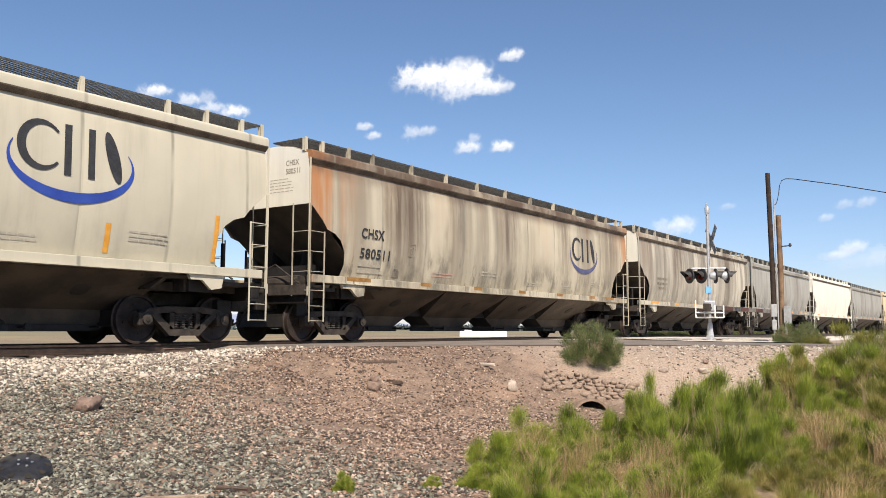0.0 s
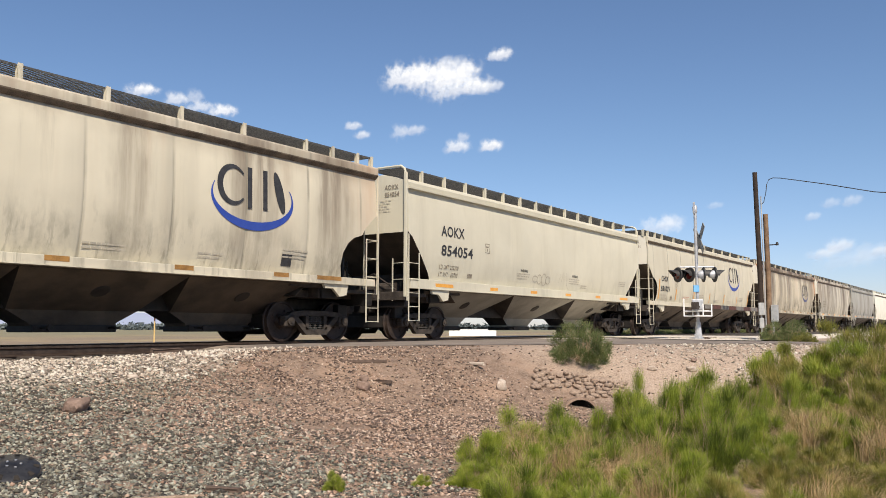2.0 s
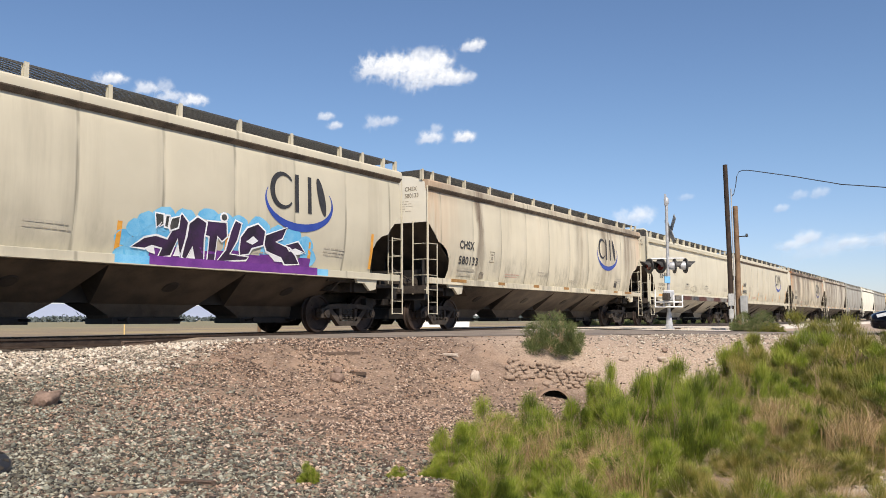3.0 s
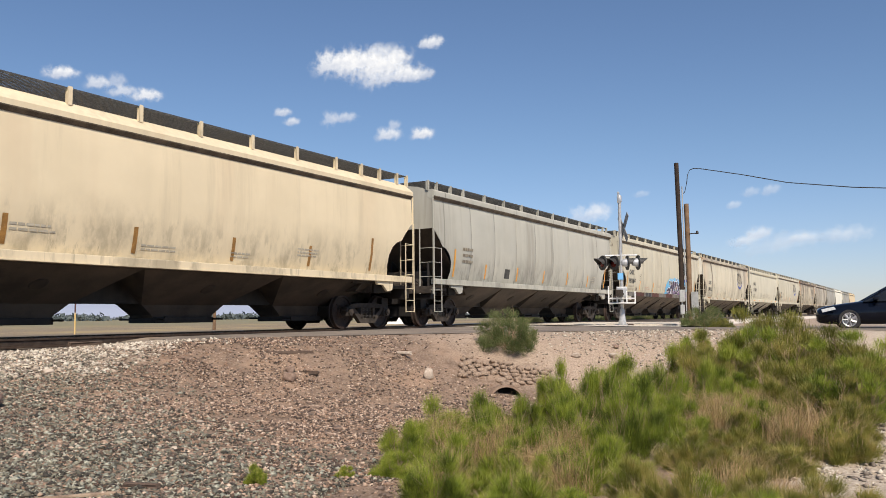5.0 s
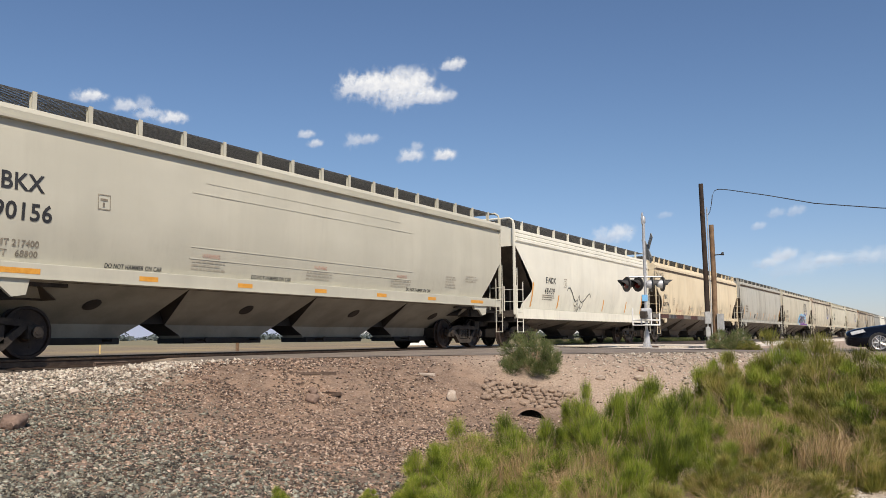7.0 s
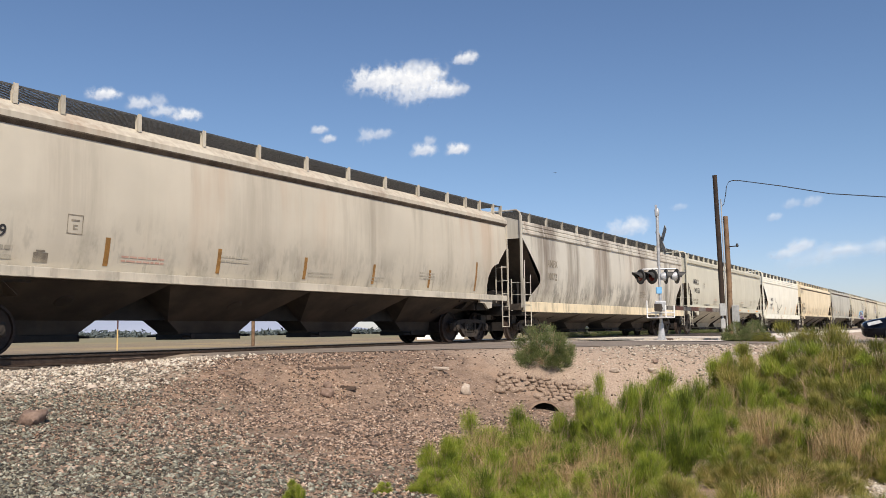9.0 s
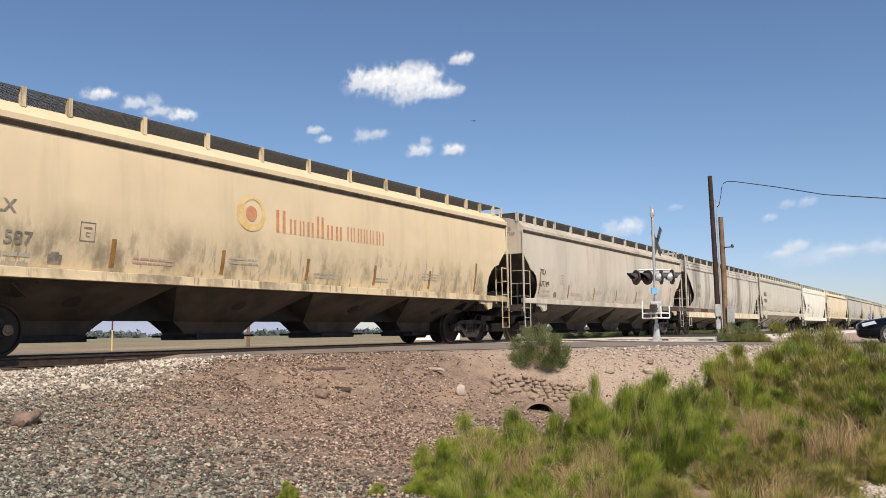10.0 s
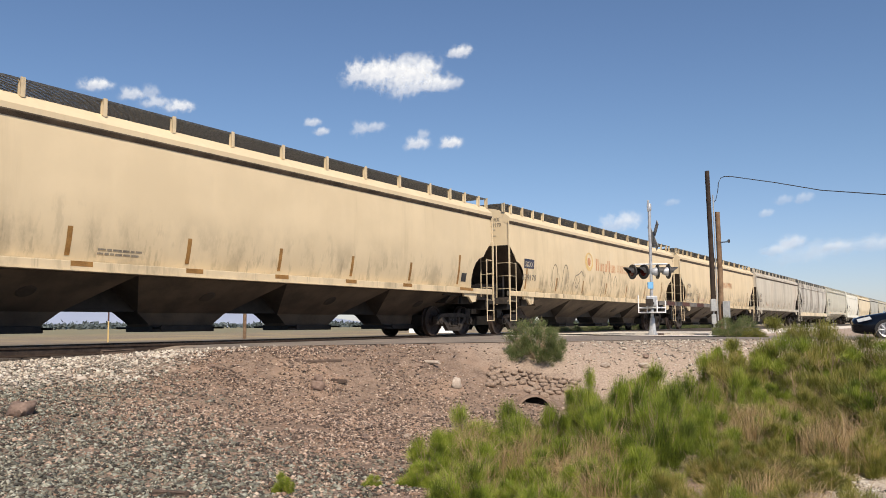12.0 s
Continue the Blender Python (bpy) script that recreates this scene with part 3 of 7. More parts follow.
def chord_shape(bm, kind, length, side):
    sp = SPECS[kind]
    z0, z1 = sp["chord"]
    rise = sp.get("rise", 0.0)
    if sp["stripes"] == 3:
        pts = []
        h = (z1 - z0) / 3
        for i in range(3):
            b = z0 + i * h
            pts += [(1.615 - 0.03 * i, b), (1.635 - 0.03 * i, b + 0.03), (1.625 - 0.035 * i, b + h - 0.03), (1.595 - 0.03 * i, b + h - 0.01)]
        pts += [(1.40, z1 + 0.02), (1.40, z0)]
    elif sp["stripes"] == 1:
        pts = [(1.60, z0), (1.655, z0 + 0.005), (1.66, z0 + 0.05), (1.60, z0 + 0.065), (1.615, z0 + 0.16), (1.585, z1 - 0.01), (1.50, z1 + 0.03), (1.38, z1 + 0.01), (1.4, z0)]
    else:
        pts = [(1.53, z0 - 0.08), (1.572, z0 - 0.08), (1.640, z0 - 0.005), (1.648, z0 + 0.02), (1.650, z0 + 0.12), (1.640, z1 - 0.03), (1.60, z1 + 0.01), (1.37, z1 + 0.03 + rise), (1.4, z0)]
    a = [bm.verts.new((-0.008, side * y, z)) for y, z in pts]
    b = [bm.verts.new((length + 0.008, side * y, z)) for y, z in pts]
    for i in range(len(pts)):
        j = (i + 1) % len(pts)
        bm.faces.new((a[i], a[j], b[j], b[i]))
    bm.faces.new(a)
    bm.faces.new(b[::-1])
    bmesh.ops.recalc_face_normals(bm, faces=bm.faces[:])


def board_shape(bm, length, side):
    """A walkway of steel grating: bearing bars along it, cross bars over it."""
    y0, y1 = side * 0.46, side * 1.42
    lo, hi = min(y0, y1), max(y0, y1)
    for k in range(3):
        y = lo + (hi - lo) * k / 2
        box(bm, 0.0, length, y - 0.006, y + 0.006, -0.035 if k != 1 else -0.014, 0.0)
    n = int(length / 0.055)
    verts, faces = [], []
    for i in range(n):
        x = i * 0.055 + 0.03
        c = [bm.verts.new((x + dx, yy, z)) for dx in (-0.012, 0.012) for yy in (lo, hi) for z in (-0.016, -0.003)]
        for f in ((0, 1, 3, 2), (4, 6, 7, 5), (0, 4, 5, 1), (2, 3, 7, 6), (0, 2, 6, 4), (1, 5, 7, 3)):
            bm.faces.new([c[j] for j in f])


def ladder_shape(bm, width, z0, tops, rungs_z, along):
    """Two flat stiles, each with its own top, and round rungs; along x or y from the corner."""
    for o, z1 in zip((0.0, width), tops):
        if along == "x":
            box(bm, o - 0.018, o + 0.018, -0.008, 0.008, z0, z1, 0.003)
        else:
            box(bm, -0.008, 0.008, o - 0.018, o + 0.018, z0, z1, 0.003)
    for z in rungs_z:
        a, b = ((0, 0, z), (width, 0, z)) if along == "x" else ((0, 0, z), (0, width, z))
        tube(bm, [a, b], 0.010, 6)


def hopper_shape(bm, span, z_top, flare):
    """A discharge hopper: slope sheets down to its narrow outlet; flare: its half length at 0.62 m and at the outlet."""
    rings = []
    for u, w, z in ((0.5, 1.47, z_top), (flare[0], 0.38, 0.62), (flare[1], 0.34, 0.40), (flare[1] * 0.96, 0.33, 0.34)):
        rings.append([bm.verts.new((span * x, y, z)) for x, y in ((-u, -w), (u, -w), (u, w), (-u, w))])
    for a, b in zip(rings, rings[1:]):
        for i in range(4):
            bm.faces.new((a[i], b[i], b[(i + 1) % 4], a[(i + 1) % 4]))
    bm.faces.new(rings[-1])


def gate_shape(bm, span, low):
    box(bm, -span * low * 0.95, span * low * 0.95, -0.42, 0.42, 0.23, 0.36, 0.015)
    tube(bm, [(-span * 0.20, -0.72, 0.31), (-span * 0.20, 0.72, 0.31)], 0.025, 6)
    tube(bm, [(span * 0.20, -0.72, 0.31), (span * 0.20, 0.72, 0.31)], 0.025, 6)
    lathe(bm, [(0.06, -0.73), (0.06, -0.68)], 10, "y", (-span * 0.20, 0, 0.31))


def side_frame_shape(bm):
    """A cast truck side: top and bottom members, columns and journal boxes."""
    y0, y1 = -0.065, 0.065
    prism(bm, [(-1.06, 0.50), (-0.80, 0.66), (-0.42, 0.70), (0.42, 0.70), (0.80, 0.66), (1.06, 0.50), (1.0, 0.42), (0.72, 0.55), (0.40, 0.58), (-0.40, 0.58), (-0.72, 0.55), (-1.0, 0.42)], y0, y1)
    prism(bm, [(-0.78, 0.55), (-0.62, 0.56), (-0.26, 0.28), (0.26, 0.28), (0.62, 0.56), (0.78, 0.55), (0.34, 0.15), (-0.34, 0.15)], y0, y1)
    for s in (-1, 1):
        box(bm, s * 0.30 - 0.05, s * 0.30 + 0.05, y0, y1, 0.27, 0.6)
        box(bm, s * 0.89 - 0.15, s * 0.89 + 0.15, -0.10, 0.09, 0.34, 0.58, 0.03)
        lathe(bm, [(0.095, -0.15), (0.095, -0.09)], 14, "y", (s * 0.89, 0, 0.457))
        lathe(bm, [(0.045, -0.165), (0.045, -0.14)], 8, "y", (s * 0.89, 0, 0.457))


def spring_shape(bm):
    for cx in (-0.17, 0.0, 0.17):
        for k in range(6):
            z = 0.30 + k * 0.045
            lathe(bm, [(0.055, z), (0.078, z + 0.011), (0.055, z + 0.022)], 12, "z", (cx, 0, 0))
        lathe(bm, [(0.045, 0.29), (0.045, 0.57)], 8, "z", (cx, 0, 0))


def wheelset_shape(bm):
    tube(bm, [(0, -0.98, 0), (0, 0.98, 0)], 0.075, 12)
    for s in (-1, 1):
        prof = [(0.09, 0.64), (0.13, 0.64), (0.14, 0.69), (0.36, 0.735), (0.405, 0.70), (0.485, 0.705), (0.487, 0.735), (0.458, 0.75), (0.455, 0.835), (0.41, 0.84), (0.395, 0.80), (0.17, 0.77), (0.15, 0.85), (0.09, 0.85)]
        lathe(bm, [(r, s * a) for r, a in prof], 36)
        for k in range(4):
            w = k * math.pi / 2 + 0.4
            lathe(bm, [(0.03, s * 0.80), (0.03, s * 0.786)], 8, "y", (0.27 * math.cos(w), 0, 0.27 * math.sin(w)))


def bolster_shape(bm):
    box(bm, -0.20, 0.20, -1.02, 1.02, 0.42, 0.66, 0.03)
    box(bm, -0.24, 0.24, -0.3, 0.3, 0.62, 0.80, 0.02)
    for s in (-1, 1):
        box(bm, s * 0.40 - 0.03, s * 0.40 + 0.03, -0.75, 0.75, 0.36, 0.46)


def beam_shape(bm):
    """A truss brake beam across the truck."""
    box(bm, -0.06, 0.06, -0.78, 0.78, 0.30, 0.56, 0.01)
    for y in (-0.62, -0.3, 0.3, 0.62):
        tube(bm, [(0.0, y, 0.4), (0.98, y * 0.9, 0.50)], 0.035, 6)
    box(bm, 0.92, 1.0, -0.70, 0.70, 0.32, 0.62, 0.01)


def shoe_shape(bm):
    prism(bm, [(-0.03, 0.22), (0.03, 0.22), (0.0, 0.45), (0.02, 0.68), (-0.04, 0.68), (-0.07, 0.45)], -0.06, 0.06)


def coupler_shape(bm, sign):
    box(bm, min(0, sign * 0.5), max(0, sign * 0.5), -0.07, 0.07, 0.72, 0.88, 0.015)
    box(bm, min(sign * 0.44, sign * 0.68), max(sign * 0.44, sign * 0.68), -0.14, 0.12, 0.66, 0.95, 0.04)
    tube(bm, [(0.0, 0.35, 0.72), (sign * 0.2, 0.36, 0.45), (sign * 0.45, 0.3, 0.36), (sign * 0.6, 0.1, 0.48)], 0.022, 6)


def stub_sill_shape(bm, sign):
    """The draft sill, the body bolster and the cross beam under a car's end."""
    for x0, x1, half, z0, z1 in ((-0.30, 2.25, 0.30, 0.70, 1.18), (1.25, 1.70, 1.42, 0.98, 1.31), (0.02, 0.24, 1.50, 0.84, 1.16), (0.30, 0.62, 0.95, 0.56, 0.86)):
        box(bm, min(sign * x0, sign * x1), max(sign * x0, sign * x1), -half, half, z0, z1, 0.02)


def end_gear_shape(bm, sign):
    """What stands on the end platform: the air reservoir, valve and pipes."""
    tube(bm, [(sign * 0.62, -0.75, 1.34), (sign * 0.62, 0.35, 1.34)], 0.17, 12)
    box(bm, min(sign * 0.45, sign * 0.7), max(sign * 0.45, sign * 0.7), 0.5, 0.8, 1.22, 1.6, 0.03)
    tube(bm, [(sign * 0.3, -1.0, 1.3), (sign * 0.35, -0.2, 1.75), (sign * 0.4, 0.6, 1.5)], 0.02, 6)
    tube(bm, [(sign * 0.12, 0.55, 1.2), (sign * 0.12, 0.55, 2.1)], 0.03, 6)


def slope_support_shape(bm, sign):
    """Bracing plates under the end slope sheet."""
    for y in (-0.5, 0.5):
        prism(bm, [(sign * 0.72, 1.18), (sign * 0.92, 2.12), (sign * 1.15, 1.98), (sign * 2.2, 1.12)], y - 0.012, y + 0.012)
    box(bm, min(sign * 0.80, sign * 0.88), max(sign * 0.80, sign * 0.88), -0.95, 0.95, 1.2, 1.75)
    for y in (-1.05, 1.05):
        tube(bm, [(sign * 0.6, y, 1.2), (sign * 0.6, y, 2.0)], 0.045, 8)


def platform_shape(bm, sign):
    box(bm, min(-sign * 0.05, sign * 0.95), max(-sign * 0.05, sign * 0.95), -1.5, 1.5, 1.12, 1.2, 0.008)
    box(bm, min(-sign * 0.08, 0), max(-sign * 0.08, 0), -1.55, 1.55, 1.02, 1.24, 0.01)
    box(bm, min(sign * 0.0, sign * 2.6), max(sign * 0.0, sign * 2.6), -0.32, 0.32, 0.74, 1.12, 0.01)
    box(bm, min(sign * 1.18, sign * 1.76), max(sign * 1.18, sign * 1.76), -1.35, 1.35, 0.98, 1.30, 0.02)
    box(bm, min(sign * 0.95, sign * 2.7), max(sign * 0.95, sign * 2.7), -1.42, 1.42, 1.22, 1.29)
    for y in (-1.0, -0.62, 0.62, 1.0):
        box(bm, min(sign * 0.25, sign * 2.5), max(sign * 0.25, sign * 2.5), y - 0.03, y + 0.03, 1.0, 1.16)


def pad_shape(bm):
    prism(bm, [(-0.42, 1.32), (0.42, 1.32), (0.36, 1.06), (0.12, 1.02), (-0.10, 1.2), (-0.36, 1.2)], -0.02, 0.05)


def text_shape(words, size, kind):
    """Painted letters that lie on the bowed side: x to the right, z up."""
    key = ("lettering", words, size, kind)
    if key in SHAPES:
        return SHAPES[key]
    cu = bpy.data.curves.new("letters", "FONT")
    cu.body = words
    cu.size = size
    cu.resolution_u = 3
    cu.space_character = 1.05
    cu.offset = size * 0.02
    ob = bpy.data.objects.new("letters", cu)
    me = bpy.data.meshes.new_from_object(ob)
    bpy.data.objects.remove(ob)
    SHAPES[key] = me
    return me


def on_side(me, x, z, stretch=1.0, lift=0.004, skew=0.0, puff=0.016):
    """A copy of a flat mesh (x, y) laid on the near side sheet at (x, z)."""
    out = me.copy()
    for v in out.vertices:
        px, pz = x + v.co.x * stretch + skew * v.co.y, z + v.co.y
        v.co = (px, -(half_width(pz) + puff + lift), pz)
    return out


def write(parent, words, x, z, size, material, stretch=1.0, name="lettering", width=None):
    me = text_shape(words, size, "")
    if width:
        stretch = width / max(v.co.x for v in me.vertices)
    return put(name, on_side(me, x, z, stretch, puff=parent["bulge"]), material, parent)


def flat_shape(outlines):
    """Flat closed outlines in (x, y), finely enough cut to follow the bow."""
    bm = bmesh.new()
    for pts in outlines:
        vs = [bm.verts.new((x, y, 0)) for x, y in pts]
        bm.faces.new(vs)
    bmesh.ops.remove_doubles(bm, verts=bm.verts[:], dist=0.0005)
    bmesh.ops.triangulate(bm, faces=bm.faces[:])
    me = bpy.data.meshes.new("mark")
    bm.to_mesh(me)
    bm.free()
    return me


def mark(parent, name, outlines, x, z, material, lift=0.006, label=""):
    return put(name, on_side(flat_shape(outlines), x, z, 1.0, lift * 0.6, puff=parent["bulge"]), material, parent, None, label)


def rect(x0, y0, x1, y1):
    return [(x0, y0), (x1, y0), (x1, y1), (x0, y1)]


def ribbon(points, w):
    """A brush stroke as a run of short quads."""
    out = []
    pts = [Vector(p) for p in points]
    sides = []
    for i, p in enumerate(pts):
        d = (pts[min(i + 1, len(pts) - 1)] - pts[max(i - 1, 0)]).normalized()
        n = Vector((-d.y, d.x))
        ww = w * (0.35 + 0.65 * math.sin(math.pi * (i + 0.6) / (len(pts) + 0.2)))
        sides.append((p + n * ww / 2, p - n * ww / 2))
    for (a, b), (c, d) in zip(sides, sides[1:]):
        out.append([tuple(a), tuple(b), tuple(d), tuple(c)])
    return out


def small_print(parent, x, z, w, rows, material, seed=1, gap=0.075):
    """Unreadable lines of stencilled small print as broken bars."""
    rnd = random.Random(seed)
    bars = []
    for r in range(rows):
        u = 0.0
        while u < w * rnd.uniform(0.8, 1.0):
            l = rnd.uniform(0.06, 0.2)
            bars.append(rect(u, -r * gap, min(u + l, w), -r * gap + gap * 0.45))
            u += l + 0.025
    mark(parent, "small_print", bars, x, z, material)


WHEELSETS = []


def freight_car(kind, length, gap, paint, hoppers, flare, label, under=None, tape="sill", tape_mat=None, sill_mat=None, end_mat=None):
    """One covered hopper; x = 0 at its rear end wall, which is also its origin, on the rails."""
    sp = SPECS[kind]
    lb = length - gap
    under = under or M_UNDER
    sill_mat = sill_mat or paint
    car = tagged(empty("hopper_car"), label, "freight car", "freight train")
    car["bulge"] = sp["scallop"] + 0.002
    car["roof"] = sp["chord"][1]
    put("body", cached(("body", kind, lb), lambda bm: body_shape(bm, kind, lb), 28), paint, car)
    for s in (-1, 1):
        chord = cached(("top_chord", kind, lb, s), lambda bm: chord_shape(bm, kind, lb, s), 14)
        # Undersides of the chord: their shade and grime painted in as brown.
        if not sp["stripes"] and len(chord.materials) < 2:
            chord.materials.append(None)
            chord.materials.append(M_SHADE_GRIME)
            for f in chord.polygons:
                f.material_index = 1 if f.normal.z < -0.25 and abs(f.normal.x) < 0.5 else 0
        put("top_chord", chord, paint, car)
        z0, z1 = sp["sill"]
        c = 0.0 if kind == "deep" else 0.95
        def sill(bm):
            a, b = (1.47, 1.64)
            box(bm, c * 0.05 + 0.02, lb - c * 0.05 - 0.02, min(s * a, s * b), max(s * a, s * b), z0, z1, 0.012)
            box(bm, 0.9, lb - 0.9, min(s * 1.60, s * 1.665), max(s * 1.60, s * 1.665), z0, z0 + 0.02)
        put("side_sill", cached(("side_sill", kind, lb, s), sill), sill_mat, car)
        put("running_board", cached(("running_board", lb, s), lambda bm: board_shape(bm, lb + 0.1, s)), M_GRATING, car, pose(-0.05, 0, sp["board"]), "dark steel grating walkway")
        xs = list(sp["ends"])
        x = sp["first"]
        while x < lb - (sp["ends"][-1] + 0.9 if sp["ends"] else 0.5):
            xs.append(x)
            x += sp["pitch"]
        xs += [lb - e for e in sp["ends"]]
        zc = sp["chord"][1] + sp.get("rise", 0.0)
        def post(bm):
            h = sp["board"] - zc
            w = 0.022 if kind == "deep" else 0.042
            prism(bm, [(-w, -0.02), (w, -0.02), (w, h + 0.02), (-w, h + 0.02)], -0.006, 0.006)
            box(bm, -w, -w + 0.010, 0, 0.08, 0.0, h)

        me = cached(("board_post", kind), post)
        for x in xs:
            put("board_post", me, paint, car, pose(x, s * 1.45, zc, 0, 0, 0 if s < 0 else 180))
        for e, (x0, sg) in enumerate(((0.0, 1), (lb, -1))):
            rungs = [0.46, 0.78, 1.12, 1.53, 1.97, 2.41] if not sp["frame"] else [0.50, 0.85, 1.2, 1.55, 1.97]
            out_top, in_top = (2.43, 3.02) if not sp["frame"] else (2.25, 2.72)
            tops = (in_top, out_top) if sg > 0 else (out_top, in_top)
            put("side_ladder", cached(("side_ladder", sp["frame"], sg), lambda bm: ladder_shape(bm, 0.45, rungs[0] - 0.02, tops, rungs, "x")), paint, car, pose(x0 - 0.03 if sg > 0 else x0 - 0.42, s * 1.65, 0))
            put("end_ladder", cached(("end_ladder", s, sp["frame"]), lambda bm: ladder_shape(bm, -s * 0.47, 1.0, (2.1, 2.1) if sp["frame"] else (1.2, 3.05), [z for z in rungs if z > 1.0], "y")), paint, car, pose(x0 - sg * 0.07, s * 1.63, 0))
            put("jacking_pad", cached(("jacking_pad",), pad_shape), sill_mat, car, pose(x0 + sg * 1.45, s * 1.60, 0, 0, 0, 0 if s < 0 else 180))
            if not sp["frame"]:
                put("corner_post", cached(("corner_post", kind), lambda bm: box(bm, -0.018, 0.018, -0.015, 0.015, 1.1, sp["chord"][0] + 0.03, 0.004)), paint, car, pose(x0 - sg * 0.03, s * 1.62, 0))
            if sp["frame"]:
                def corner(bm):
                    box(bm, -0.038, 0.038, -0.04, 0.04, 1.1, sp["board"] - 0.15, 0.012)
                    tube(bm, [(0, 0, sp["board"] - 0.2), (0, -s * 0.04, sp["board"] - 0.05), (0, -s * 0.16, sp["board"] + 0.03), (0, -s * 1.5, sp["board"] + 0.04)], 0.035, 8)
                put("corner_frame", cached(("corner_frame", kind, s), corner), paint, car, pose(x0 - sg * 0.05, s * 1.56, 0))
    def hatch(bm):
        box(bm, 0.6, lb - 0.6, -0.42, 0.42, sp["chord"][1] + sp.get("rise", 0.0) + 0.17, sp["chord"][1] + sp.get("rise", 0.0) + 0.34, 0.05)
    put("hatch_cover", cached(("hatch_cover", kind, lb), hatch), paint, car)
    # underside
    def sill_beam(bm):
        box(bm, 2.2, lb - 2.2, -0.36, 0.36, 0.64 if kind != "deep" else 0.78, 1.34)
        box(bm, 2.4, lb - 2.4, -1.45, 1.45, sp["sill"][0] - 0.02, sp["sill"][0] + 0.02)
    put("centre_sill", cached(("centre_sill", kind, lb), sill_beam), M_IRON, car)
    span = hoppers[1]
    for k in range(hoppers[0]):
        cx = lb / 2 + (k - (hoppers[0] - 1) / 2) * span
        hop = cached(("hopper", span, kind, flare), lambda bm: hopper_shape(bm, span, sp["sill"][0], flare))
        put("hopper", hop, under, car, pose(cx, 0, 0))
        # Faces between hoppers painted near black: the gap's shade with soot.
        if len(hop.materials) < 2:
            hop.materials.append(M_SHADE_SOOT)
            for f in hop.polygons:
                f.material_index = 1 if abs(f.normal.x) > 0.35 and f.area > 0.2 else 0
        for s in (-1, 1):
            put("vibrator_pad", cached(("vibrator_pad",), lambda bm: lathe(bm, [(0.0, -0.02), (0.15, -0.018), (0.18, 0.0), (0.18, 0.02)], 12, "z")), M_SHADE_SOOT, car, pose(cx + span * 0.04, s * 0.92, (sp["sill"][0] + 0.62) / 2 - 0.005, s * math.degrees(math.atan2(sp["sill"][0] - 0.62, 1.09)), 0, 0))
        put("outlet_gate", cached(("outlet_gate", span, flare), lambda bm: gate_shape(bm, span, flare[1])), M_IRON, car, pose(cx, 0, 0), "black iron discharge gate")
    for x0, sg in ((0.0, 1), (lb, -1)):
        if end_mat:
            put("end_sheet", cached(("end_sheet", kind, sg), lambda bm: end_sheet_shape(bm, kind, sg)), end_mat, car, pose(x0, 0, 0, 0, 0, -sg * 90), "clean off-white end sheet")
        put("slope_sheet", cached(("slope_sheet", kind, sg), lambda bm: slope_shape(bm, kind, sg)), M_UNDER, car, pose(x0 + sg * 0.004, 0, 0), "dark brown sloping end sheet")
        put("slope_support", cached(("slope_support", sg), lambda bm: slope_support_shape(bm, sg)), M_IRON, car, pose(x0, 0, 0), "black bracing under the end sheet")
        put("end_platform", cached(("end_platform", sg), lambda bm: platform_shape(bm, sg)), M_CAST, car, pose(x0, 0, 0))
        put("stub_sill", cached(("stub_sill", sg), lambda bm: stub_sill_shape(bm, sg)), M_IRON, car, pose(x0, 0, 0), "black draft sill under the end platform")
        put("coupler", cached(("coupler", -sg), lambda bm: coupler_shape(bm, -sg)), M_CAST, car, pose(x0, 0, 0), "rusty knuckle coupler with air hose")
        put("brake_gear", cached(("brake_gear", sg), lambda bm: end_gear_shape(bm, sg)), M_CAST, car, pose(x0, 0, 0), "grimy air reservoir and brake pipes")
        truck = put("truck", cached(("truck",), bolster_shape), M_IRON, car, pose(x0 + sg * 1.47, 0, 0), "black cast-steel four-wheel truck")
        for turn in (0, 180):
            put("brake_beam", cached(("brake_beam",), beam_shape), M_IRON, truck, pose(0.36 if turn == 0 else -0.36, 0, 0, 0, 0, turn))
            for y in (-0.76, 0.76):
                put("brake_shoe", cached(("brake_shoe",), shoe_shape), M_CAST, truck, pose(0.44 if turn == 0 else -0.44, y, 0, 0, 0, turn))
        for s in (-1, 1):
            put("side_frame", cached(("side_frame",), side_frame_shape), M_CAST, truck, pose(0, s * 0.99, 0, 0, 0, 0 if s < 0 else 180))
            put("spring_set", cached(("spring_set",), spring_shape, 40), M_SPRING, truck, pose(0, s * 0.97, 0))
        for dx in (-0.89, 0.89):
            ws = put("wheelset", cached(("wheelset",), wheelset_shape, 40), M_TREAD, truck, pose(dx, 0, 0.457))
            WHEELSETS.append((ws, dx))
    # reflective tape
    tm = tape_mat or M_ORANGE
    if tape in ("sill", "both"):
        places = [(1.18, 0.85), (lb - 2.1, 0.80)] + [(4.0 + 2.5 * k, 0.43) for k in range(7) if 4.0 + 2.5 * k < lb - 3.2]
        for x, long in places:
            bm = bmesh.new()
            box(bm, x, x + long, -1.6435, -1.6395, sp["sill"][0] + 0.08, sp["sill"][0] + 0.17)
            part("reflector", bm, tm, car, "orange reflective tape")
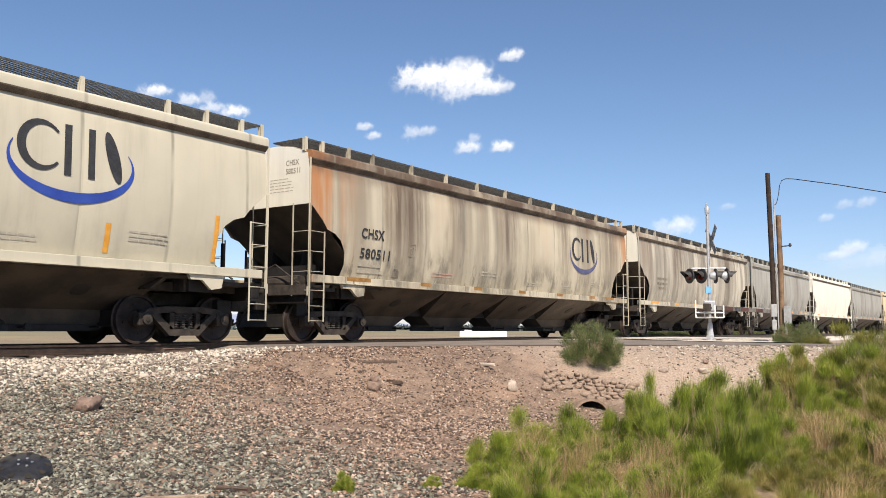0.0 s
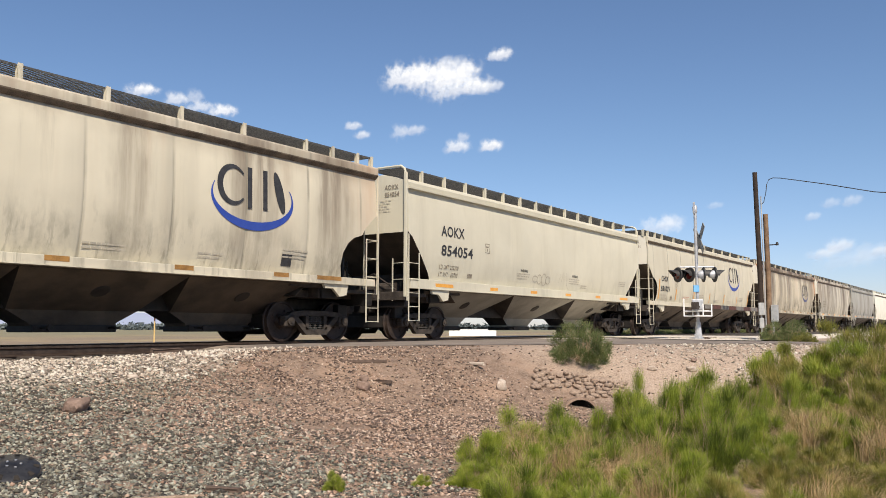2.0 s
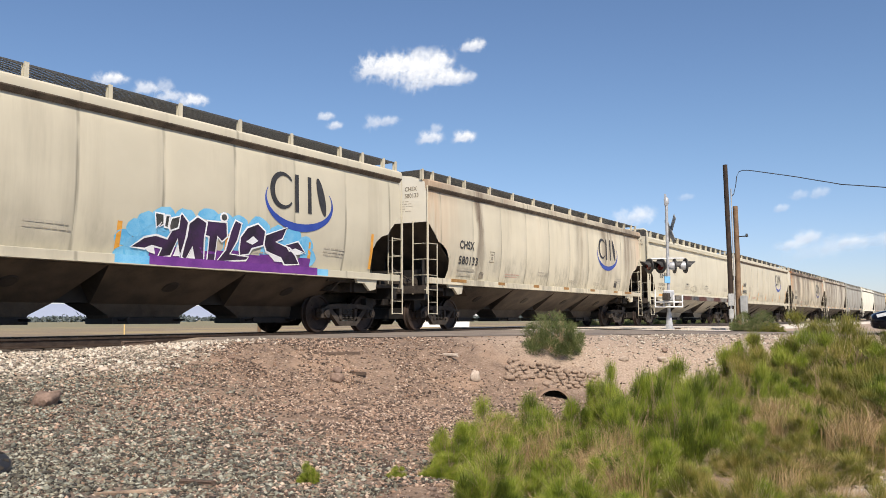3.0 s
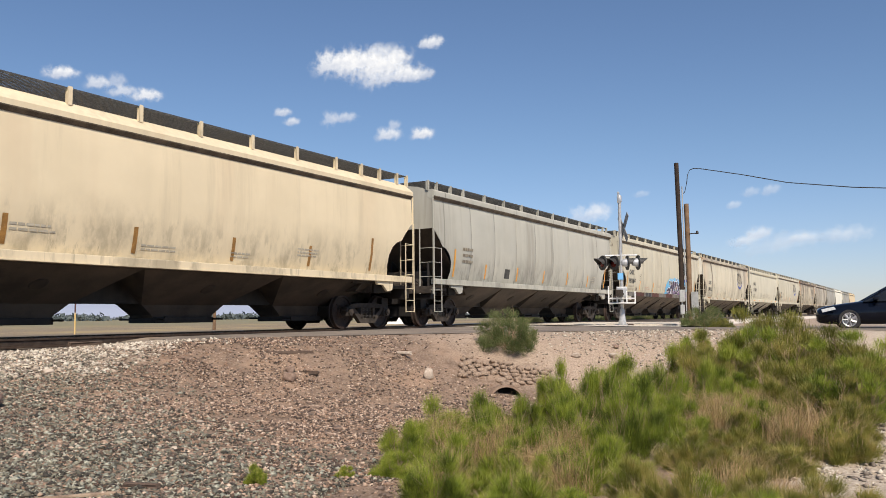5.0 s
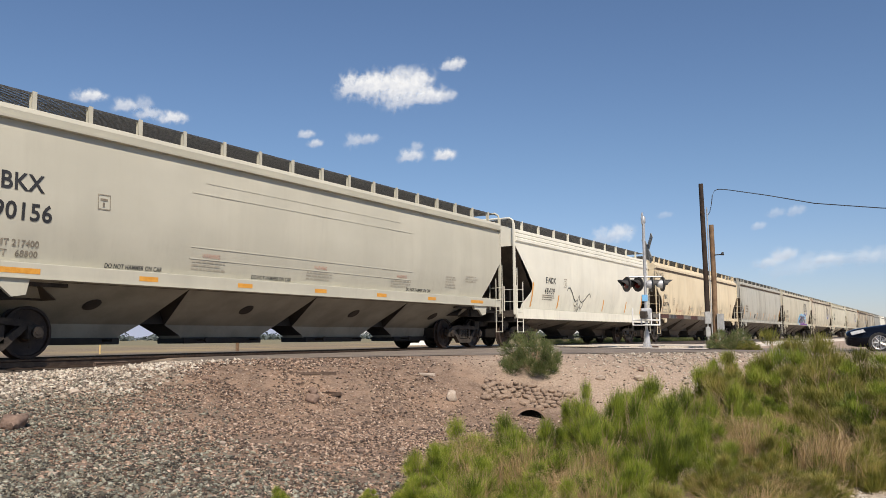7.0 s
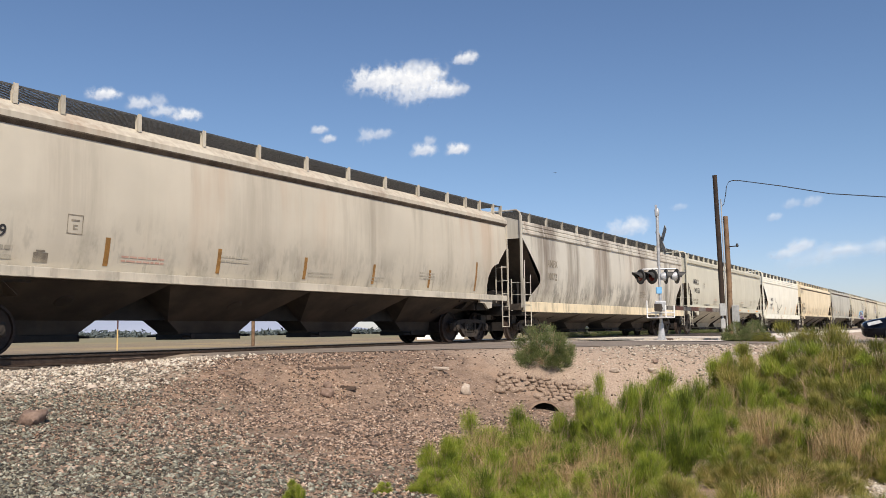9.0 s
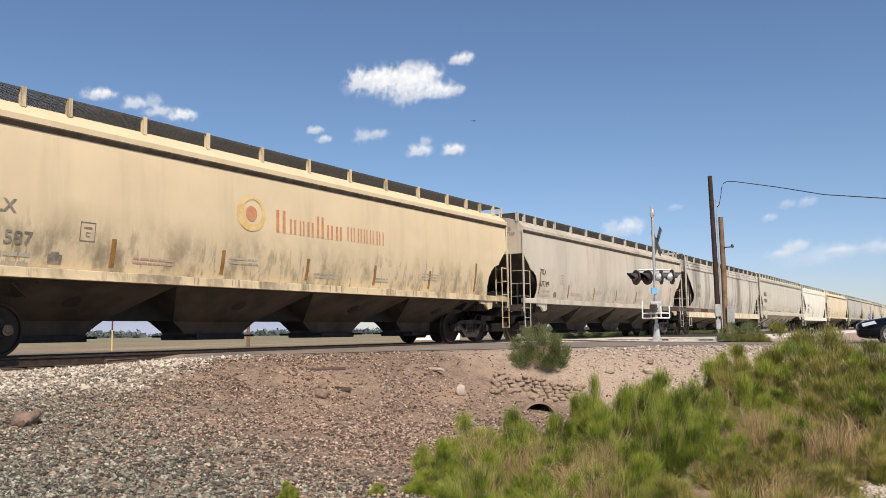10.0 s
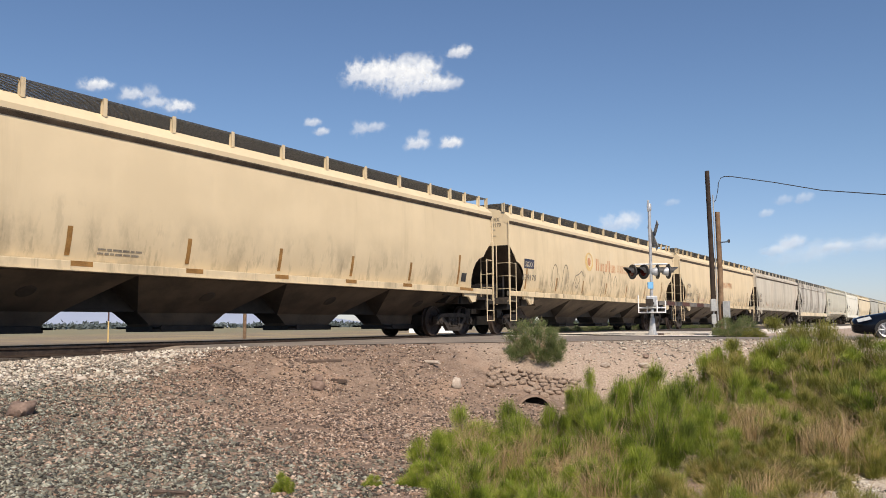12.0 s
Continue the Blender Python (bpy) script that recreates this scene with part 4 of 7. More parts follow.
    if tape in ("side", "both"):
        places = (1.34, 3.58, 6.18, 8.70, 11.24, 13.74, 16.03) if kind == "lobed" else (1.36, 3.76, 8.67, 11.63, 13.85) if kind == "deep" else [1.35 + 2.62 * k for k in range(8) if 1.35 + 2.62 * k < lb - 1.0]
        for x in places:
            h = 0.88 if x < 1.5 or x > lb - 2.6 else 0.5
            mark(car, "reflector", [rect(0, 0, 0.10, h / 2), rect(0, h / 2, 0.10, h)], x, sp["sill"][1] + 0.10, tm, label="orange reflective tape")
    return car


def crest_logo(car, x, z, k, dark, blue):
    """The owner's mark as plain shapes about (x, z): an open ring, two bars and a wave over a blue crescent."""
    def stroke(curve, thick, n=22):
        out = []
        for i in range(n):
            (ax, ay, an), (bx, by, bn) = curve(i / n), curve((i + 1) / n)
            aw, bw = thick(i / n) * k / 2, thick((i + 1) / n) * k / 2
            out.append([(ax * k + aw * math.cos(an), ay * k + aw * math.sin(an)), (ax * k - aw * math.cos(an), ay * k - aw * math.sin(an)), (bx * k - bw * math.cos(bn), by * k - bw * math.sin(bn)), (bx * k + bw * math.cos(bn), by * k + bw * math.sin(bn))])
        return out

    def oval(cx, cy, rx, ry, a0, a1):
        def at(u):
            w = radians(a0 + (a1 - a0) * u)
            return cx + rx * math.cos(w), cy + ry * math.sin(w), w
        return at

    swell = lambda lo, hi: (lambda u: lo + (hi - lo) * math.sin(math.pi * u) ** 1.3)
    mark(car, "logo_crescent", stroke(oval(0, 0.04, 1.06, 0.58, 160, 385), swell(0.015, 0.17), 36), x, z, blue, 0.007, label="blue painted crescent")
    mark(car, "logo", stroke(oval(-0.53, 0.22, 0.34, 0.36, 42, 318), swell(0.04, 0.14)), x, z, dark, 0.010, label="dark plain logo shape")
    for u in (-0.11, 0.30):
        mark(car, "logo", [rect((u - 0.06) * k, -0.20 * k, (u + 0.06) * k, 0.62 * k)], x, z, dark, 0.010, label="dark plain logo shape")
    lens = [(0.69 + 0.10 * math.cos(w) - 0.13 * math.sin(w), 0.21 + 0.07 * math.cos(w) + 0.42 * math.sin(w)) for w in (2 * math.pi * i / 20 for i in range(20))]
    mark(car, "logo", [[(u * k, v * k) for u, v in lens]], x, z, dark, 0.010, label="dark plain logo shape")


def sun_logo(car, x, z):
    """A sun ring, and plain bars where the owner's name stands."""
    n = 28
    ring = []
    for i in range(n):
        a, b = 2 * math.pi * i / n, 2 * math.pi * (i + 1) / n
        f = lambda w: 0.27 + 0.06 * math.sin(w + 0.8)
        ring.append([(f(a) * math.cos(a), f(a) * math.sin(a)), (f(b) * math.cos(b), f(b) * math.sin(b)), (0.43 * math.cos(b), 0.38 * math.sin(b)), (0.43 * math.cos(a), 0.38 * math.sin(a))])
    mark(car, "logo", ring, x, z, M_GOLD, 0.007, label="gold painted sun ring")
    mark(car, "logo_disc", [[(0.17 * math.cos(2 * math.pi * i / 16), 0.17 * math.sin(2 * math.pi * i / 16)) for i in range(16)]], x, z, M_SUNMARK, 0.007)
    bars = []
    u = 0.74
    for w, h in ((0.40, 0.50), (0.29, 0.33), (0.22, 0.33), (0.29, 0.33), (0.33, 0.50), (0.29, 0.33), (0.29, 0.33)):
        for f in (0.05, 0.55):
            bars.append(rect(u + w * f, -0.32, u + w * (f + 0.24), -0.32 + h))
        u += w + 0.045
    u += 0.12
    for w in (0.20, 0.24, 0.20, 0.22, 0.24, 0.22):
        bars += [rect(u, -0.30, u + 0.045, 0.05), rect(u + w - 0.07, -0.30, u + w - 0.025, 0.05)]
        u += w + 0.045
    for bar in bars:
        mark(car, "logo_bar", [bar], x, z, M_SUNMARK, 0.007, label="faded orange plain bar")


def stencils(car, mark_words, number, x, z1, z2, size, material, seed, wide=(0.85, 1.12)):
    write(car, mark_words, x, z1, size, material, width=wide[0])
    write(car, number, x - 0.02, z2, size, material, width=wide[1])
    small_print(car, x - 0.03, z2 - 0.20, 1.0, 2, M_GHOST, seed, 0.15)
    frame_box = [rect(0, 0, 0.30, 0.016), rect(0, 0.32, 0.30, 0.336), rect(0, 0.016, 0.016, 0.32), rect(0.284, 0.016, 0.30, 0.32), rect(0.07, 0.22, 0.23, 0.25), rect(0.11, 0.08, 0.14, 0.16), rect(0.14, 0.08, 0.20, 0.10), rect(0.14, 0.14, 0.20, 0.16)]
    mark(car, "stencil_box", frame_box, x + 1.82, z2 + 0.14, M_FADED)
    mark(car, "consolidated_stencil", [rect(0, 0, 0.26, 0.16), rect(0.04, 0.17, 0.20, 0.20)], x + 1.28, 1.56, M_FADED)
    small_print(car, x + 2.95, 1.74, 0.95, 2, M_FADEDRED, seed + 1)
    small_print(car, x + 5.3, 1.90, 0.85, 2, M_GHOST, seed + 2, 0.09)
    small_print(car, x + 8.0, 1.72, 0.9, 2, M_GHOST, seed + 4)
    small_print(car, x + 10.4, 1.72, 0.6, 2, M_GHOST, seed + 5)
    small_print(car, x + 12.6, 1.95, 0.8, 3, M_GHOST, seed + 3)


def end_lettering(car, first, second):
    """Marks on the rear end wall, beside its near corner."""
    up = 0.0 if car["roof"] < 4.1 else 0.06
    for words, z in ((first, 3.86 + up), (second, 3.67 + up)):
        me = text_shape(words, 0.17, "end").copy()
        for v in me.vertices:
            v.co = (-0.016, -0.84 - v.co.x * 0.9, z + v.co.y)
        put("end_lettering", me, M_FADED, car)
    rnd = random.Random(second)
    bars = bmesh.new()
    for k in range(5):
        y = -0.35
        while y > -0.35 - rnd.uniform(0.5, 0.8):
            l = rnd.uniform(0.06, 0.16)
            vs = [bars.verts.new((-0.016, yy, 3.56 + up - 0.07 * k + dz)) for yy, dz in ((y, 0), (y - l, 0), (y - l, 0.018), (y, 0.018))]
            bars.faces.new(vs)
            y -= l + 0.03
    part("end_small_print", bars, M_GHOST, car)


CARS = []


def add_car(rear, *args, **kw):
    car = freight_car(*args, **kw)
    CARS.append((car, rear))
    return car


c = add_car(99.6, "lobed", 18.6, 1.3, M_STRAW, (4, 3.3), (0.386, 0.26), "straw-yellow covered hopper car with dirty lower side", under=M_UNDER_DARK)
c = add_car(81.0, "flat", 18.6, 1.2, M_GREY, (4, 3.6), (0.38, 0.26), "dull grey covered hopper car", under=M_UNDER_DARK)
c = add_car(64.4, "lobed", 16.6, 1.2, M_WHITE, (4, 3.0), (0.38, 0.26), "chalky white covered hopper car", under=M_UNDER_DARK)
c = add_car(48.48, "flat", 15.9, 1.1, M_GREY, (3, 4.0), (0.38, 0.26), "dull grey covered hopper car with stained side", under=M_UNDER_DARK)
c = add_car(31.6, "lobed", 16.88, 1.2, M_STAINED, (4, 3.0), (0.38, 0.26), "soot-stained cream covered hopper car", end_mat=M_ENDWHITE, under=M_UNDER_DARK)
small_print(c, 2.0, 2.4, 1.2, 3, M_FADED, 5, 0.2)

# rust-streaked car with the blue crescent
c = add_car(12.9, "lobed", 18.7, 1.3, M_RUSTY, (4, 3.3), (0.386, 0.26), "cream covered hopper car with rust and soot streaks", tape="sill", tape_mat=M_BROWNTAPE, end_mat=M_ENDWHITE)
stencils(c, "CHSX", "580511", 1.7, 2.42, 1.95, 0.33, M_BLACK, 11)
end_lettering(c, "CHSX", "580511")
crest_logo(c, 13.62, 2.84, 1.0, M_BLACK, M_DULLBLUE)

c = add_car(-5.71, "lobed", 18.61, 1.3, M_CREAM, (4, 3.3), (0.386, 0.26), "clean cream covered hopper car with dark seams", tape="side", end_mat=M_ENDWHITE)
stencils(c, "CHSX", "581021", 1.60, 2.38, 1.94, 0.32, M_BLACK, 21)
end_lettering(c, "CHSX", "581021")
crest_logo(c, 13.10, 2.97, 1.03, M_BLACK, M_BLUE)

c = add_car(-22.73, "flat", 17.02, 1.15, M_PALE, (3, 4.4), (0.24, 0.165), "pale grey-green covered hopper car with black numbers", under=M_UNDER_PALE, tape="sill")
write(c, "AOKX", 1.5, 2.81, 0.40, M_BLACK, width=1.15)
write(c, "854054", 1.5, 2.28, 0.40, M_BLACK, width=1.6)
end_lettering(c, "AOKX", "854054")
write(c, "LD LMT 223300", 1.46, 1.91, 0.16, M_FADED, 0.85)
write(c, "LT  WT   62700", 1.46, 1.71, 0.16, M_FADED, 0.85)
mark(c, "stencil_box", [rect(0, 0, 0.26, 0.015), rect(0, 0.26, 0.26, 0.275), rect(0, 0.015, 0.015, 0.26), rect(0.245, 0.015, 0.26, 0.26), rect(0.05, 0.16, 0.2, 0.2), rect(0.1, 0.05, 0.14, 0.13)], 3.76, 2.50, M_FADED)
mark(c, "stencil_box", [rect(0, 0, 0.25, 0.12)], 2.9, 1.72, M_FADED)
write(c, "WARNING", 5.95, 2.07, 0.12, M_BLACK, width=0.46)
small_print(c, 5.75, 1.99, 0.85, 3, M_GHOST, 31)
write(c, "WARNING", 9.65, 2.07, 0.12, M_BLACK, width=0.46)
small_print(c, 9.45, 1.99, 0.85, 3, M_GHOST, 32)
small_print(c, 10.45, 1.80, 0.5, 2, M_GHOST, 34)
small_print(c, 13.85, 2.08, 0.7, 3, M_GHOST, 33)
scrawl = []
for k, ph in enumerate((0.0, 0.3, 0.62, 0.9)):
    scrawl += ribbon([(ph + 0.16 * math.cos(w), 0.14 + (0.1 + 0.05 * k % 0.12) * math.sin(w)) for w in (x * 0.6 for x in range(12))], 0.04)
mark(c, "scrawl", scrawl, 6.95, 1.75, M_GHOST)
mark(c, "scrawl", ribbon([(0, 0.1), (0.1, 0.4), (0.2, 0.12), (0.33, 0.5), (0.42, 0.1), (0.55, 0.45), (0.62, 0.05), (0.85, -0.12)], 0.03), 8.65, 1.75, M_GHOST)

c = add_car(-41.44, "lobed", 18.71, 1.3, M_RUNS, (4, 3.3), (0.386, 0.26), "cream covered hopper car with light rust runs", tape="sill", tape_mat=M_BROWNTAPE, end_mat=M_ENDWHITE)
stencils(c, "CHSX", "580133", 1.7, 2.40, 1.94, 0.33, M_BLACK, 41)
end_lettering(c, "CHSX", "580133")
crest_logo(c, 13.42, 2.93, 1.03, M_BLACK, M_BLUE)
mark(c, "stencil_box", [rect(0, 0, 0.3, 0.26)], 14.3, 1.62, M_BLACK)

# car with the large spray-painted piece
c = add_car(-60.04, "lobed", 18.6, 1.3, M_CREAM, (4, 3.3), (0.386, 0.26), "cream covered hopper car with large graffiti piece", tape="side")
stencils(c, "CHSX", "581064", 1.66, 2.38, 1.95, 0.33, M_BLACK, 51)
end_lettering(c, "CHSX", "581064")
crest_logo(c, 13.40, 2.92, 1.03, M_BLACK, M_BLUE)
rnd = random.Random(7)


def spray(lumps, x, z):
    """Overlapping round bursts of light blue spray: (across, up, radius)."""
    for i, (u, v, r) in enumerate(lumps):
        rim = [(u + r * 1.25 * math.cos(a * math.pi / 8) * rnd.uniform(0.9, 1.1), max(-0.08, v + r * math.sin(a * math.pi / 8) * rnd.uniform(0.9, 1.1))) for a in range(16)]
        mark(c, "graffiti", [rim], x, z, M_CYAN, 0.0040 + 0.0012 * (i % 5), label="light blue spray-painted cloud")


def outlined(points, x, z, lift, ink, label):
    """A dark sprayed form with a thin white outline."""
    mark(c, "graffiti", [points], x, z, ink, lift, label=label)
    n = len(points)
    turn = 1 if sum(points[i - 1][0] * points[i][1] - points[i][0] * points[i - 1][1] for i in range(n)) > 0 else -1
    pts, loops = [Vector(p) for p in points], ([], [])
    for i, p in enumerate(pts):
        e0, e1 = (p - pts[i - 1]).normalized(), (pts[(i + 1) % n] - p).normalized()
        side = Vector((e0.y + e1.y, -e0.x - e1.x))
        side = side.normalized() * turn if side.length > 0.05 else e0 * 1.0
        loops[0].append(tuple(p + side * 0.026))
        loops[1].append(tuple(p - side * 0.014))
    rim = [[loops[0][i], loops[0][(i + 1) % n], loops[1][(i + 1) % n], loops[1][i]] for i in range(n)]
    mark(c, "graffiti", rim, x, z, M_WHITESPRAY, lift + 0.006, label="white sprayed outline")


spray([(0.25, 0.32, 0.15), (0.51, 0.51, 0.17), (0.73, 0.6, 0.22), (0.57, 0.14, 0.23), (1.11, 0.74, 0.23), (1.6, 0.75, 0.22), (2.15, 0.77, 0.26), (2.54, 0.73, 0.26), (2.95, 0.73, 0.25), (3.54, 0.75, 0.26)], 8.6, 1.47)
spray([(4.11, 0.63, 0.25), (4.58, 0.63, 0.26), (5.01, 0.49, 0.22), (5.14, 0.24, 0.22), (0.98, 0.24, 0.36), (1.78, 0.37, 0.37), (2.54, 0.31, 0.36), (3.38, 0.33, 0.37), (4.22, 0.31, 0.39), (0.29, -0.02, 0.18)], 8.6, 1.47)
sill_band = bmesh.new()
prism(sill_band, [(9.35, 1.49), (9.35, 1.33), (10.2, 1.30), (11.4, 1.34), (12.6, 1.30), (13.2, 1.33), (13.97, 1.31), (13.97, 1.49)], -1.6445, -1.6405)
part("graffiti", sill_band, M_PURPLE, c, "purple spray-painted band")
for x0, x1 in ((8.62, 9.35), (13.97, 14.35)):
    part("graffiti", box(bmesh.new(), x0, x1, -1.6445, -1.6405, 1.32, 1.47), M_CYAN, c, "light blue spray on the sill")
mark(c, "graffiti", [rect(0.85 + 0.4 * i, 0.02, 1.25 + 0.4 * i, 0.20 + 0.03 * (i % 3)) for i in range(11)], 8.6, 1.47, M_PURPLE, 0.015, label="purple spray-painted band")
outlined([(0.43, 0.16), (0.69, 0.35), (0.94, 0.41), (1.2, 0.36), (1.48, 0.87), (1.66, 0.71), (1.64, 0.43), (1.55, 0.04), (1.44, 0.38), (1.33, 0.05), (1.05, 0.01), (1.11, 0.18), (0.88, 0.21), (0.73, 0.15)], 8.6, 1.47, 0.0200, M_INK, "black and purple angular sprayed form")
outlined([(1.66, 0.69), (1.87, 0.85), (2.11, 0.75), (2.08, 0.47), (2.15, 0.01), (1.94, -0.01), (1.82, 0.26), (1.71, -0.0), (1.6, 0.05), (1.64, 0.43)], 8.6, 1.47, 0.0212, M_INK, "black and purple angular sprayed form")
outlined([(2.11, 0.79), (2.62, 0.8), (2.67, 0.52), (2.54, 0.41), (2.41, 0.51), (2.43, 0.02), (2.24, 0.01), (2.2, 0.48), (2.1, 0.5)], 8.6, 1.47, 0.0224, M_INK, "black and purple angular sprayed form")
outlined([(2.85, 0.87), (3.03, 0.82), (2.95, 0.46), (2.8, 0.18), (3.32, 0.15), (3.27, 0.08), (2.49, 0.01), (2.67, 0.25), (2.75, 0.64)], 8.6, 1.47, 0.0236, M_INK, "black and purple angular sprayed form")
outlined([(3.03, 0.54), (3.19, 0.75), (3.49, 0.86), (3.72, 0.72), (3.7, 0.42), (3.38, 0.33), (3.32, 0.21), (3.08, 0.17), (3.03, 0.31)], 8.6, 1.47, 0.0248, M_INK, "black and purple angular sprayed form")
outlined([(3.73, 0.64), (4.37, 0.86), (4.25, 0.6), (4.05, 0.52), (4.52, 0.41), (4.73, 0.26), (4.89, 0.08), (4.43, 0.05), (4.28, 0.19), (3.82, 0.28), (3.72, 0.44)], 8.6, 1.47, 0.0260, M_INK, "black and purple angular sprayed form")
outlined([(4.37, 0.47), (4.76, 0.58), (5.04, 0.34), (4.7, 0.41), (4.52, 0.36)], 8.6, 1.47, 0.0272, M_INK, "black and purple angular sprayed form")
outlined([(0.87, 0.82), (1.06, 0.81), (1.08, 0.63), (0.98, 0.57), (1.03, 0.66), (0.92, 0.55)], 8.6, 1.47, 0.0300, M_SPRAY, "small black sprayed form")
outlined([(1.11, 0.79), (1.2, 0.8), (1.18, 0.57), (1.1, 0.58)], 8.6, 1.47, 0.0300, M_SPRAY, "small black sprayed form")
outlined([(1.24, 0.75), (1.44, 0.81), (1.42, 0.59), (1.24, 0.52), (1.21, 0.61)], 8.6, 1.47, 0.0300, M_SPRAY, "small black sprayed form")
mark(c, "graffiti", [[(1.73, 0.0), (1.82, 0.23), (1.92, 0.0)], [(3.19, 0.46), (3.38, 0.59), (3.54, 0.5), (3.38, 0.41)], [(3.77, 0.32), (4.25, 0.21), (4.34, 0.1), (4.11, 0.1)], [(0.73, 0.16), (0.92, 0.19), (0.98, 0.06), (0.8, 0.1)], [(4.52, 0.36), (4.7, 0.4), (4.98, 0.32), (4.76, 0.28)], [(1.39, 0.05), (1.46, 0.31), (1.56, 0.06)]], 8.6, 1.47, M_WHITESPRAY, 0.034, label="white sprayed highlight")
outlined([(2.54 + 0.09 * math.cos(a * math.pi / 5), 0.9 + 0.08 * math.sin(a * math.pi / 5)) for a in range(10)], 8.6, 1.47, 0.030, M_SPRAY, "small black sprayed dot")

c = add_car(-78.32, "lobed", 18.28, 1.3, M_OFFWHITE, (4, 3.3), (0.386, 0.26), "dull grey-cream covered hopper car with dirty lower side", under=M_UNDER_DARK, tape="side")
small_print(c, 1.9, 2.45, 0.7, 3, M_FADED, 61, 0.2)
small_print(c, 14.0, 2.0, 0.8, 4, M_GHOST, 62)
mark(c, "patch", [rect(0, 0, 0.42, 0.34)], 5.15, 1.64, M_SPRAY, label="small black painted patch")

c = add_car(-98.71, "lobed_low", 20.4, 1.25, M_TAN, (4, 4.05), (0.29, 0.216), "tan covered hopper car with scuffed lower side", under=M_UNDER_DARK, tape="side", tape_mat=M_BROWNTAPE)
stencils(c, "TILX", "635774", 1.42, 2.30, 1.90, 0.30, M_BLACK, 71, (0.66, 1.0))
end_lettering(c, "TILX", "635774")
for k, (u, w, h) in enumerate(((0.0, 0.22, 0.30), (0.26, 0.12, 0.22), (0.42, 0.25, 0.34), (0.72, 0.16, 0.26), (0.92, 0.28, 0.36), (1.26, 0.10, 0.30))):
    mark(c, "scrawl", ribbon([(u, 0.0), (u + w * 0.2, h), (u + w * 0.6, h * 0.5), (u + w, h * 0.9)], 0.05) + ribbon([(u + w * 0.7, h * 0.8), (u + w * 0.8, 0.3 * h), (u + w, -0.04)], 0.05), 0.15, 3.40 - 0.01 * k, M_FADED)

c = add_car(-114.88, "deep", 16.17, 1.3, M_WHITE, (3, 4.0), (0.29, 0.16), "white covered hopper car with sprayed line drawing", under=M_UNDER_DARK, tape="side")
for k, (top, low) in enumerate(zip("ENDX", "4843")):
    write(c, top, 2.49 + 0.235 * k, 2.33, 0.31, M_BLACK)
    write(c, low, 2.45 + 0.19 * k, 1.93, 0.31, M_BLACK)
write(c, "9", 3.21, 1.93, 0.31, M_BLACK)
small_print(c, 2.3, 1.85, 1.1, 3, M_FADED, 81)
mark(c, "stencil_box", [rect(0, 0, 0.28, 0.018), rect(0, 0.3, 0.28, 0.318), rect(0, 0.018, 0.018, 0.3), rect(0.262, 0.018, 0.28, 0.3), rect(0.08, 0.2, 0.2, 0.23), rect(0.12, 0.06, 0.17, 0.16)], 4.2, 2.25, M_FADED)
mark(c, "scrawl", ribbon([(0.0, 0.55), (0.12, 0.68), (0.3, 0.70), (0.55, 0.52), (0.8, 0.28), (1.0, 0.18), (1.2, 0.26), (1.3, 0.45)], 0.05), 4.55, 1.55, M_SPRAY, label="black sprayed line drawing")
mark(c, "scrawl", ribbon([(1.3, 0.45), (1.42, 0.25), (1.65, 0.16), (1.9, 0.25), (2.2, 0.45), (2.4, 0.55), (2.52, 0.5), (2.56, 0.38)], 0.05), 4.55, 1.55, M_SPRAY)
mark(c, "scrawl", ribbon([(0.86, 0.22), (0.9, 0.04), (1.06, -0.02), (1.18, 0.1), (1.2, 0.26)], 0.045) + ribbon([(1.52, 0.2), (1.5, 0.0), (1.62, -0.1), (1.76, 0.0), (1.82, 0.2)], 0.045), 4.55, 1.55, M_SPRAY)
mark(c, "scrawl", ribbon([(0.95, -0.2), (1.1, -0.42), (1.2, -0.1), (1.28, -0.45), (1.38, -0.22), (1.2, -0.5)], 0.05), 4.55, 1.78, M_SPRAY, 0.05)

c = add_car(-134.70, "flat", 19.82, 1.2, M_BEIGE, (4, 3.95), (0.42, 0.31), "smooth beige-grey covered hopper car", under=M_UNDER_PALE, tape="sill")
write(c, "MBKX", 0.98, 2.76, 0.40, M_BLACK, width=1.08)
write(c, "190156", 0.98, 2.28, 0.40, M_BLACK, width=1.24)
write(c, "LD LMT 217400", 0.98, 1.85, 0.15, M_FADED, width=1.06)
write(c, "LT  WT   68800", 0.98, 1.68, 0.15, M_FADED, width=1.06)
mark(c, "stencil_box", [rect(0, 0, 0.26, 0.015), rect(0, 0.26, 0.26, 0.275), rect(0, 0.015, 0.015, 0.26), rect(0.245, 0.015, 0.26, 0.26), rect(0.05, 0.16, 0.2, 0.2), rect(0.1, 0.05, 0.14, 0.13)], 3.08, 2.63, M_FADED)
write(c, "DO NOT HAMMER ON CAR", 3.34, 1.61, 0.12, M_BLACK, width=1.28)
write(c, "DO NOT HAMMER ON CAR", 7.02, 1.62, 0.12, M_BLACK, width=1.28)
write(c, "DO NOT HAMMER ON CAR", 13.06, 1.63, 0.12, M_BLACK, width=1.28)
for k, xx in enumerate((5.57, 9.05, 12.53)):
    write(c, "WARNING", xx, 1.96, 0.12, M_FADEDRED, width=0.48)
    small_print(c, xx - 0.25, 1.86, 0.95, 3, M_GHOST, 90 + k)
small_print(c, 15.1, 2.12, 0.62, 5, M_GHOST, 97)
small_print(c, 16.28, 2.20, 0.75, 3, M_GHOST, 98)
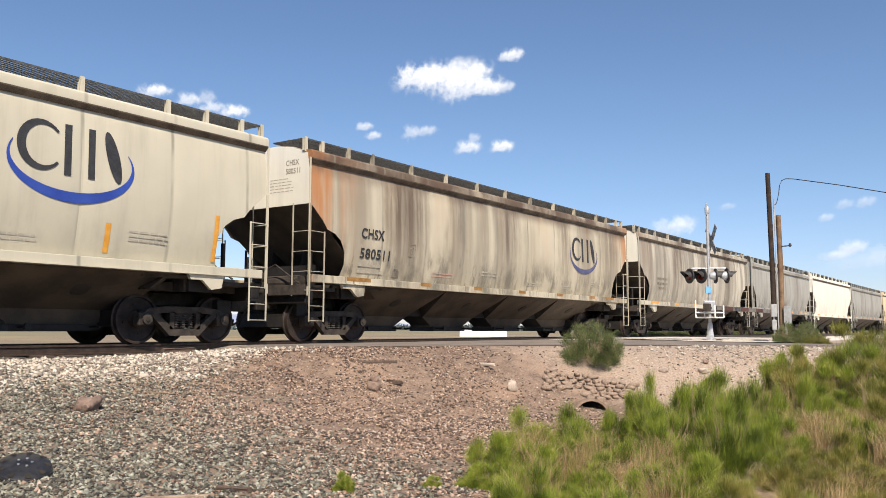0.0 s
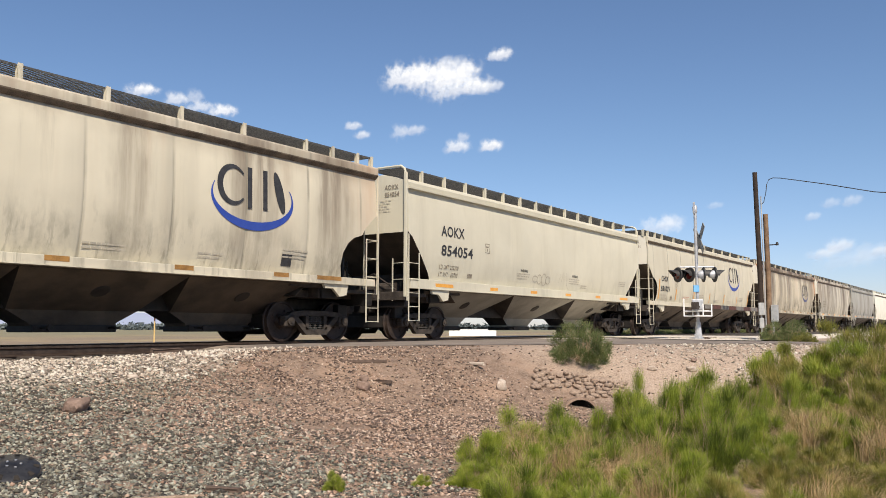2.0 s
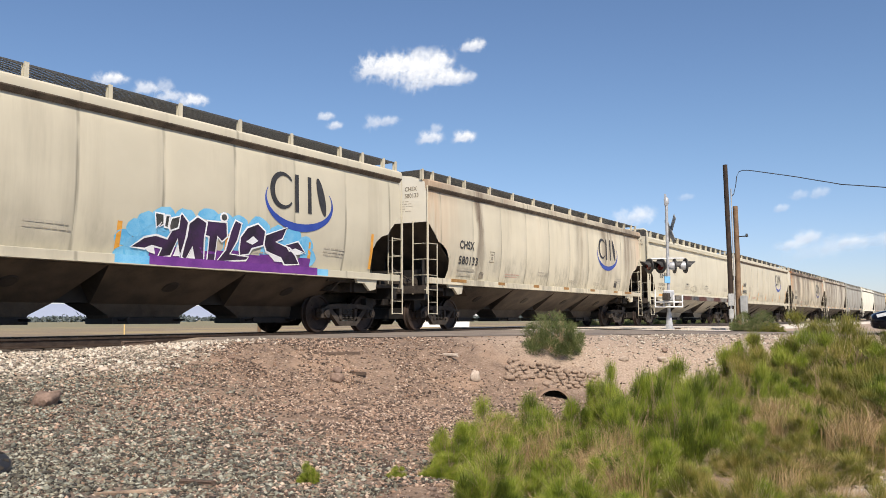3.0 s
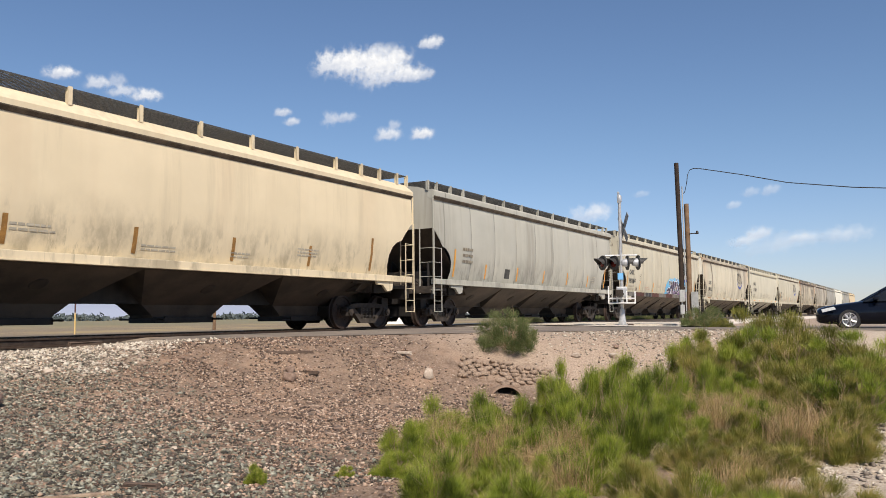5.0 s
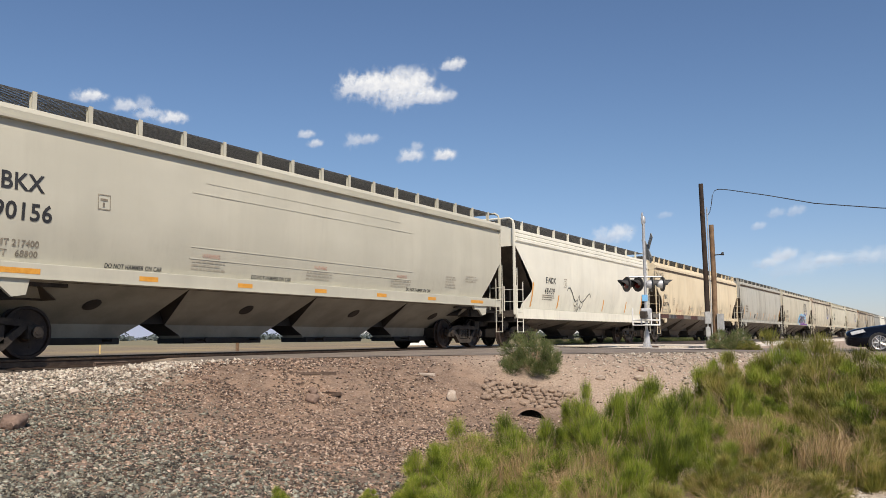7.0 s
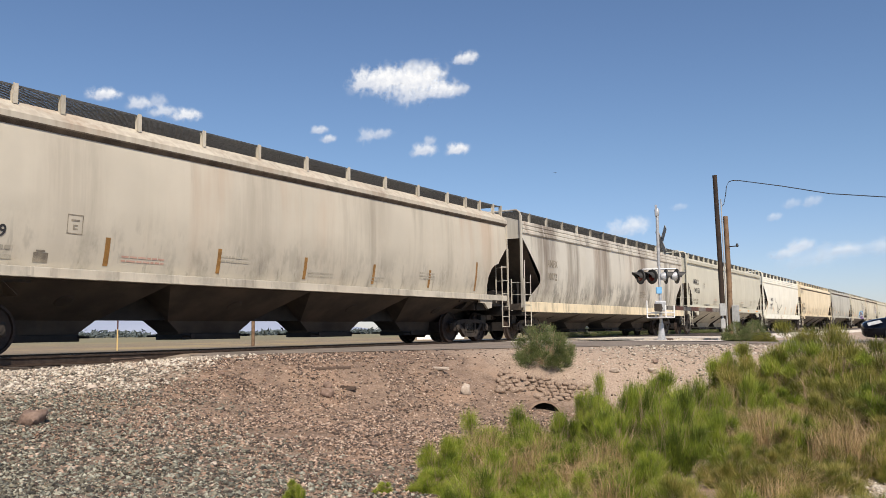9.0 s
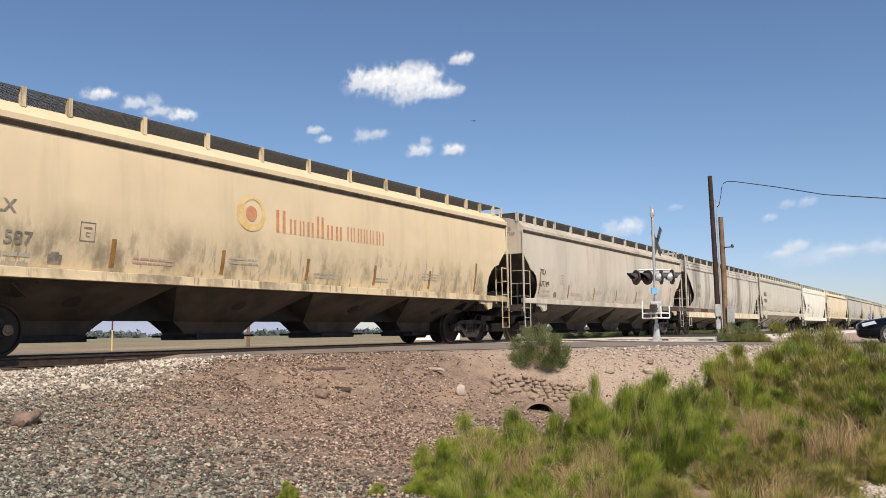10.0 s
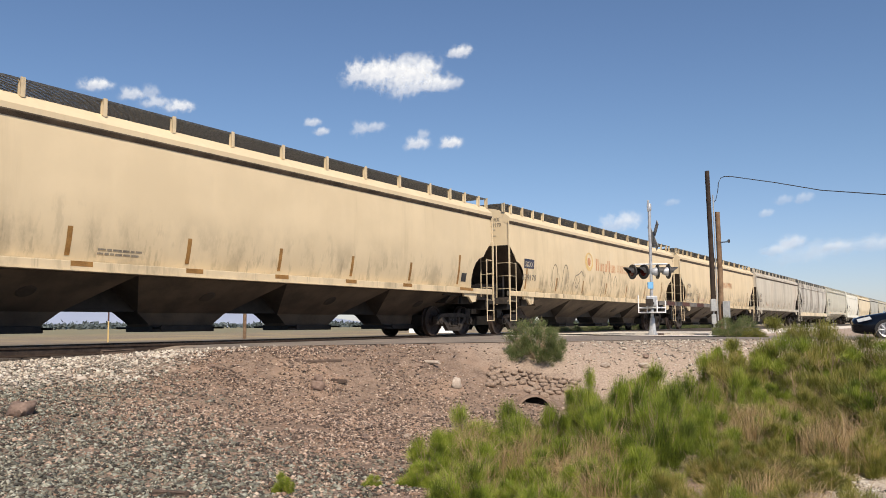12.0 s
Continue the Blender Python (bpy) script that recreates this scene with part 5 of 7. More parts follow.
for xx, zz, n in ((5.6, 3.49, 8), (5.24, 3.25, 9), (5.26, 2.16, 9), (5.24, 1.93, 9)):
    weld = bmesh.new()
    for i in range(n * 3):
        x0 = xx + i * 0.296
        y0 = -(half_width(zz) + 0.004)
        box(weld, x0, x0 + 0.296, y0 - 0.006, y0 + 0.01, zz - 0.011, zz + 0.011)
    part("weld_seam", weld, M_BEIGE, c)

c = add_car(-154.63, "deep", 19.93, 1.2, M_STREAKED, (4, 4.0), (0.34, 0.24), "white covered hopper car with dark vertical streaks", under=M_UNDER_DARK, tape="none", sill_mat=M_TAN)
write(c, "AMFX", 1.9, 2.62, 0.36, M_FADED, 0.9)
write(c, "10072", 1.9, 2.15, 0.36, M_FADED, 0.9)
small_print(c, 12.0, 2.0, 0.9, 4, M_FADED, 101)

c = add_car(-174.96, "lobed_low", 20.33, 1.25, M_ASHEN, (4, 4.05), (0.29, 0.216), "ashen white covered hopper car with scuffed side", under=M_UNDER_DARK, tape="side", tape_mat=M_BROWNTAPE)
stencils(c, "TILX", "637189", 1.38, 2.36, 1.93, 0.27, M_BLACK, 111, (0.52, 0.8))
end_lettering(c, "TILX", "637189")

c = add_car(-195.36, "lobed_low", 20.4, 1.25, M_STRAW, (4, 4.05), (0.29, 0.216), "straw-yellow covered hopper car with faded orange mark", tape="side", tape_mat=M_BROWNTAPE)
stencils(c, "TILX", "641587", 1.5, 2.34, 1.84, 0.30, M_FADED, 121, (0.66, 1.0))
end_lettering(c, "TILX", "641587")
sun_logo(c, 7.37, 2.91)

c = add_car(-215.81, "lobed_low", 20.45, 1.25, M_STRAW, (4, 4.05), (0.29, 0.216), "straw-yellow covered hopper car with orange sun mark", tape="side", tape_mat=M_BROWNTAPE)
mark(c, "patch", [rect(0, 0, 0.80, 0.33)], 1.16, 2.30, M_NAVY, 0.004, label="dark navy painted patch")
write(c, "SOXX", 1.24, 2.36, 0.26, M_GHOST, width=0.66)
write(c, "639170", 1.08, 1.88, 0.30, M_FADED, width=1.10)
end_lettering(c, "SOXX", "639170")
sun_logo(c, 7.20, 2.88)
mark(c, "scrawl", ribbon([(0.0, 0.1), (0.2, 0.5), (0.5, 0.55), (0.62, 0.3), (0.4, 0.0), (0.2, 0.1), (0.3, 0.4)], 0.05) + ribbon([(0.5, 0.55), (0.8, 0.7), (1.05, 0.5)], 0.05), 5.6, 1.75, M_FADED)

for x0, z0, w0, h0 in ((3.5, 1.62, 0.62, 0.95), (4.5, 1.62, 0.6, 1.0), (8.7, 1.95, 0.35, 0.6), (9.4, 1.9, 0.35, 0.65), (10.1, 1.85, 0.4, 0.55)):
    mark(c, "scrawl", ribbon([(w0 * 0.5 - w0 * 0.5 * math.cos(math.pi * k / 12), h0 * math.sin(math.pi * k / 12) ** 0.8) for k in range(13)], 0.035), x0, z0, M_FADED)

c = add_car(-236.2, "lobed_low", 20.4, 1.25, M_STRAW_CLEAN, (4, 4.05), (0.29, 0.216), "straw-yellow covered hopper car with worn lower side", tape="both", tape_mat=M_BROWNTAPE)
small_print(c, 4.6, 1.7, 1.0, 2, M_FADED, 131)
mark(c, "stencil_box", [rect(0, 0, 0.42, 0.02), rect(0, 0.3, 0.42, 0.32), rect(0, 0.02, 0.02, 0.3), rect(0.4, 0.02, 0.42, 0.3), rect(0.08, 0.2, 0.34, 0.24), rect(0.15, 0.06, 0.19, 0.16), rect(0.19, 0.06, 0.28, 0.08)], 2.3, 2.2, M_BLACK)
mark(c, "stencil_box", [rect(0, 0, 0.3, 0.26)], 17.3, 1.66, M_BLACK)


# ---- sky: far clouds ----
def cloud_material():
    m, t, p = nodes_of("glowing_cloud")
    t.nodes.remove(p)
    out = t.nodes["Material Output"]
    tc = t.nodes.new("ShaderNodeTexCoord")
    oi = t.nodes.new("ShaderNodeObjectInfo")
    v = coords(t)
    gen = t.nodes.new("ShaderNodeSeparateXYZ")
    t.links.new(tc.outputs["Generated"], gen.inputs[0])
    rad = t.nodes.new("ShaderNodeCombineXYZ")
    t.links.new(madd(t, gen.outputs[0], 2.0, -1.0), rad.inputs[0])
    t.links.new(madd(t, gen.outputs[1], 2.0, -1.0), rad.inputs[1])
    ln = t.nodes.new("ShaderNodeVectorMath")
    ln.operation = "LENGTH"
    t.links.new(rad.outputs[0], ln.inputs[0])
    billow = math_node(t, "ADD", madd(t, fbm(t, v, 0.017, 3, 0.55), 1.9, -0.90), madd(t, fbm(t, v, 0.055, 3, 0.5), 1.05, -0.50))
    edge = math_node(t, "ADD", ln.outputs["Value"], billow)
    alpha = math_node(t, "MULTIPLY", band(t, edge, 0.92, 0.10), band(t, ln.outputs["Value"], 1.0, 0.50))
    # Glow is brighter high on each puff: sunlit top, shaded base painted in.
    lit = math_node(t, "ADD", madd(t, gen.outputs[1], 0.8, 0.0), madd(t, fbm(t, v, 0.022, 3, 0.5), 0.9, -0.45))
    col = blend(t, band(t, lit, 0.10, 0.55), (0.62, 0.66, 0.76), (1.0, 0.99, 0.98))
    em = t.nodes.new("ShaderNodeEmission")
    em.inputs["Strength"].default_value = 0.80
    t.links.new(col, em.inputs["Color"])
    tr = t.nodes.new("ShaderNodeBsdfTransparent")
    mix = t.nodes.new("ShaderNodeMixShader")
    t.links.new(math_node(t, "MULTIPLY", alpha, oi.outputs["Alpha"]), mix.inputs[0])
    t.links.new(tr.outputs[0], mix.inputs[1])
    t.links.new(em.outputs[0], mix.inputs[2])
    t.links.new(mix.outputs[0], out.inputs["Surface"])
    return m


M_CLOUD = cloud_material()
CLOUD_FAR = 2400.0


def cloud(az, el, puffs):
    """A far cloud at that bearing and height, in degrees, of soft puffs: (across, up, half width, half height, how solid)."""
    a, e = radians(az), radians(el)
    at = Vector((-math.sin(a) * math.cos(e), math.cos(a) * math.cos(e), math.sin(e))) * CLOUD_FAR
    whole = tagged(empty("cloud"), "small white fair-weather cloud in blue sky", "cloud", "fair-weather clouds", "structure")
    whole.matrix_basis = look(at, at * 2)
    deg = math.tan(radians(1)) * CLOUD_FAR
    for k, (dx, dy, w, h, solid) in enumerate(puffs):
        w, h = w * 1.42 * deg, h * 1.42 * deg
        puff = put("puff", mesh_from("puff", [(-w, -h, 0), (w, -h, 0), (w, h, 0), (-w, h, 0)], [(0, 1, 2, 3)]), M_CLOUD, whole, pose(dx * deg, dy * deg, -6.0 * k))
        puff.color = (1, 1, 1, solid)
        puff.visible_shadow = False


cloud(-56.38, 16.97, [(-3.23, 0.15, 1.82, 1.07, 1), (-1.78, 0.09, 2.14, 1.2, 1), (-0.74, 0.91, 0.73, 0.73, 0.55), (-0.33, -0.1, 2.03, 1.28, 1), (0.68, 0.51, 1.24, 1.07, 0.9), (1.14, -0.47, 1.67, 0.9, 0.9), (-0.63, -0.98, 1.18, 0.81, 0.6), (2.85, -0.48, 0.6, 0.51, 0.6), (1.97, -0.64, 0.96, 0.56, 0.6), (0.1, 0.96, 1.07, 0.73, 0.5)])
cloud(-59.49, 18.52, [(0.27, 0.03, 0.77, 0.56, 0.85), (-0.26, -0.04, 0.6, 0.38, 0.7)])
cloud(-35.3, 15.3, [(-0.0, 0.0, 1.07, 0.49, 0.9)])
cloud(-38.88, 14.67, [(-1.37, 0.19, 0.81, 0.56, 0.7), (-0.21, 0.35, 0.56, 0.68, 0.4), (0.09, -0.21, 1.07, 0.47, 0.6), (1.53, -0.34, 1.07, 0.51, 0.9)])
cloud(-49.64, 13.46, [(-0.31, 0.28, 0.6, 0.36, 0.65), (0.31, -0.28, 0.56, 0.34, 0.65)])
cloud(-53.07, 13.43, [(-0.48, -0.11, 0.64, 0.64, 0.4), (0.47, 0.11, 0.94, 0.43, 0.5)])
cloud(-56.8, 12.71, [(-0.21, -0.32, 0.98, 0.56, 0.75), (0.21, 0.31, 0.47, 0.43, 0.4)])
cloud(-58.97, 12.45, [(-0.0, 0.0, 0.85, 0.53, 0.95)])
cloud(-70.72, 6.86, [(-0.29, -0.15, 1.78, 0.81, 0.47), (0.29, 0.16, 0.81, 0.59, 0.39)])
cloud(-73.88, 8.02, [(-0.0, 0.0, 0.59, 0.26, 0.23)])
cloud(-81.42, 7.83, [(-0.59, -0.03, 0.59, 0.39, 0.27), (0.58, 0.03, 0.68, 0.43, 0.31)])
cloud(-79.76, 7.02, [(-0.0, 0.0, 0.5, 0.31, 0.35)])
cloud(-80.76, 4.84, [(0.55, 0.25, 0.81, 0.56, 0.51), (-0.57, -0.23, 0.93, 0.4, 0.39), (-0.0, -0.01, 0.93, 0.46, 0.31)])
cloud(-82.42, 4.36, [(-0.87, -0.21, 2.32, 0.77, 0.17), (0.86, 0.21, 1.86, 0.77, 0.23)])
cloud(-85.11, 4.76, [(-1.6, -0.05, 1.02, 0.31, 0.35), (0.17, 0.01, 2.32, 0.46, 0.23), (1.4, 0.02, 1.55, 0.77, 0.23)])


# ---- loose stone on the bank ----
def stones_mesh(name, spots, seed):
    """Many broken stones in one mesh: spots are (x, y, z, size)."""
    rs = np.random.RandomState(seed)
    n = len(spots)
    base = np.array([(1, 0, 0), (-1, 0, 0), (0, 1, 0), (0, -1, 0), (0, 0, 1), (0, 0, -1)], float)
    tri = np.array([(0, 2, 4), (2, 1, 4), (1, 3, 4), (3, 0, 4), (2, 0, 5), (1, 2, 5), (3, 1, 5), (0, 3, 5)])
    sp = np.array(spots)
    v = base[None] * (sp[:, 3][:, None, None]) * rs.uniform(0.45, 1.3, (n, 6, 1)) + rs.normal(0, 0.26, (n, 6, 3)) * sp[:, 3][:, None, None]
    v[:, :, 2] *= rs.uniform(0.45, 0.8, (n, 1))
    ang = rs.uniform(0, 2 * np.pi, n)
    c, s = np.cos(ang)[:, None], np.sin(ang)[:, None]
    x, y = v[:, :, 0] * c - v[:, :, 1] * s, v[:, :, 0] * s + v[:, :, 1] * c
    v[:, :, 0], v[:, :, 1] = x, y
    v += sp[:, None, :3]
    faces = (tri[None] + (np.arange(n) * 6)[:, None, None]).reshape(-1, 3)
    me = bpy.data.meshes.new(name)
    me.vertices.add(n * 6)
    me.vertices.foreach_set("co", v.reshape(-1))
    me.loops.add(len(faces) * 3)
    me.loops.foreach_set("vertex_index", faces.reshape(-1).astype(np.int32))
    me.polygons.add(len(faces))
    me.polygons.foreach_set("loop_start", (np.arange(len(faces)) * 3).astype(np.int32))
    me.update(calc_edges=True)
    me.validate()
    return me


def stone_material(name, tones):
    m, t, p = nodes_of(name)
    geo = t.nodes.new("ShaderNodeNewGeometry")
    ramp = t.nodes.new("ShaderNodeValToRGB")
    ramp.color_ramp.interpolation = "CONSTANT"
    el = ramp.color_ramp.elements
    el[0].position, el[0].color = 0.0, (*tones[0], 1)
    el[1].position, el[1].color = 1.0, (*tones[-1], 1)
    for i, c in enumerate(tones[1:-1]):
        e = el.new((i + 1) / (len(tones) - 1))
        e.color = (*c, 1)
    t.links.new(geo.outputs["Random Per Island"], ramp.inputs[0])
    g = fbm(t, coords(t, shift=False), 60, 3)
    t.links.new(blend(t, band(t, g, 0.3, 0.7, 0, 0.35), ramp.outputs[0], (0.09, 0.075, 0.06)), p.inputs["Base Color"])
    p.inputs["Roughness"].default_value = 0.9
    return m


M_GREY_STONE = stone_material("grey_crushed_stone", [(0.032, 0.029, 0.023), (0.193, 0.191, 0.145), (0.083, 0.081, 0.062), (0.331, 0.323, 0.248), (0.150, 0.135, 0.097), (0.230, 0.240, 0.192), (0.055, 0.051, 0.038), (0.240, 0.225, 0.162), (0.028, 0.025, 0.020), (0.138, 0.142, 0.113), (0.405, 0.402, 0.319), (0.552, 0.539, 0.430)])
M_BROWN_STONE = stone_material("brown_crushed_stone", [(0.044, 0.028, 0.021), (0.286, 0.178, 0.119), (0.094, 0.063, 0.046), (0.462, 0.329, 0.238), (0.187, 0.140, 0.113), (0.594, 0.464, 0.356), (0.083, 0.051, 0.036), (0.363, 0.243, 0.171), (0.770, 0.659, 0.540)])
M_PALE_STONE = stone_material("pale_crushed_stone", [(0.30, 0.25, 0.20), (0.54, 0.48, 0.39), (0.66, 0.60, 0.50), (0.17, 0.14, 0.112), (0.48, 0.40, 0.31), (0.74, 0.68, 0.58)])


def scatter(n, seed, x0, x1, y0, y1, keep, lo, hi, power=2.2):
    rnd = random.Random(seed)
    out = []
    tries = 0
    while len(out) < n and tries < n * 12:
        tries += 1
        x, y = rnd.uniform(x0, x1), rnd.uniform(y0, y1)
        if rnd.random() > keep(x, y):
            continue
        s = lo + (hi - lo) * rnd.random() ** power
        out.append((x, y, ground_z(x, y) + s * 0.15, s))
    return out


def on_bank(x, y):
    return 1.0 if edge_gap(x, y) > -0.1 else 0.0


def greyness(x, y):
    return 1 - ease(3.5, 9.5, x + 1.6 * noise.noise((x * 0.4, y * 0.4, 2.0)) - (y - 8) * 0.25)


def ahead(x, y):
    """Only ground that lies in front of where one stands."""
    return 1.0 if x > 1.2 and y > 1.5 + (x < 6) * 2.0 and y < 2.35 * x + 1.5 else 0.0


grey = scatter(86000, 3, 1.5, 13, 4.2, 12.4, lambda x, y: on_bank(x, y) * greyness(x, y) * ahead(x, y), 0.006, 0.035, 3.0)
tagged(put("grey_gravel", stones_mesh("grey_gravel", grey, 1), M_GREY_STONE), "loose grey crushed gravel on the bank", "gravel", kind="stuff")
brown = scatter(96000, 4, 3.5, 17, 3.6, 12.2, lambda x, y: on_bank(x, y) * (1 - 0.8 * greyness(x, y)) * ahead(x, y) * (1 - 0.75 * ease(0.10, 0.35, noise.noise((x * 0.9, y * 0.9, 6.0)))) * (1 - 0.96 * ease(10.8, 14.6, x + 1.3 * noise.noise((x * 0.7, y * 0.7, 8.0)))), 0.0055, 0.034, 3.0)
tagged(put("brown_gravel", stones_mesh("brown_gravel", brown, 2), M_BROWN_STONE), "loose brown gravel on the dirt bank", "gravel", kind="stuff")
pale = scatter(11000, 5, 3, 13.5, 10.7, 12.6, lambda x, y: (1 if x < 11.2 else 0.15) * ease(10.8, 11.7, y + 0.6 * noise.noise((x, y, 5))) * (1.0 if edge_gap(x, y) > -0.35 else 0), 0.014, 0.055, 1.7)
pale += scatter(7500, 6, 14.2, 21, 1.0, 7.0, lambda x, y: on_bank(x, y) * ease(14.6, 17, x) * (0.35 + 0.65 * ease(16.5, 18.5, x + 0.9 * (6.0 - y) * 0.4)), 0.010, 0.045, 2.6)
pale += scatter(2600, 8, 8.5, 13.5, -1.5, 1.2, lambda x, y: 1.0, 0.015, 0.05, 2.0)
tagged(put("pale_ballast", stones_mesh("pale_ballast", pale, 3), M_PALE_STONE), "pale broken ballast stones along the track shoulder", "ballast", kind="stuff")


def boulder(name, x, y, sx, sy, sz, turn, material, label, category, seed, sink=0.25):
    rnd = random.Random(seed)
    bm = bmesh.new()
    bmesh.ops.create_icosphere(bm, subdivisions=3, radius=1.0)
    off = Vector((rnd.uniform(0, 50), rnd.uniform(0, 50), 0))
    for v in bm.verts:
        d = 1 + 0.42 * noise.noise(v.co * 1.2 + off) + 0.12 * noise.noise(v.co * 3.1 + off)
        v.co = Vector((v.co.x * sx * d, v.co.y * sy * d, max(-0.6, min(0.72, v.co.z)) * sz * d))
    ob = part(name, bm, material, None, soft=40, at=pose(x, y, ground_z(x, y) + sz * (0.6 - sink), rnd.uniform(-6, 6), rnd.uniform(-6, 6), turn))
    return tagged(ob, label, category)


M_REDROCK = surface("red_brown_rock", (0.15, 0.10, 0.075), (0.27, 0.19, 0.145), 5, 0.9, bumpy=0.5, fine=30, dist=0.02)
M_WHITEROCK = surface("pale_rock", (0.34, 0.275, 0.215), (0.50, 0.42, 0.34), 6, 0.9, bumpy=0.4, fine=30)
boulder("rock", 5.75, 9.22, 0.19, 0.14, 0.13, 30, M_REDROCK, "flat red-brown rock lying on grey gravel", "rock", 1)
boulder("rock", 12.85, 7.6, 0.10, 0.09, 0.15, 10, M_WHITEROCK, "angular whitish rock on the bank", "rock", 2)
boulder("rock", 10.80, 9.05, 0.12, 0.11, 0.10, 70, M_REDROCK, "rounded brown rock on the dirt bank", "rock", 3)
boulder("rock", 11.05, 9.25, 0.09, 0.08, 0.08, 20, M_REDROCK, "small brown rock on the dirt bank", "rock", 4)
for i, (x, y, s) in enumerate(((6.7, 8.9, 0.06), (4.9, 7.2, 0.05), (7.4, 7.6, 0.045), (8.6, 6.4, 0.05), (9.2, 6.2, 0.04), (6.1, 6.6, 0.045), (9.9, 10.6, 0.07), (7.9, 11.2, 0.08), (5.2, 11.4, 0.08), (8.9, 8.0, 0.05), (16.0, 6.0, 0.10), (16.6, 5.4, 0.12), (17.0, 5.5, 0.09))):
    boulder("stone", x, y, s * 1.0, s * 0.75, s * 0.6, i * 47, M_WHITEROCK if i % 3 else M_REDROCK, "small pale stone lying on the bank", "stone", 10 + i)

# ---- culvert and its stone facing ----
M_CONCRETE = surface("stained_concrete", (0.17, 0.115, 0.08), (0.28, 0.20, 0.145), 5, 0.9, bumpy=0.4)
OUT = Vector((-0.80, -0.60, 0)).normalized()
ALONG = Vector((0.60, -0.80, 0)).normalized()
culvert = tagged(empty("culvert"), "half-buried culvert pipe mouth under the road bank", "culvert")
mouth = Vector((13.66, 6.52, -1.20))
bm = bmesh.new()
ring = []
for k in range(25):
    w = math.pi * k / 24
    for r, out in ((0.33, 0.0), (0.33, 0.10), (0.285, 0.12), (0.28, -0.9)):
        ring.append(bm.verts.new(ALONG * (r * math.cos(w)) + Vector((0, 0, r * 0.92 * math.sin(w))) + OUT * out))
for k in range(24):
    for j in range(3):
        bm.faces.new((ring[k * 4 + j], ring[k * 4 + j + 1], ring[(k + 1) * 4 + j + 1], ring[(k + 1) * 4 + j]))
bmesh.ops.recalc_face_normals(bm, faces=bm.faces[:])
part("pipe", bm, M_CONCRETE, culvert, at=Matrix.Translation(mouth + OUT * 0.18), soft=50)
# Black sheet across the mouth: shade inside the pipe, as colour.
M_HOLE = surface("black_hole_shade", (0.012, 0.010, 0.008), (0.03, 0.024, 0.018), 5, 1.0)
bm = bmesh.new()
vs = [bm.verts.new(ALONG * (0.275 * math.cos(math.pi * k / 16)) + Vector((0, 0, 0.25 * math.sin(math.pi * k / 16))) + OUT * (0.10 - 0.22 * math.sin(math.pi * k / 16))) for k in range(17)]
bm.faces.new(vs)
part("pipe_inside", bm, M_HOLE, culvert, "black unlit pipe opening", at=Matrix.Translation(mouth + OUT * 0.18))

headwall = tagged(empty("stone_facing"), "rows of rounded brown stones facing the road bank", "retaining wall")
M_FIELDSTONE = surface("brown_field_stone", (0.20, 0.142, 0.10), (0.40, 0.30, 0.22), 3, 0.9, bumpy=0.5, fine=25, dist=0.02)
stone_meshes = []
for k in range(5):
    bm = bmesh.new()
    bmesh.ops.create_icosphere(bm, subdivisions=2, radius=1.0)
    for v in bm.verts:
        d = 1 + 0.34 * noise.noise(v.co * 1.5 + Vector((k * 9, 0, 0)))
        v.co = Vector((v.co.x * d, v.co.y * d, max(-0.7, min(0.7, v.co.z)) * d))
    me = bpy.data.meshes.new("stone")
    bm.to_mesh(me)
    bm.free()
    smooth(me, 50)
    stone_meshes.append(me)
rnd = random.Random(5)
low_mid = Vector((13.75, 6.85))
for row in range(7):
    u = -0.66 + 0.04 * row + rnd.uniform(0, 0.12)
    end = (0.7, 0.85, 0.9, 1.05, 1.25, 1.4, 0.5)[row]
    while u < end:
        w = rnd.uniform(0.05, 0.12)
        up = row * 0.095
        if row < 2 and abs(u + 0.1) < 0.30 - 0.12 * row:
            u += 0.2
            continue
        p = low_mid + Vector((ALONG.x, ALONG.y)) * (u + w) - Vector((OUT.x, OUT.y)) * (up * 1.35 + 0.02)
        z = ground_z(p.x, p.y) + 0.03
        if rnd.random() < 0.95:
            put("stone", rnd.choice(stone_meshes), M_FIELDSTONE, headwall, pose(p.x, p.y, z, rnd.uniform(-8, 8), rnd.uniform(-8, 8), math.degrees(math.atan2(ALONG.y, ALONG.x)) + rnd.uniform(-10, 10)) @ Matrix.Diagonal((w, rnd.uniform(0.06, 0.11), rnd.uniform(0.04, 0.075), 1)))
        u += 2 * w + rnd.uniform(0.0, 0.035)

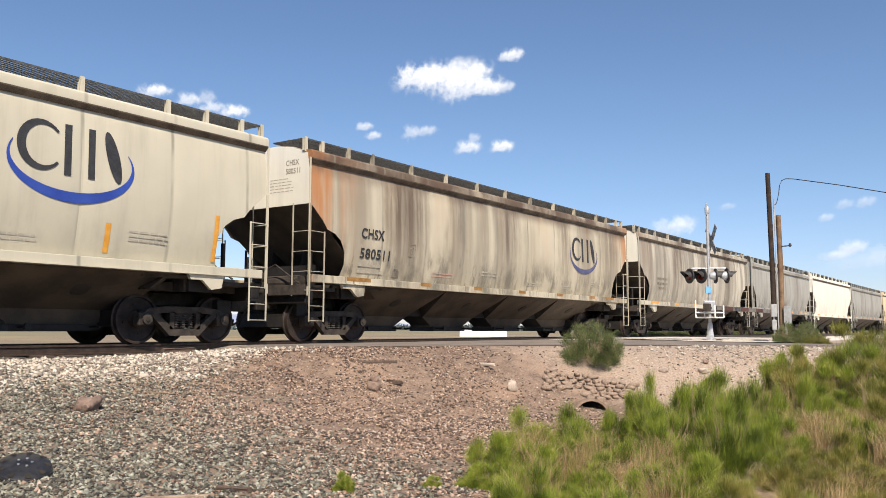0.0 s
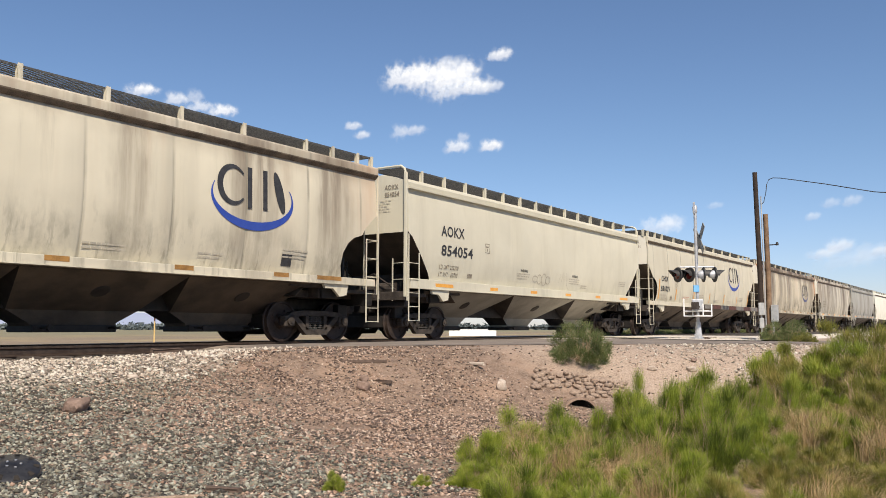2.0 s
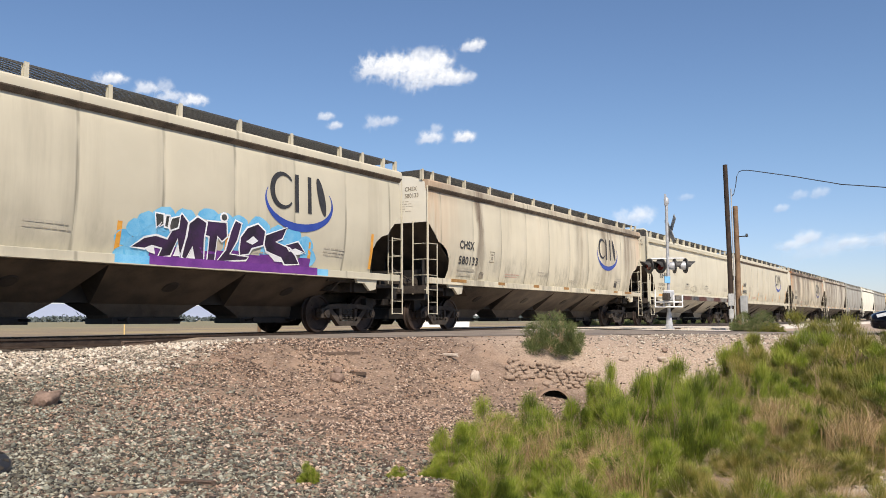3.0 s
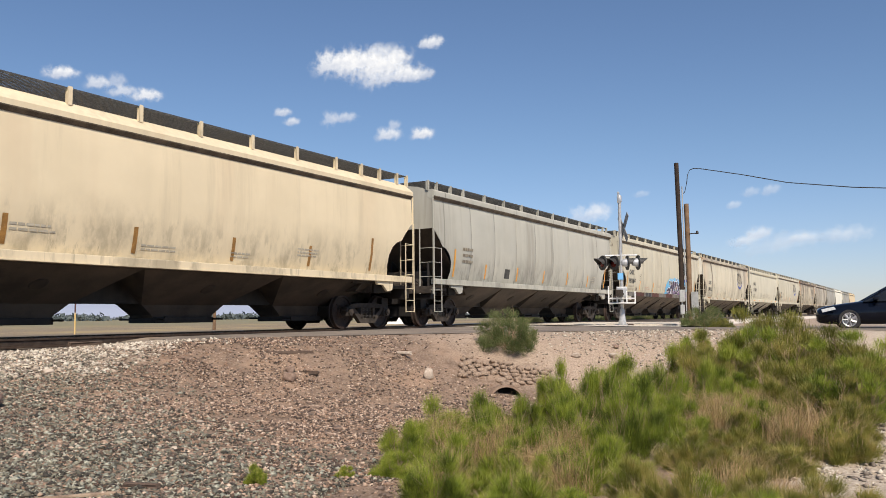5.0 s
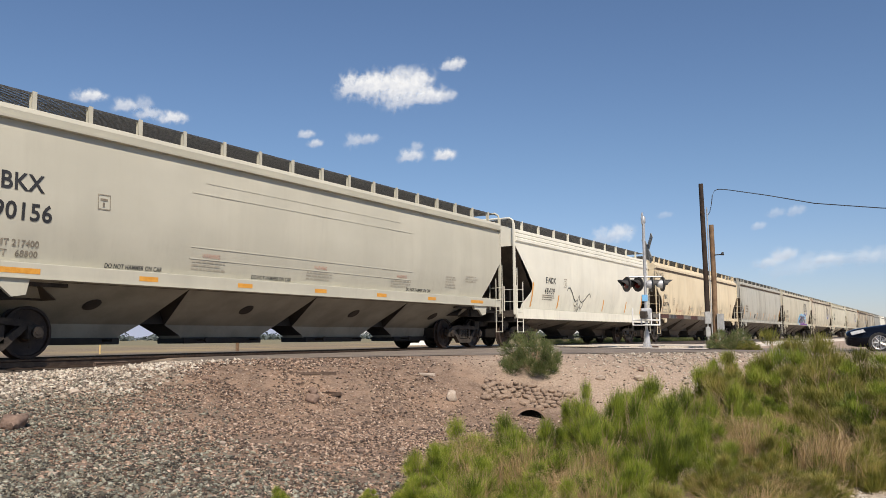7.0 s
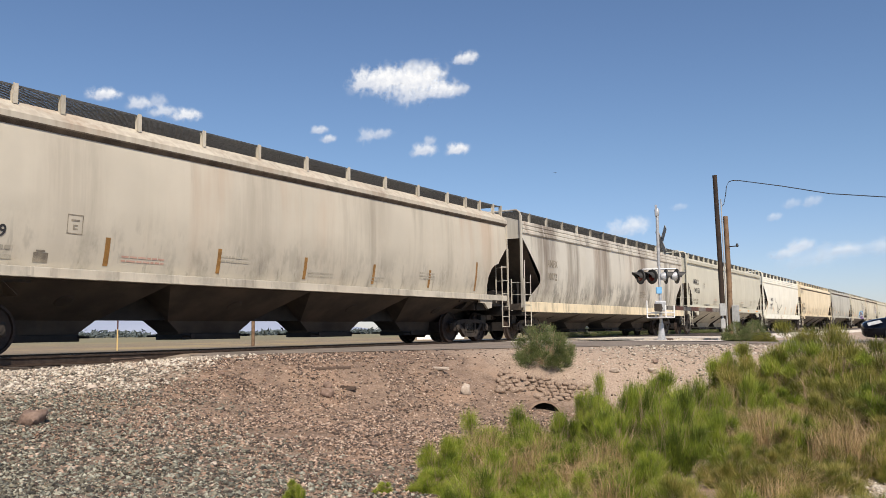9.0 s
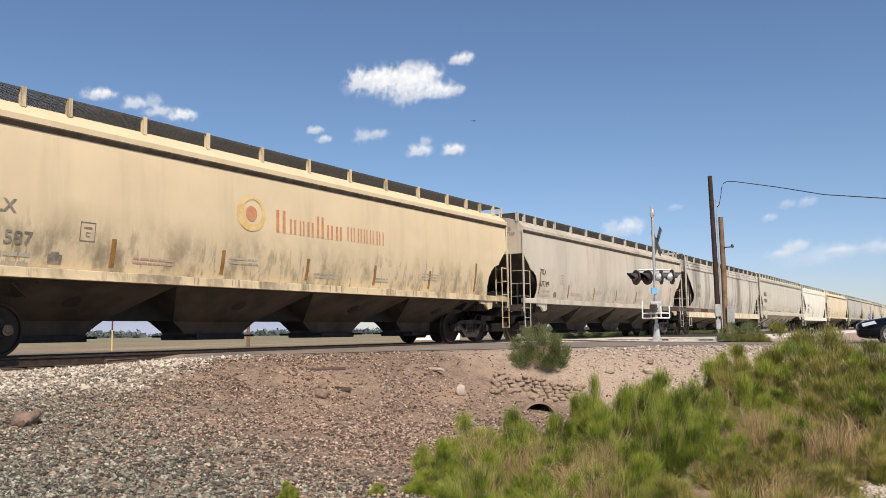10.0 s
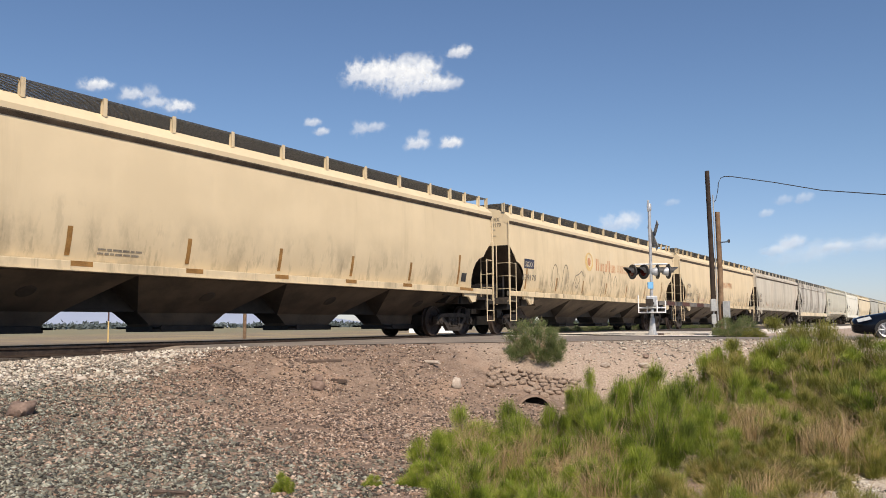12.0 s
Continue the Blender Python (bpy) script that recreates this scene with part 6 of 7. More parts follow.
# ---- litter ----
M_PLASTIC = surface("scuffed_black_plastic", (0.012, 0.012, 0.013), (0.032, 0.032, 0.033), 12, 0.34, bumpy=0.05)
hub = tagged(empty("wheel_cover"), "scuffed black plastic wheel cover lying on gravel", "hubcap")
hub.matrix_basis = pose(3.68, 6.78, ground_z(3.68, 6.78) + 0.075, 24, 3, -28)
bm = bmesh.new()
lathe(bm, [(0.0, 0.052), (0.07, 0.05), (0.10, 0.036), (0.17, 0.030), (0.205, 0.012), (0.215, -0.012), (0.20, -0.02)], 48, "z")
part("disc", bm, M_PLASTIC, hub, soft=40)
# Slots are flat black quads; the shade of their depth is only coloured.
for k in range(9):
    w = 2 * math.pi * k / 9
    p0 = Vector((math.cos(w), math.sin(w), 0))
    q0 = Vector((-math.sin(w), math.cos(w), 0))
    bm = bmesh.new()
    bm.faces.new([bm.verts.new(p) for p in (p0 * 0.150 - q0 * 0.014 + Vector((0, 0, 0.038)), p0 * 0.150 + q0 * 0.014 + Vector((0, 0, 0.038)), p0 * 0.195 + q0 * 0.026 + Vector((0, 0, 0.023)), p0 * 0.195 - q0 * 0.026 + Vector((0, 0, 0.023)))])
    part("vent_slot", bm, M_HOLE, hub, "dark vent slot")
M_SILVER = surface("bare_metal", (0.55, 0.55, 0.54), (0.7, 0.7, 0.69), 9, 0.35, 0.9)
for k in range(5):
    w = 2 * math.pi * k / 5
    bm = bmesh.new()
    lathe(bm, [(0.011, 0.045), (0.011, 0.056), (0.0, 0.060)], 8, "z", (0.055 * math.cos(w), 0.055 * math.sin(w), 0))
    part("stud", bm, M_SILVER, hub, "small bright stud")

M_DRYWOOD = surface("weathered_wood", (0.20, 0.14, 0.10), (0.36, 0.27, 0.19), 8, 0.9, bumpy=0.4)
M_DARKWOOD = surface("dark_old_wood", (0.06, 0.04, 0.03), (0.13, 0.09, 0.065), 8, 0.9, bumpy=0.4)


def litter(name, x, y, l, w, h, turn, material, label, category, tilt=0.0):
    bm = box(bmesh.new(), -l / 2, l / 2, -w / 2, w / 2, -h / 2, h / 2, min(w, h) * 0.2)
    rnd = random.Random(name + str(x))
    for v in bm.verts:
        v.co += Vector((rnd.uniform(-1, 1), rnd.uniform(-1, 1), rnd.uniform(-1, 1))) * min(w, h) * 0.2
    return tagged(part(name, bm, material, None, at=pose(x, y, ground_z(x, y) + h * 0.4, tilt, 0, turn)), label, category)


litter("stick", 11.55, 9.75, 0.95, 0.05, 0.05, -38, M_DARKWOOD, "dark dry stick lying on the gravel", "stick")
litter("stick", 11.25, 9.0, 0.34, 0.06, 0.05, -80, M_DARKWOOD, "short dark stick on the dirt bank", "stick")
litter("stick", 13.2, 8.4, 0.5, 0.05, 0.05, -100, M_WHITEROCK, "pale dry stick on the bank", "stick", 12)
litter("plank", 4.33, 5.72, 0.62, 0.06, 0.03, -40, M_DRYWOOD, "broken weathered wood slat on gravel", "wood")
litter("plank", 4.75, 5.50, 0.3, 0.05, 0.04, -70, M_DARKWOOD, "dark broken wood scrap on gravel", "wood")
litter("plank", 7.35, 10.2, 0.40, 0.04, 0.02, -35, M_DRYWOOD, "thin weathered wood strip on gravel", "wood")
litter("block", 29.0, 8.75, 0.42, 0.2, 0.14, -60, M_DARKWOOD, "brown wooden block on pale gravel", "wood")
litter("tie_end", 9.4, 12.35, 0.55, 0.16, 0.10, -20, M_DARKWOOD, "splintered sleeper scrap beside the track", "wood")


# ---- plants ----
def add_stem(sv, sf, pts, r0):
    """A thin three-sided stem through pts, tapering to its tip."""
    for k, p in enumerate(pts):
        r = r0 * (1 - 0.8 * k / (len(pts) - 1))
        n0 = len(sv)
        sv += [p + Vector((r * math.cos(2.094 * j), r * math.sin(2.094 * j), 0)) for j in range(3)]
        if k:
            sf += [(n0 - 3 + j, n0 - 3 + (j + 1) % 3, n0 + (j + 1) % 3, n0 + j) for j in range(3)]


def broom_meshes(seed, stems, heads, strands, spread, wide_to, uneven, size, tall, long, fan, thick, twigs):
    """A broom shrub 1 m high: stems that carry rounded heads of fine upright strands, one above the other: (stem mesh, strand mesh)."""
    rs = np.random.RandomState(seed)
    sv, sf, fv, ff = [], [], [], []
    for g in range(stems):
        a = 2 * math.pi * (g * 0.618 + rs.uniform(-0.10, 0.10))
        lean = spread * math.sqrt((g + 0.3) / stems)
        reach = rs.uniform(uneven, 1.0) / math.hypot(math.sin(lean) / wide_to, math.cos(lean))
        way = Vector((math.cos(a) * math.sin(lean), math.sin(a) * math.sin(lean), math.cos(lean)))
        foot = Vector((math.cos(a), math.sin(a), 0)) * rs.uniform(0.02, 0.16)
        bow = Vector((rs.normal(0, 0.10), rs.normal(0, 0.10), 0.08))
        tip = foot + way * max(0.15, reach - tall - long * 0.5)
        axis = lambda s: foot.lerp(tip, s) + bow * (s * (1 - s) * 2)
        add_stem(sv, sf, [axis(s) for s in (0, 0.25, 0.5, 0.75, 1.0)], 0.0065)
        for i in range(twigs):
            o = axis(rs.uniform(0.2, 0.9))
            way2 = (way + Vector(rs.normal(0, 0.5, 3)) + Vector((0, 0, 0.5))).normalized() * rs.uniform(0.6, 1.7) * (tall + long)
            add_stem(sv, sf, [o, o + way2 * 0.5 + Vector(rs.normal(0, 0.012, 3)), o + way2], 0.0036)
        grow = (way * 0.35 + Vector((0, 0, 0.8))).normalized()
        for h in range(heads):
            mid = axis(1.0 - 0.27 * h) + (Vector(rs.normal(0, size * 0.8, 3)) if h else Vector((0, 0, 0)))
            big = rs.uniform(0.65, 1.2)
            n = int(strands * big)
            rnd = rs.normal(0, 1, (n, 7))
            uni = rs.uniform(0, 1, (n, 3))
            for i in range(n):
                q = Vector(rnd[i, :3]).normalized() * (0.20 + 0.80 * uni[i, 0])
                o = mid + Vector((q.x * size * big, q.y * size * big, q.z * tall * big))
                d = (grow + q * fan + Vector(rnd[i, 3:6]) * 0.24).normalized()
                side = d.cross(Vector((rnd[i, 6], rnd[i, 3], 0.3))).normalized() * thick
                n0 = len(fv)
                fv += [o - side, o + side, o + d * (long * (0.5 + 0.8 * uni[i, 1]))]
                ff.append((n0, n0 + 1, n0 + 2))
    return mesh_from("stems", sv, sf), mesh_from("foliage", fv, ff)


def straw_meshes(seed, blades, flat):
    """A clump of dry arching grass stalks, 1 m across, with no stems: (None, blade mesh)."""
    rs = np.random.RandomState(seed)
    fv, ff = [], []
    sway = rs.normal(0, 0.35, 2)
    for i in range(blades):
        a = rs.uniform(0, 2 * math.pi)
        foot = Vector((rs.normal(0, 0.14), rs.normal(0, 0.14), 0))
        out = Vector((math.cos(a) + sway[0], math.sin(a) + sway[1], 0)) * rs.uniform(0.1, 1.0) * flat
        l = rs.uniform(0.45, 1.0)
        pts = [foot + out * (l * s * (0.4 + 0.6 * s)) + Vector((0, 0, l * (s - (0.35 + 0.3 * flat) * s * s))) for s in (0, 0.35, 0.7, 1.0)]
        side = (pts[3] - pts[0]).cross(Vector(rs.normal(0, 1, 3))).normalized() * 0.0020
        n0 = len(fv)
        for k, p in enumerate(pts):
            w = (1.0, 1.0, 0.7, 0.1)[k]
            fv += [p - side * w, p + side * w]
            if k:
                ff.append((n0 + 2 * k - 2, n0 + 2 * k - 1, n0 + 2 * k + 1, n0 + 2 * k))
    return None, mesh_from("foliage", fv, ff)


def leaf_material(name, tones, trans=0.16, patch=4.5):
    m, t, p = nodes_of(name)
    geo = t.nodes.new("ShaderNodeNewGeometry")
    oi = t.nodes.new("ShaderNodeObjectInfo")
    ramp = t.nodes.new("ShaderNodeValToRGB")
    el = ramp.color_ramp.elements
    el[0].color, el[1].color = (*tones[0], 1), (*tones[-1], 1)
    for i, c in enumerate(tones[1:-1]):
        el.new((i + 1) / (len(tones) - 1)).color = (*c, 1)
    mixed = math_node(t, "ADD", math_node(t, "MULTIPLY", geo.outputs["Random Per Island"], 0.30), math_node(t, "MULTIPLY", oi.outputs["Random"], 0.22))
    mixed = math_node(t, "ADD", mixed, band(t, fbm(t, coords(t), patch, 3), 0.36, 0.64, 0.0, 0.50))
    t.links.new(mixed, ramp.inputs[0])
    t.links.new(ramp.outputs[0], p.inputs["Base Color"])
    p.inputs["Roughness"].default_value = 0.6
    tl = t.nodes.new("ShaderNodeBsdfTranslucent")
    t.links.new(ramp.outputs[0], tl.inputs["Color"])
    mix = t.nodes.new("ShaderNodeMixShader")
    mix.inputs[0].default_value = trans
    t.links.new(p.outputs[0], mix.inputs[1])
    t.links.new(tl.outputs[0], mix.inputs[2])
    t.links.new(mix.outputs[0], t.nodes["Material Output"].inputs["Surface"])
    return m


M_GREEN = leaf_material("fresh_green_broom", [(0.042, 0.057, 0.009), (0.122, 0.165, 0.017), (0.223, 0.284, 0.028), (0.336, 0.385, 0.049), (0.522, 0.495, 0.133)], 0.28)
M_OLIVE = leaf_material("olive_broom", [(0.061, 0.067, 0.013), (0.128, 0.136, 0.022), (0.205, 0.207, 0.034), (0.306, 0.274, 0.059), (0.470, 0.345, 0.129)], 0.22)
M_SALT = leaf_material("dull_green_saltbush", [(0.055, 0.075, 0.022), (0.105, 0.135, 0.038), (0.16, 0.185, 0.065), (0.28, 0.245, 0.12)], 0.15)
M_DRY = leaf_material("dry_straw", [(0.26, 0.165, 0.075), (0.40, 0.275, 0.13), (0.54, 0.41, 0.22)])
M_TWIG = surface("dry_twig", (0.22, 0.145, 0.085), (0.46, 0.34, 0.21), 9, 0.9, bumpy=0)
BROOM = [broom_meshes(20 + k, 11, 3, 700, 0.95, 0.56, 0.45, 0.125, 0.16, 0.150, 0.55, 0.0019, 16) for k in range(5)]
TALL = [broom_meshes(40 + k, 28, 1, 820, 1.00, 0.48, 0.72, 0.135, 0.100, 0.070, 0.65, 0.0018, 18) for k in range(4)]
ROUND = [broom_meshes(60 + k, 60, 2, 260, 1.50, 0.60, 0.88, 0.13, 0.13, 0.065, 0.9, 0.0028, 4) for k in range(2)]
STRAW = [straw_meshes(80 + k, 210, 0.35 + 0.15 * k) for k in range(3)]
STALK = [straw_meshes(90 + k, 150, 0.45) for k in range(2)]


def shrub(name, pair, x, y, z_top, width, material, label, category, turn=0.0, base=None):
    gz = ground_z(x, y) if base is None else base
    h = max(0.15, z_top - gz)
    bush = tagged(empty(name), label, category, "roadside shrubs")
    bush.matrix_basis = pose(x, y, gz - 0.02, 0, 0, turn) @ Matrix.Diagonal((width, width, h * 1.12, 1))
    if pair[0]:
        put("stem", pair[0], M_TWIG, bush)
    put("foliage", pair[1], material, bush)
    return bush


GREEN_LABEL = "bushy green desert broom shrub with upright feathery tufts"
OLIVE_LABEL = "leggy olive desert broom shrub with bare dry stems"
rnd = random.Random(12)
# the near thicket, front to back
LOW = [(6.62, 4.30, -0.92, 0.42), (6.98, 4.36, -0.78, 0.55), (7.40, 4.40, -0.68, 0.6), (7.9, 4.40, -0.60, 0.65), (8.63, 4.30, -0.56, 0.65), (9.34, 4.25, -0.66, 0.6), (7.28, 3.86, -0.78, 0.6), (8.1, 3.85, -0.66, 0.65),
       (6.60, 3.75, -0.94, 0.6), (7.91, 3.42, -0.74, 0.68), (8.83, 3.35, -0.58, 0.72), (7.0, 3.3, -0.90, 0.65), (8.03, 2.84, -0.80, 0.68), (8.9, 2.75, -0.70, 0.66), (7.2, 2.75, -0.94, 0.6), (6.4, 3.3, -1.02, 0.55), (6.5, 2.8, -1.04, 0.5), (7.6, 2.35, -0.98, 0.5)]
BACK = [(11.0, 4.42, -0.40, 0.52), (10.4, 4.05, -0.46, 0.75), (10.05, 3.58, -0.40, 0.82), (11.07, 3.65, -0.30, 0.9), (10.6, 3.15, -0.40, 0.8), (9.75, 3.0, -0.50, 0.75), (11.3, 3.05, -0.36, 0.7), (9.9, 2.45, -0.60, 0.65), (11.6, 2.6, -0.45, 0.6)]
FRONT = []
for d, a0, a1, n, z0, z1, w0 in ((6.45, 30, 7, 8, -1.06, -0.92, 0.62), (7.3, 17, 6, 4, -1.04, -0.86, 0.62)):
    for k in range(n):
        az, dd = radians(a0 + (a1 - a0) * k / (n - 1) + rnd.uniform(-1, 1)), d + rnd.uniform(-0.3, 0.3)
        FRONT.append((dd * math.cos(az), dd * math.sin(az), rnd.uniform(z0, z1), w0 * rnd.uniform(0.85, 1.15)))
for i, (x, y, zt, w) in enumerate(FRONT + LOW + BACK):
    shrub("broom_shrub", BROOM[i % 5], x, y, zt + rnd.uniform(0.06, 0.30), w * 1.15, M_OLIVE if i in (4, 5, 6, 8, 10, 11) else M_GREEN, OLIVE_LABEL if i in (4, 5, 6, 8, 10, 11) else GREEN_LABEL, "shrub", rnd.uniform(0, 360))
shrub("broom_shrub", TALL[0], 12.4, 4.0, -0.16, 0.55, M_GREEN, GREEN_LABEL, "shrub", 40)
# tall leggy shrubs on the road side of the ditch
LEGGY = [(14.63, 3.38, 0.42, 0.85), (14.3, 2.95, 0.12, 1.0), (14.83, 2.33, 0.54, 1.4), (14.0, 2.2, 0.20, 1.2), (14.4, 1.65, 0.62, 1.5), (13.95, 1.15, 0.50, 1.6), (13.1, 0.85, 0.20, 1.5), (15.3, 1.9, 0.6, 1.4),
         (12.2, 1.0, 0.08, 1.2), (11.7, 0.72, -0.05, 1.1), (12.75, 1.65, 0.0, 1.1), (13.3, 2.75, -0.10, 1.0), (12.5, 2.3, -0.3, 0.9), (12.9, 0.55, 0.10, 1.4), (11.2, 0.95, -0.3, 0.9)]
for i, (x, y, zt, w) in enumerate(LEGGY):
    shrub("broom_shrub", TALL[i % 4], x, y, zt + 0.04 - 0.16 * ease(0.2, 0.5, zt) - 0.16 * ease(-0.125, -0.105, -y / x), w * 1.15, M_OLIVE if i % 3 else M_GREEN, OLIVE_LABEL, "shrub", rnd.uniform(0, 360))
# lower mixed growth between them
MIXED = [(10.6, 1.85, -0.66, 0.7), (11.3, 1.45, -0.56, 0.75), (10.3, 1.25, -0.80, 0.65), (9.4, 1.75, -0.90, 0.6), (11.9, 2.4, -0.55, 0.65), (10.9, 2.35, -0.66, 0.6), (9.9, 1.9, -0.84, 0.6), (8.7, 2.1, -0.94, 0.55), (10.0, 0.85, -0.9, 0.5), (8.9, 1.45, -0.98, 0.55), (9.5, 1.15, -0.92, 0.6), (8.4, 1.65, -1.02, 0.5), (9.2, 2.2, -0.86, 0.55), (8.75, 1.05, -0.98, 0.6), (9.7, 0.70, -0.80, 0.6), (10.6, 0.75, -0.66, 0.6)]
for i, (x, y, zt, w) in enumerate(MIXED):
    shrub("broom_shrub", BROOM[(i * 2 + 1) % 5], x, y, zt + 0.12, w * 1.15, M_OLIVE if i % 4 else M_GREEN, OLIVE_LABEL if i % 4 else GREEN_LABEL, "shrub", rnd.uniform(0, 360))
for i in range(66):
    if i < 10:
        az, dd, tall = rnd.uniform(6, 21), rnd.uniform(6.4, 9.0), rnd.uniform(0.28, 0.46)
    elif i < 44:
        az, dd, tall = rnd.uniform(5, 15.5), rnd.uniform(9.4, 14.0), rnd.uniform(0.35, 0.75)
    else:
        az, dd, tall = rnd.uniform(19, 31), rnd.uniform(6.6, 9.6), rnd.uniform(0.50, 0.72)
    x, y = dd * math.cos(radians(az)), dd * math.sin(radians(az))
    shrub("dry_grass", STRAW[i % 3], x, y, ground_z(x, y) + tall * 1.5, rnd.uniform(0.5, 0.8), M_DRY, "clump of dry straw-coloured grass in the ditch", "grass", rnd.uniform(0, 360))
for i in range(24):
    az, dd = rnd.uniform(4.5, 15.5), rnd.uniform(9.5, 14.2)
    x, y = dd * math.cos(radians(az)), dd * math.sin(radians(az))
    shrub("dry_stalks", STALK[i % 2], x, y, ground_z(x, y) + rnd.uniform(0.7, 1.2), rnd.uniform(0.6, 1.1), M_DRY, "upright bunch of dead tan stalks among shrubs", "grass", rnd.uniform(0, 360))
shrub("grass_tuft", BROOM[1], 5.53, 4.97, -0.86, 0.22, M_GREEN, "small green tuft growing in gravel", "grass", 10)
shrub("grass_tuft", BROOM[2], 6.16, 4.51, -0.98, 0.22, M_GREEN, "small green tuft growing in gravel", "grass", 80)
shrub("saltbush", ROUND[0], 15.3, 7.2, 0.56, 1.05, M_SALT, "rounded dull green bush on the bank above the culvert", "bush", 30)
shrub("green_bush", ROUND[1], 26.4, 5.75, 0.62, 1.15, M_SALT, "rounded dark green bush beside the wooden poles", "bush", 70)
shrub("green_bush", ROUND[0], 24.9, 4.9, 0.25, 0.6, M_OLIVE, "low olive bush beside the road", "bush", 140)


# ---- crossing signal ----
M_ALU = surface("weathered_aluminium", (0.34, 0.35, 0.36), (0.50, 0.51, 0.52), 8, 0.5, 0.35)
M_BOXGREY = surface("pale_grey_box_paint", (0.30, 0.31, 0.30), (0.42, 0.42, 0.41), 6, 0.6, 0.1)
M_SIGBLACK = surface("matt_black_signal", (0.02, 0.02, 0.02), (0.04, 0.038, 0.036), 8, 0.6)
M_LENS = surface("unlit_red_lens", (0.07, 0.010, 0.008), (0.11, 0.016, 0.012), 5, 0.2)
M_GREYBOARD = surface("grey_sign_back", (0.17, 0.18, 0.18), (0.27, 0.28, 0.28), 6, 0.6, 0.2)
M_BLUESIGN = surface("light_blue_sign", (0.12, 0.35, 0.62), (0.18, 0.42, 0.68), 4, 0.5)
SX, SY = 27.68, 8.72
gz0 = ground_z(SX, SY)
sig = tagged(empty("crossing_signal"), "aluminium railway crossing signal mast with unlit lamps", "railway signal")
sig.matrix_basis = pose(SX, SY, 0, 0, 0, 0)
bm = bmesh.new()
tube(bm, [(0, 0, gz0), (0, 0, 4.15)], 0.052, 14)
part("mast", bm, M_ALU, sig, soft=40)
bm = bmesh.new()
box(bm, -0.14, 0.14, -0.14, 0.14, gz0 - 0.05, gz0 + 0.10, 0.02)
lathe(bm, [(0.13, gz0 + 0.1), (0.095, gz0 + 0.40), (0.075, gz0 + 0.62)], 12, "z")
box(bm, -0.22, -0.10, -0.07, 0.07, gz0, gz0 + 0.22, 0.02)
part("base", bm, M_ALU, sig)
bm = bmesh.new()
lathe(bm, [(0.052, 4.15), (0.075, 4.18), (0.08, 4.36), (0.04, 4.42), (0.0, 4.43)], 14, "z")
box(bm, -0.13, -0.05, -0.03, 0.03, 4.12, 4.52, 0.01)
part("bell", bm, M_ALU, sig, soft=40)
for name, tilt in (("crossbuck_board", 45), ("crossbuck_board", -45)):
    bm = box(bmesh.new(), -0.62, 0.62, -0.012, 0.012, -0.11, 0.11, 0.006)
    part(name, bm, M_GREYBOARD, sig, "grey crossbuck board seen from behind", at=pose(0.10, -0.12, 3.28, 0, 0, 36) @ pose(0, 0.02 if tilt > 0 else 0.05, 0, 0, tilt, 0))
bm = bmesh.new()
tube(bm, [(-0.55 * 0.45, 0.55 * 0.89, 2.33), (0.55 * 0.45, -0.55 * 0.89, 2.33)], 0.03, 8)
part("lamp_crossarm", bm, M_ALU, sig)


def signal_lamp(u, facing, shell):
    """A lamp with its round target, hood and lens at u along the cross-arm."""
    d = Vector((0.45, -0.89, 0))
    lamp = empty("lamp")
    lamp.parent = sig
    lamp.matrix_basis = Matrix.Translation(d * u + Vector((0, 0, 2.08))) @ pose(0, 0, 0, 0, 0, facing)
    bm = bmesh.new()
    lathe(bm, [(0.0, 0.02), (0.25, 0.02), (0.255, 0.0), (0.25, -0.02), (0.0, -0.02)], 28)
    part("target", bm, M_SIGBLACK, lamp, soft=40)
    bm = bmesh.new()
    lathe(bm, [(0.0, 0.22), (0.10, 0.20), (0.145, 0.08), (0.15, 0.02)], 20)
    part("housing", bm, shell, lamp, soft=40)
    bm = bmesh.new()
    lathe(bm, [(0.0, -0.045), (0.10, -0.035), (0.145, -0.022)], 24)
    part("lens", bm, M_LENS, lamp, "unlit dark red lens", soft=40)
    bm = bmesh.new()
    n = 16
    rows = []
    for k in range(n + 1):
        w = math.pi * (-0.10 + 1.2 * k / n)
        long = 0.32 * (0.35 + 0.65 * math.sin(max(0, min(math.pi, w))))
        rows.append([bm.verts.new((0.155 * math.cos(w), -0.02, 0.155 * math.sin(w))), bm.verts.new((0.15 * math.cos(w), -0.02 - long, 0.15 * math.sin(w)))])
    for a, b in zip(rows, rows[1:]):
        bm.faces.new((a[0], a[1], b[1], b[0]))
    part("hood", bm, M_SIGBLACK, lamp)


signal_lamp(-0.62, -128, M_SIGBLACK)
signal_lamp(-0.24, -118, M_SIGBLACK)
signal_lamp(0.22, 32, M_ALU)
signal_lamp(0.58, 36, M_ALU)
bm = box(bmesh.new(), -0.02, 0.02, -0.11, 0.11, 1.5, 1.72, 0.005)
part("blue_sign", bm, M_BLUESIGN, sig, "small light blue notice plate", at=pose(-0.1, 0, 0, 0, 0, 55))
bm = box(bmesh.new(), -0.15, 0.15, -0.18, 0.18, 0.90, 1.26, 0.04)
tube(bm, [(-0.25, 0, 1.12), (0.25, 0, 1.12)], 0.10, 12)
part("gate_mechanism", bm, M_ALU, sig, at=pose(0, 0, 0, 0, 0, 20))
step = empty("service_step")
step.parent = sig
step.matrix_basis = pose(0, 0, 0, 0, 0, -10)
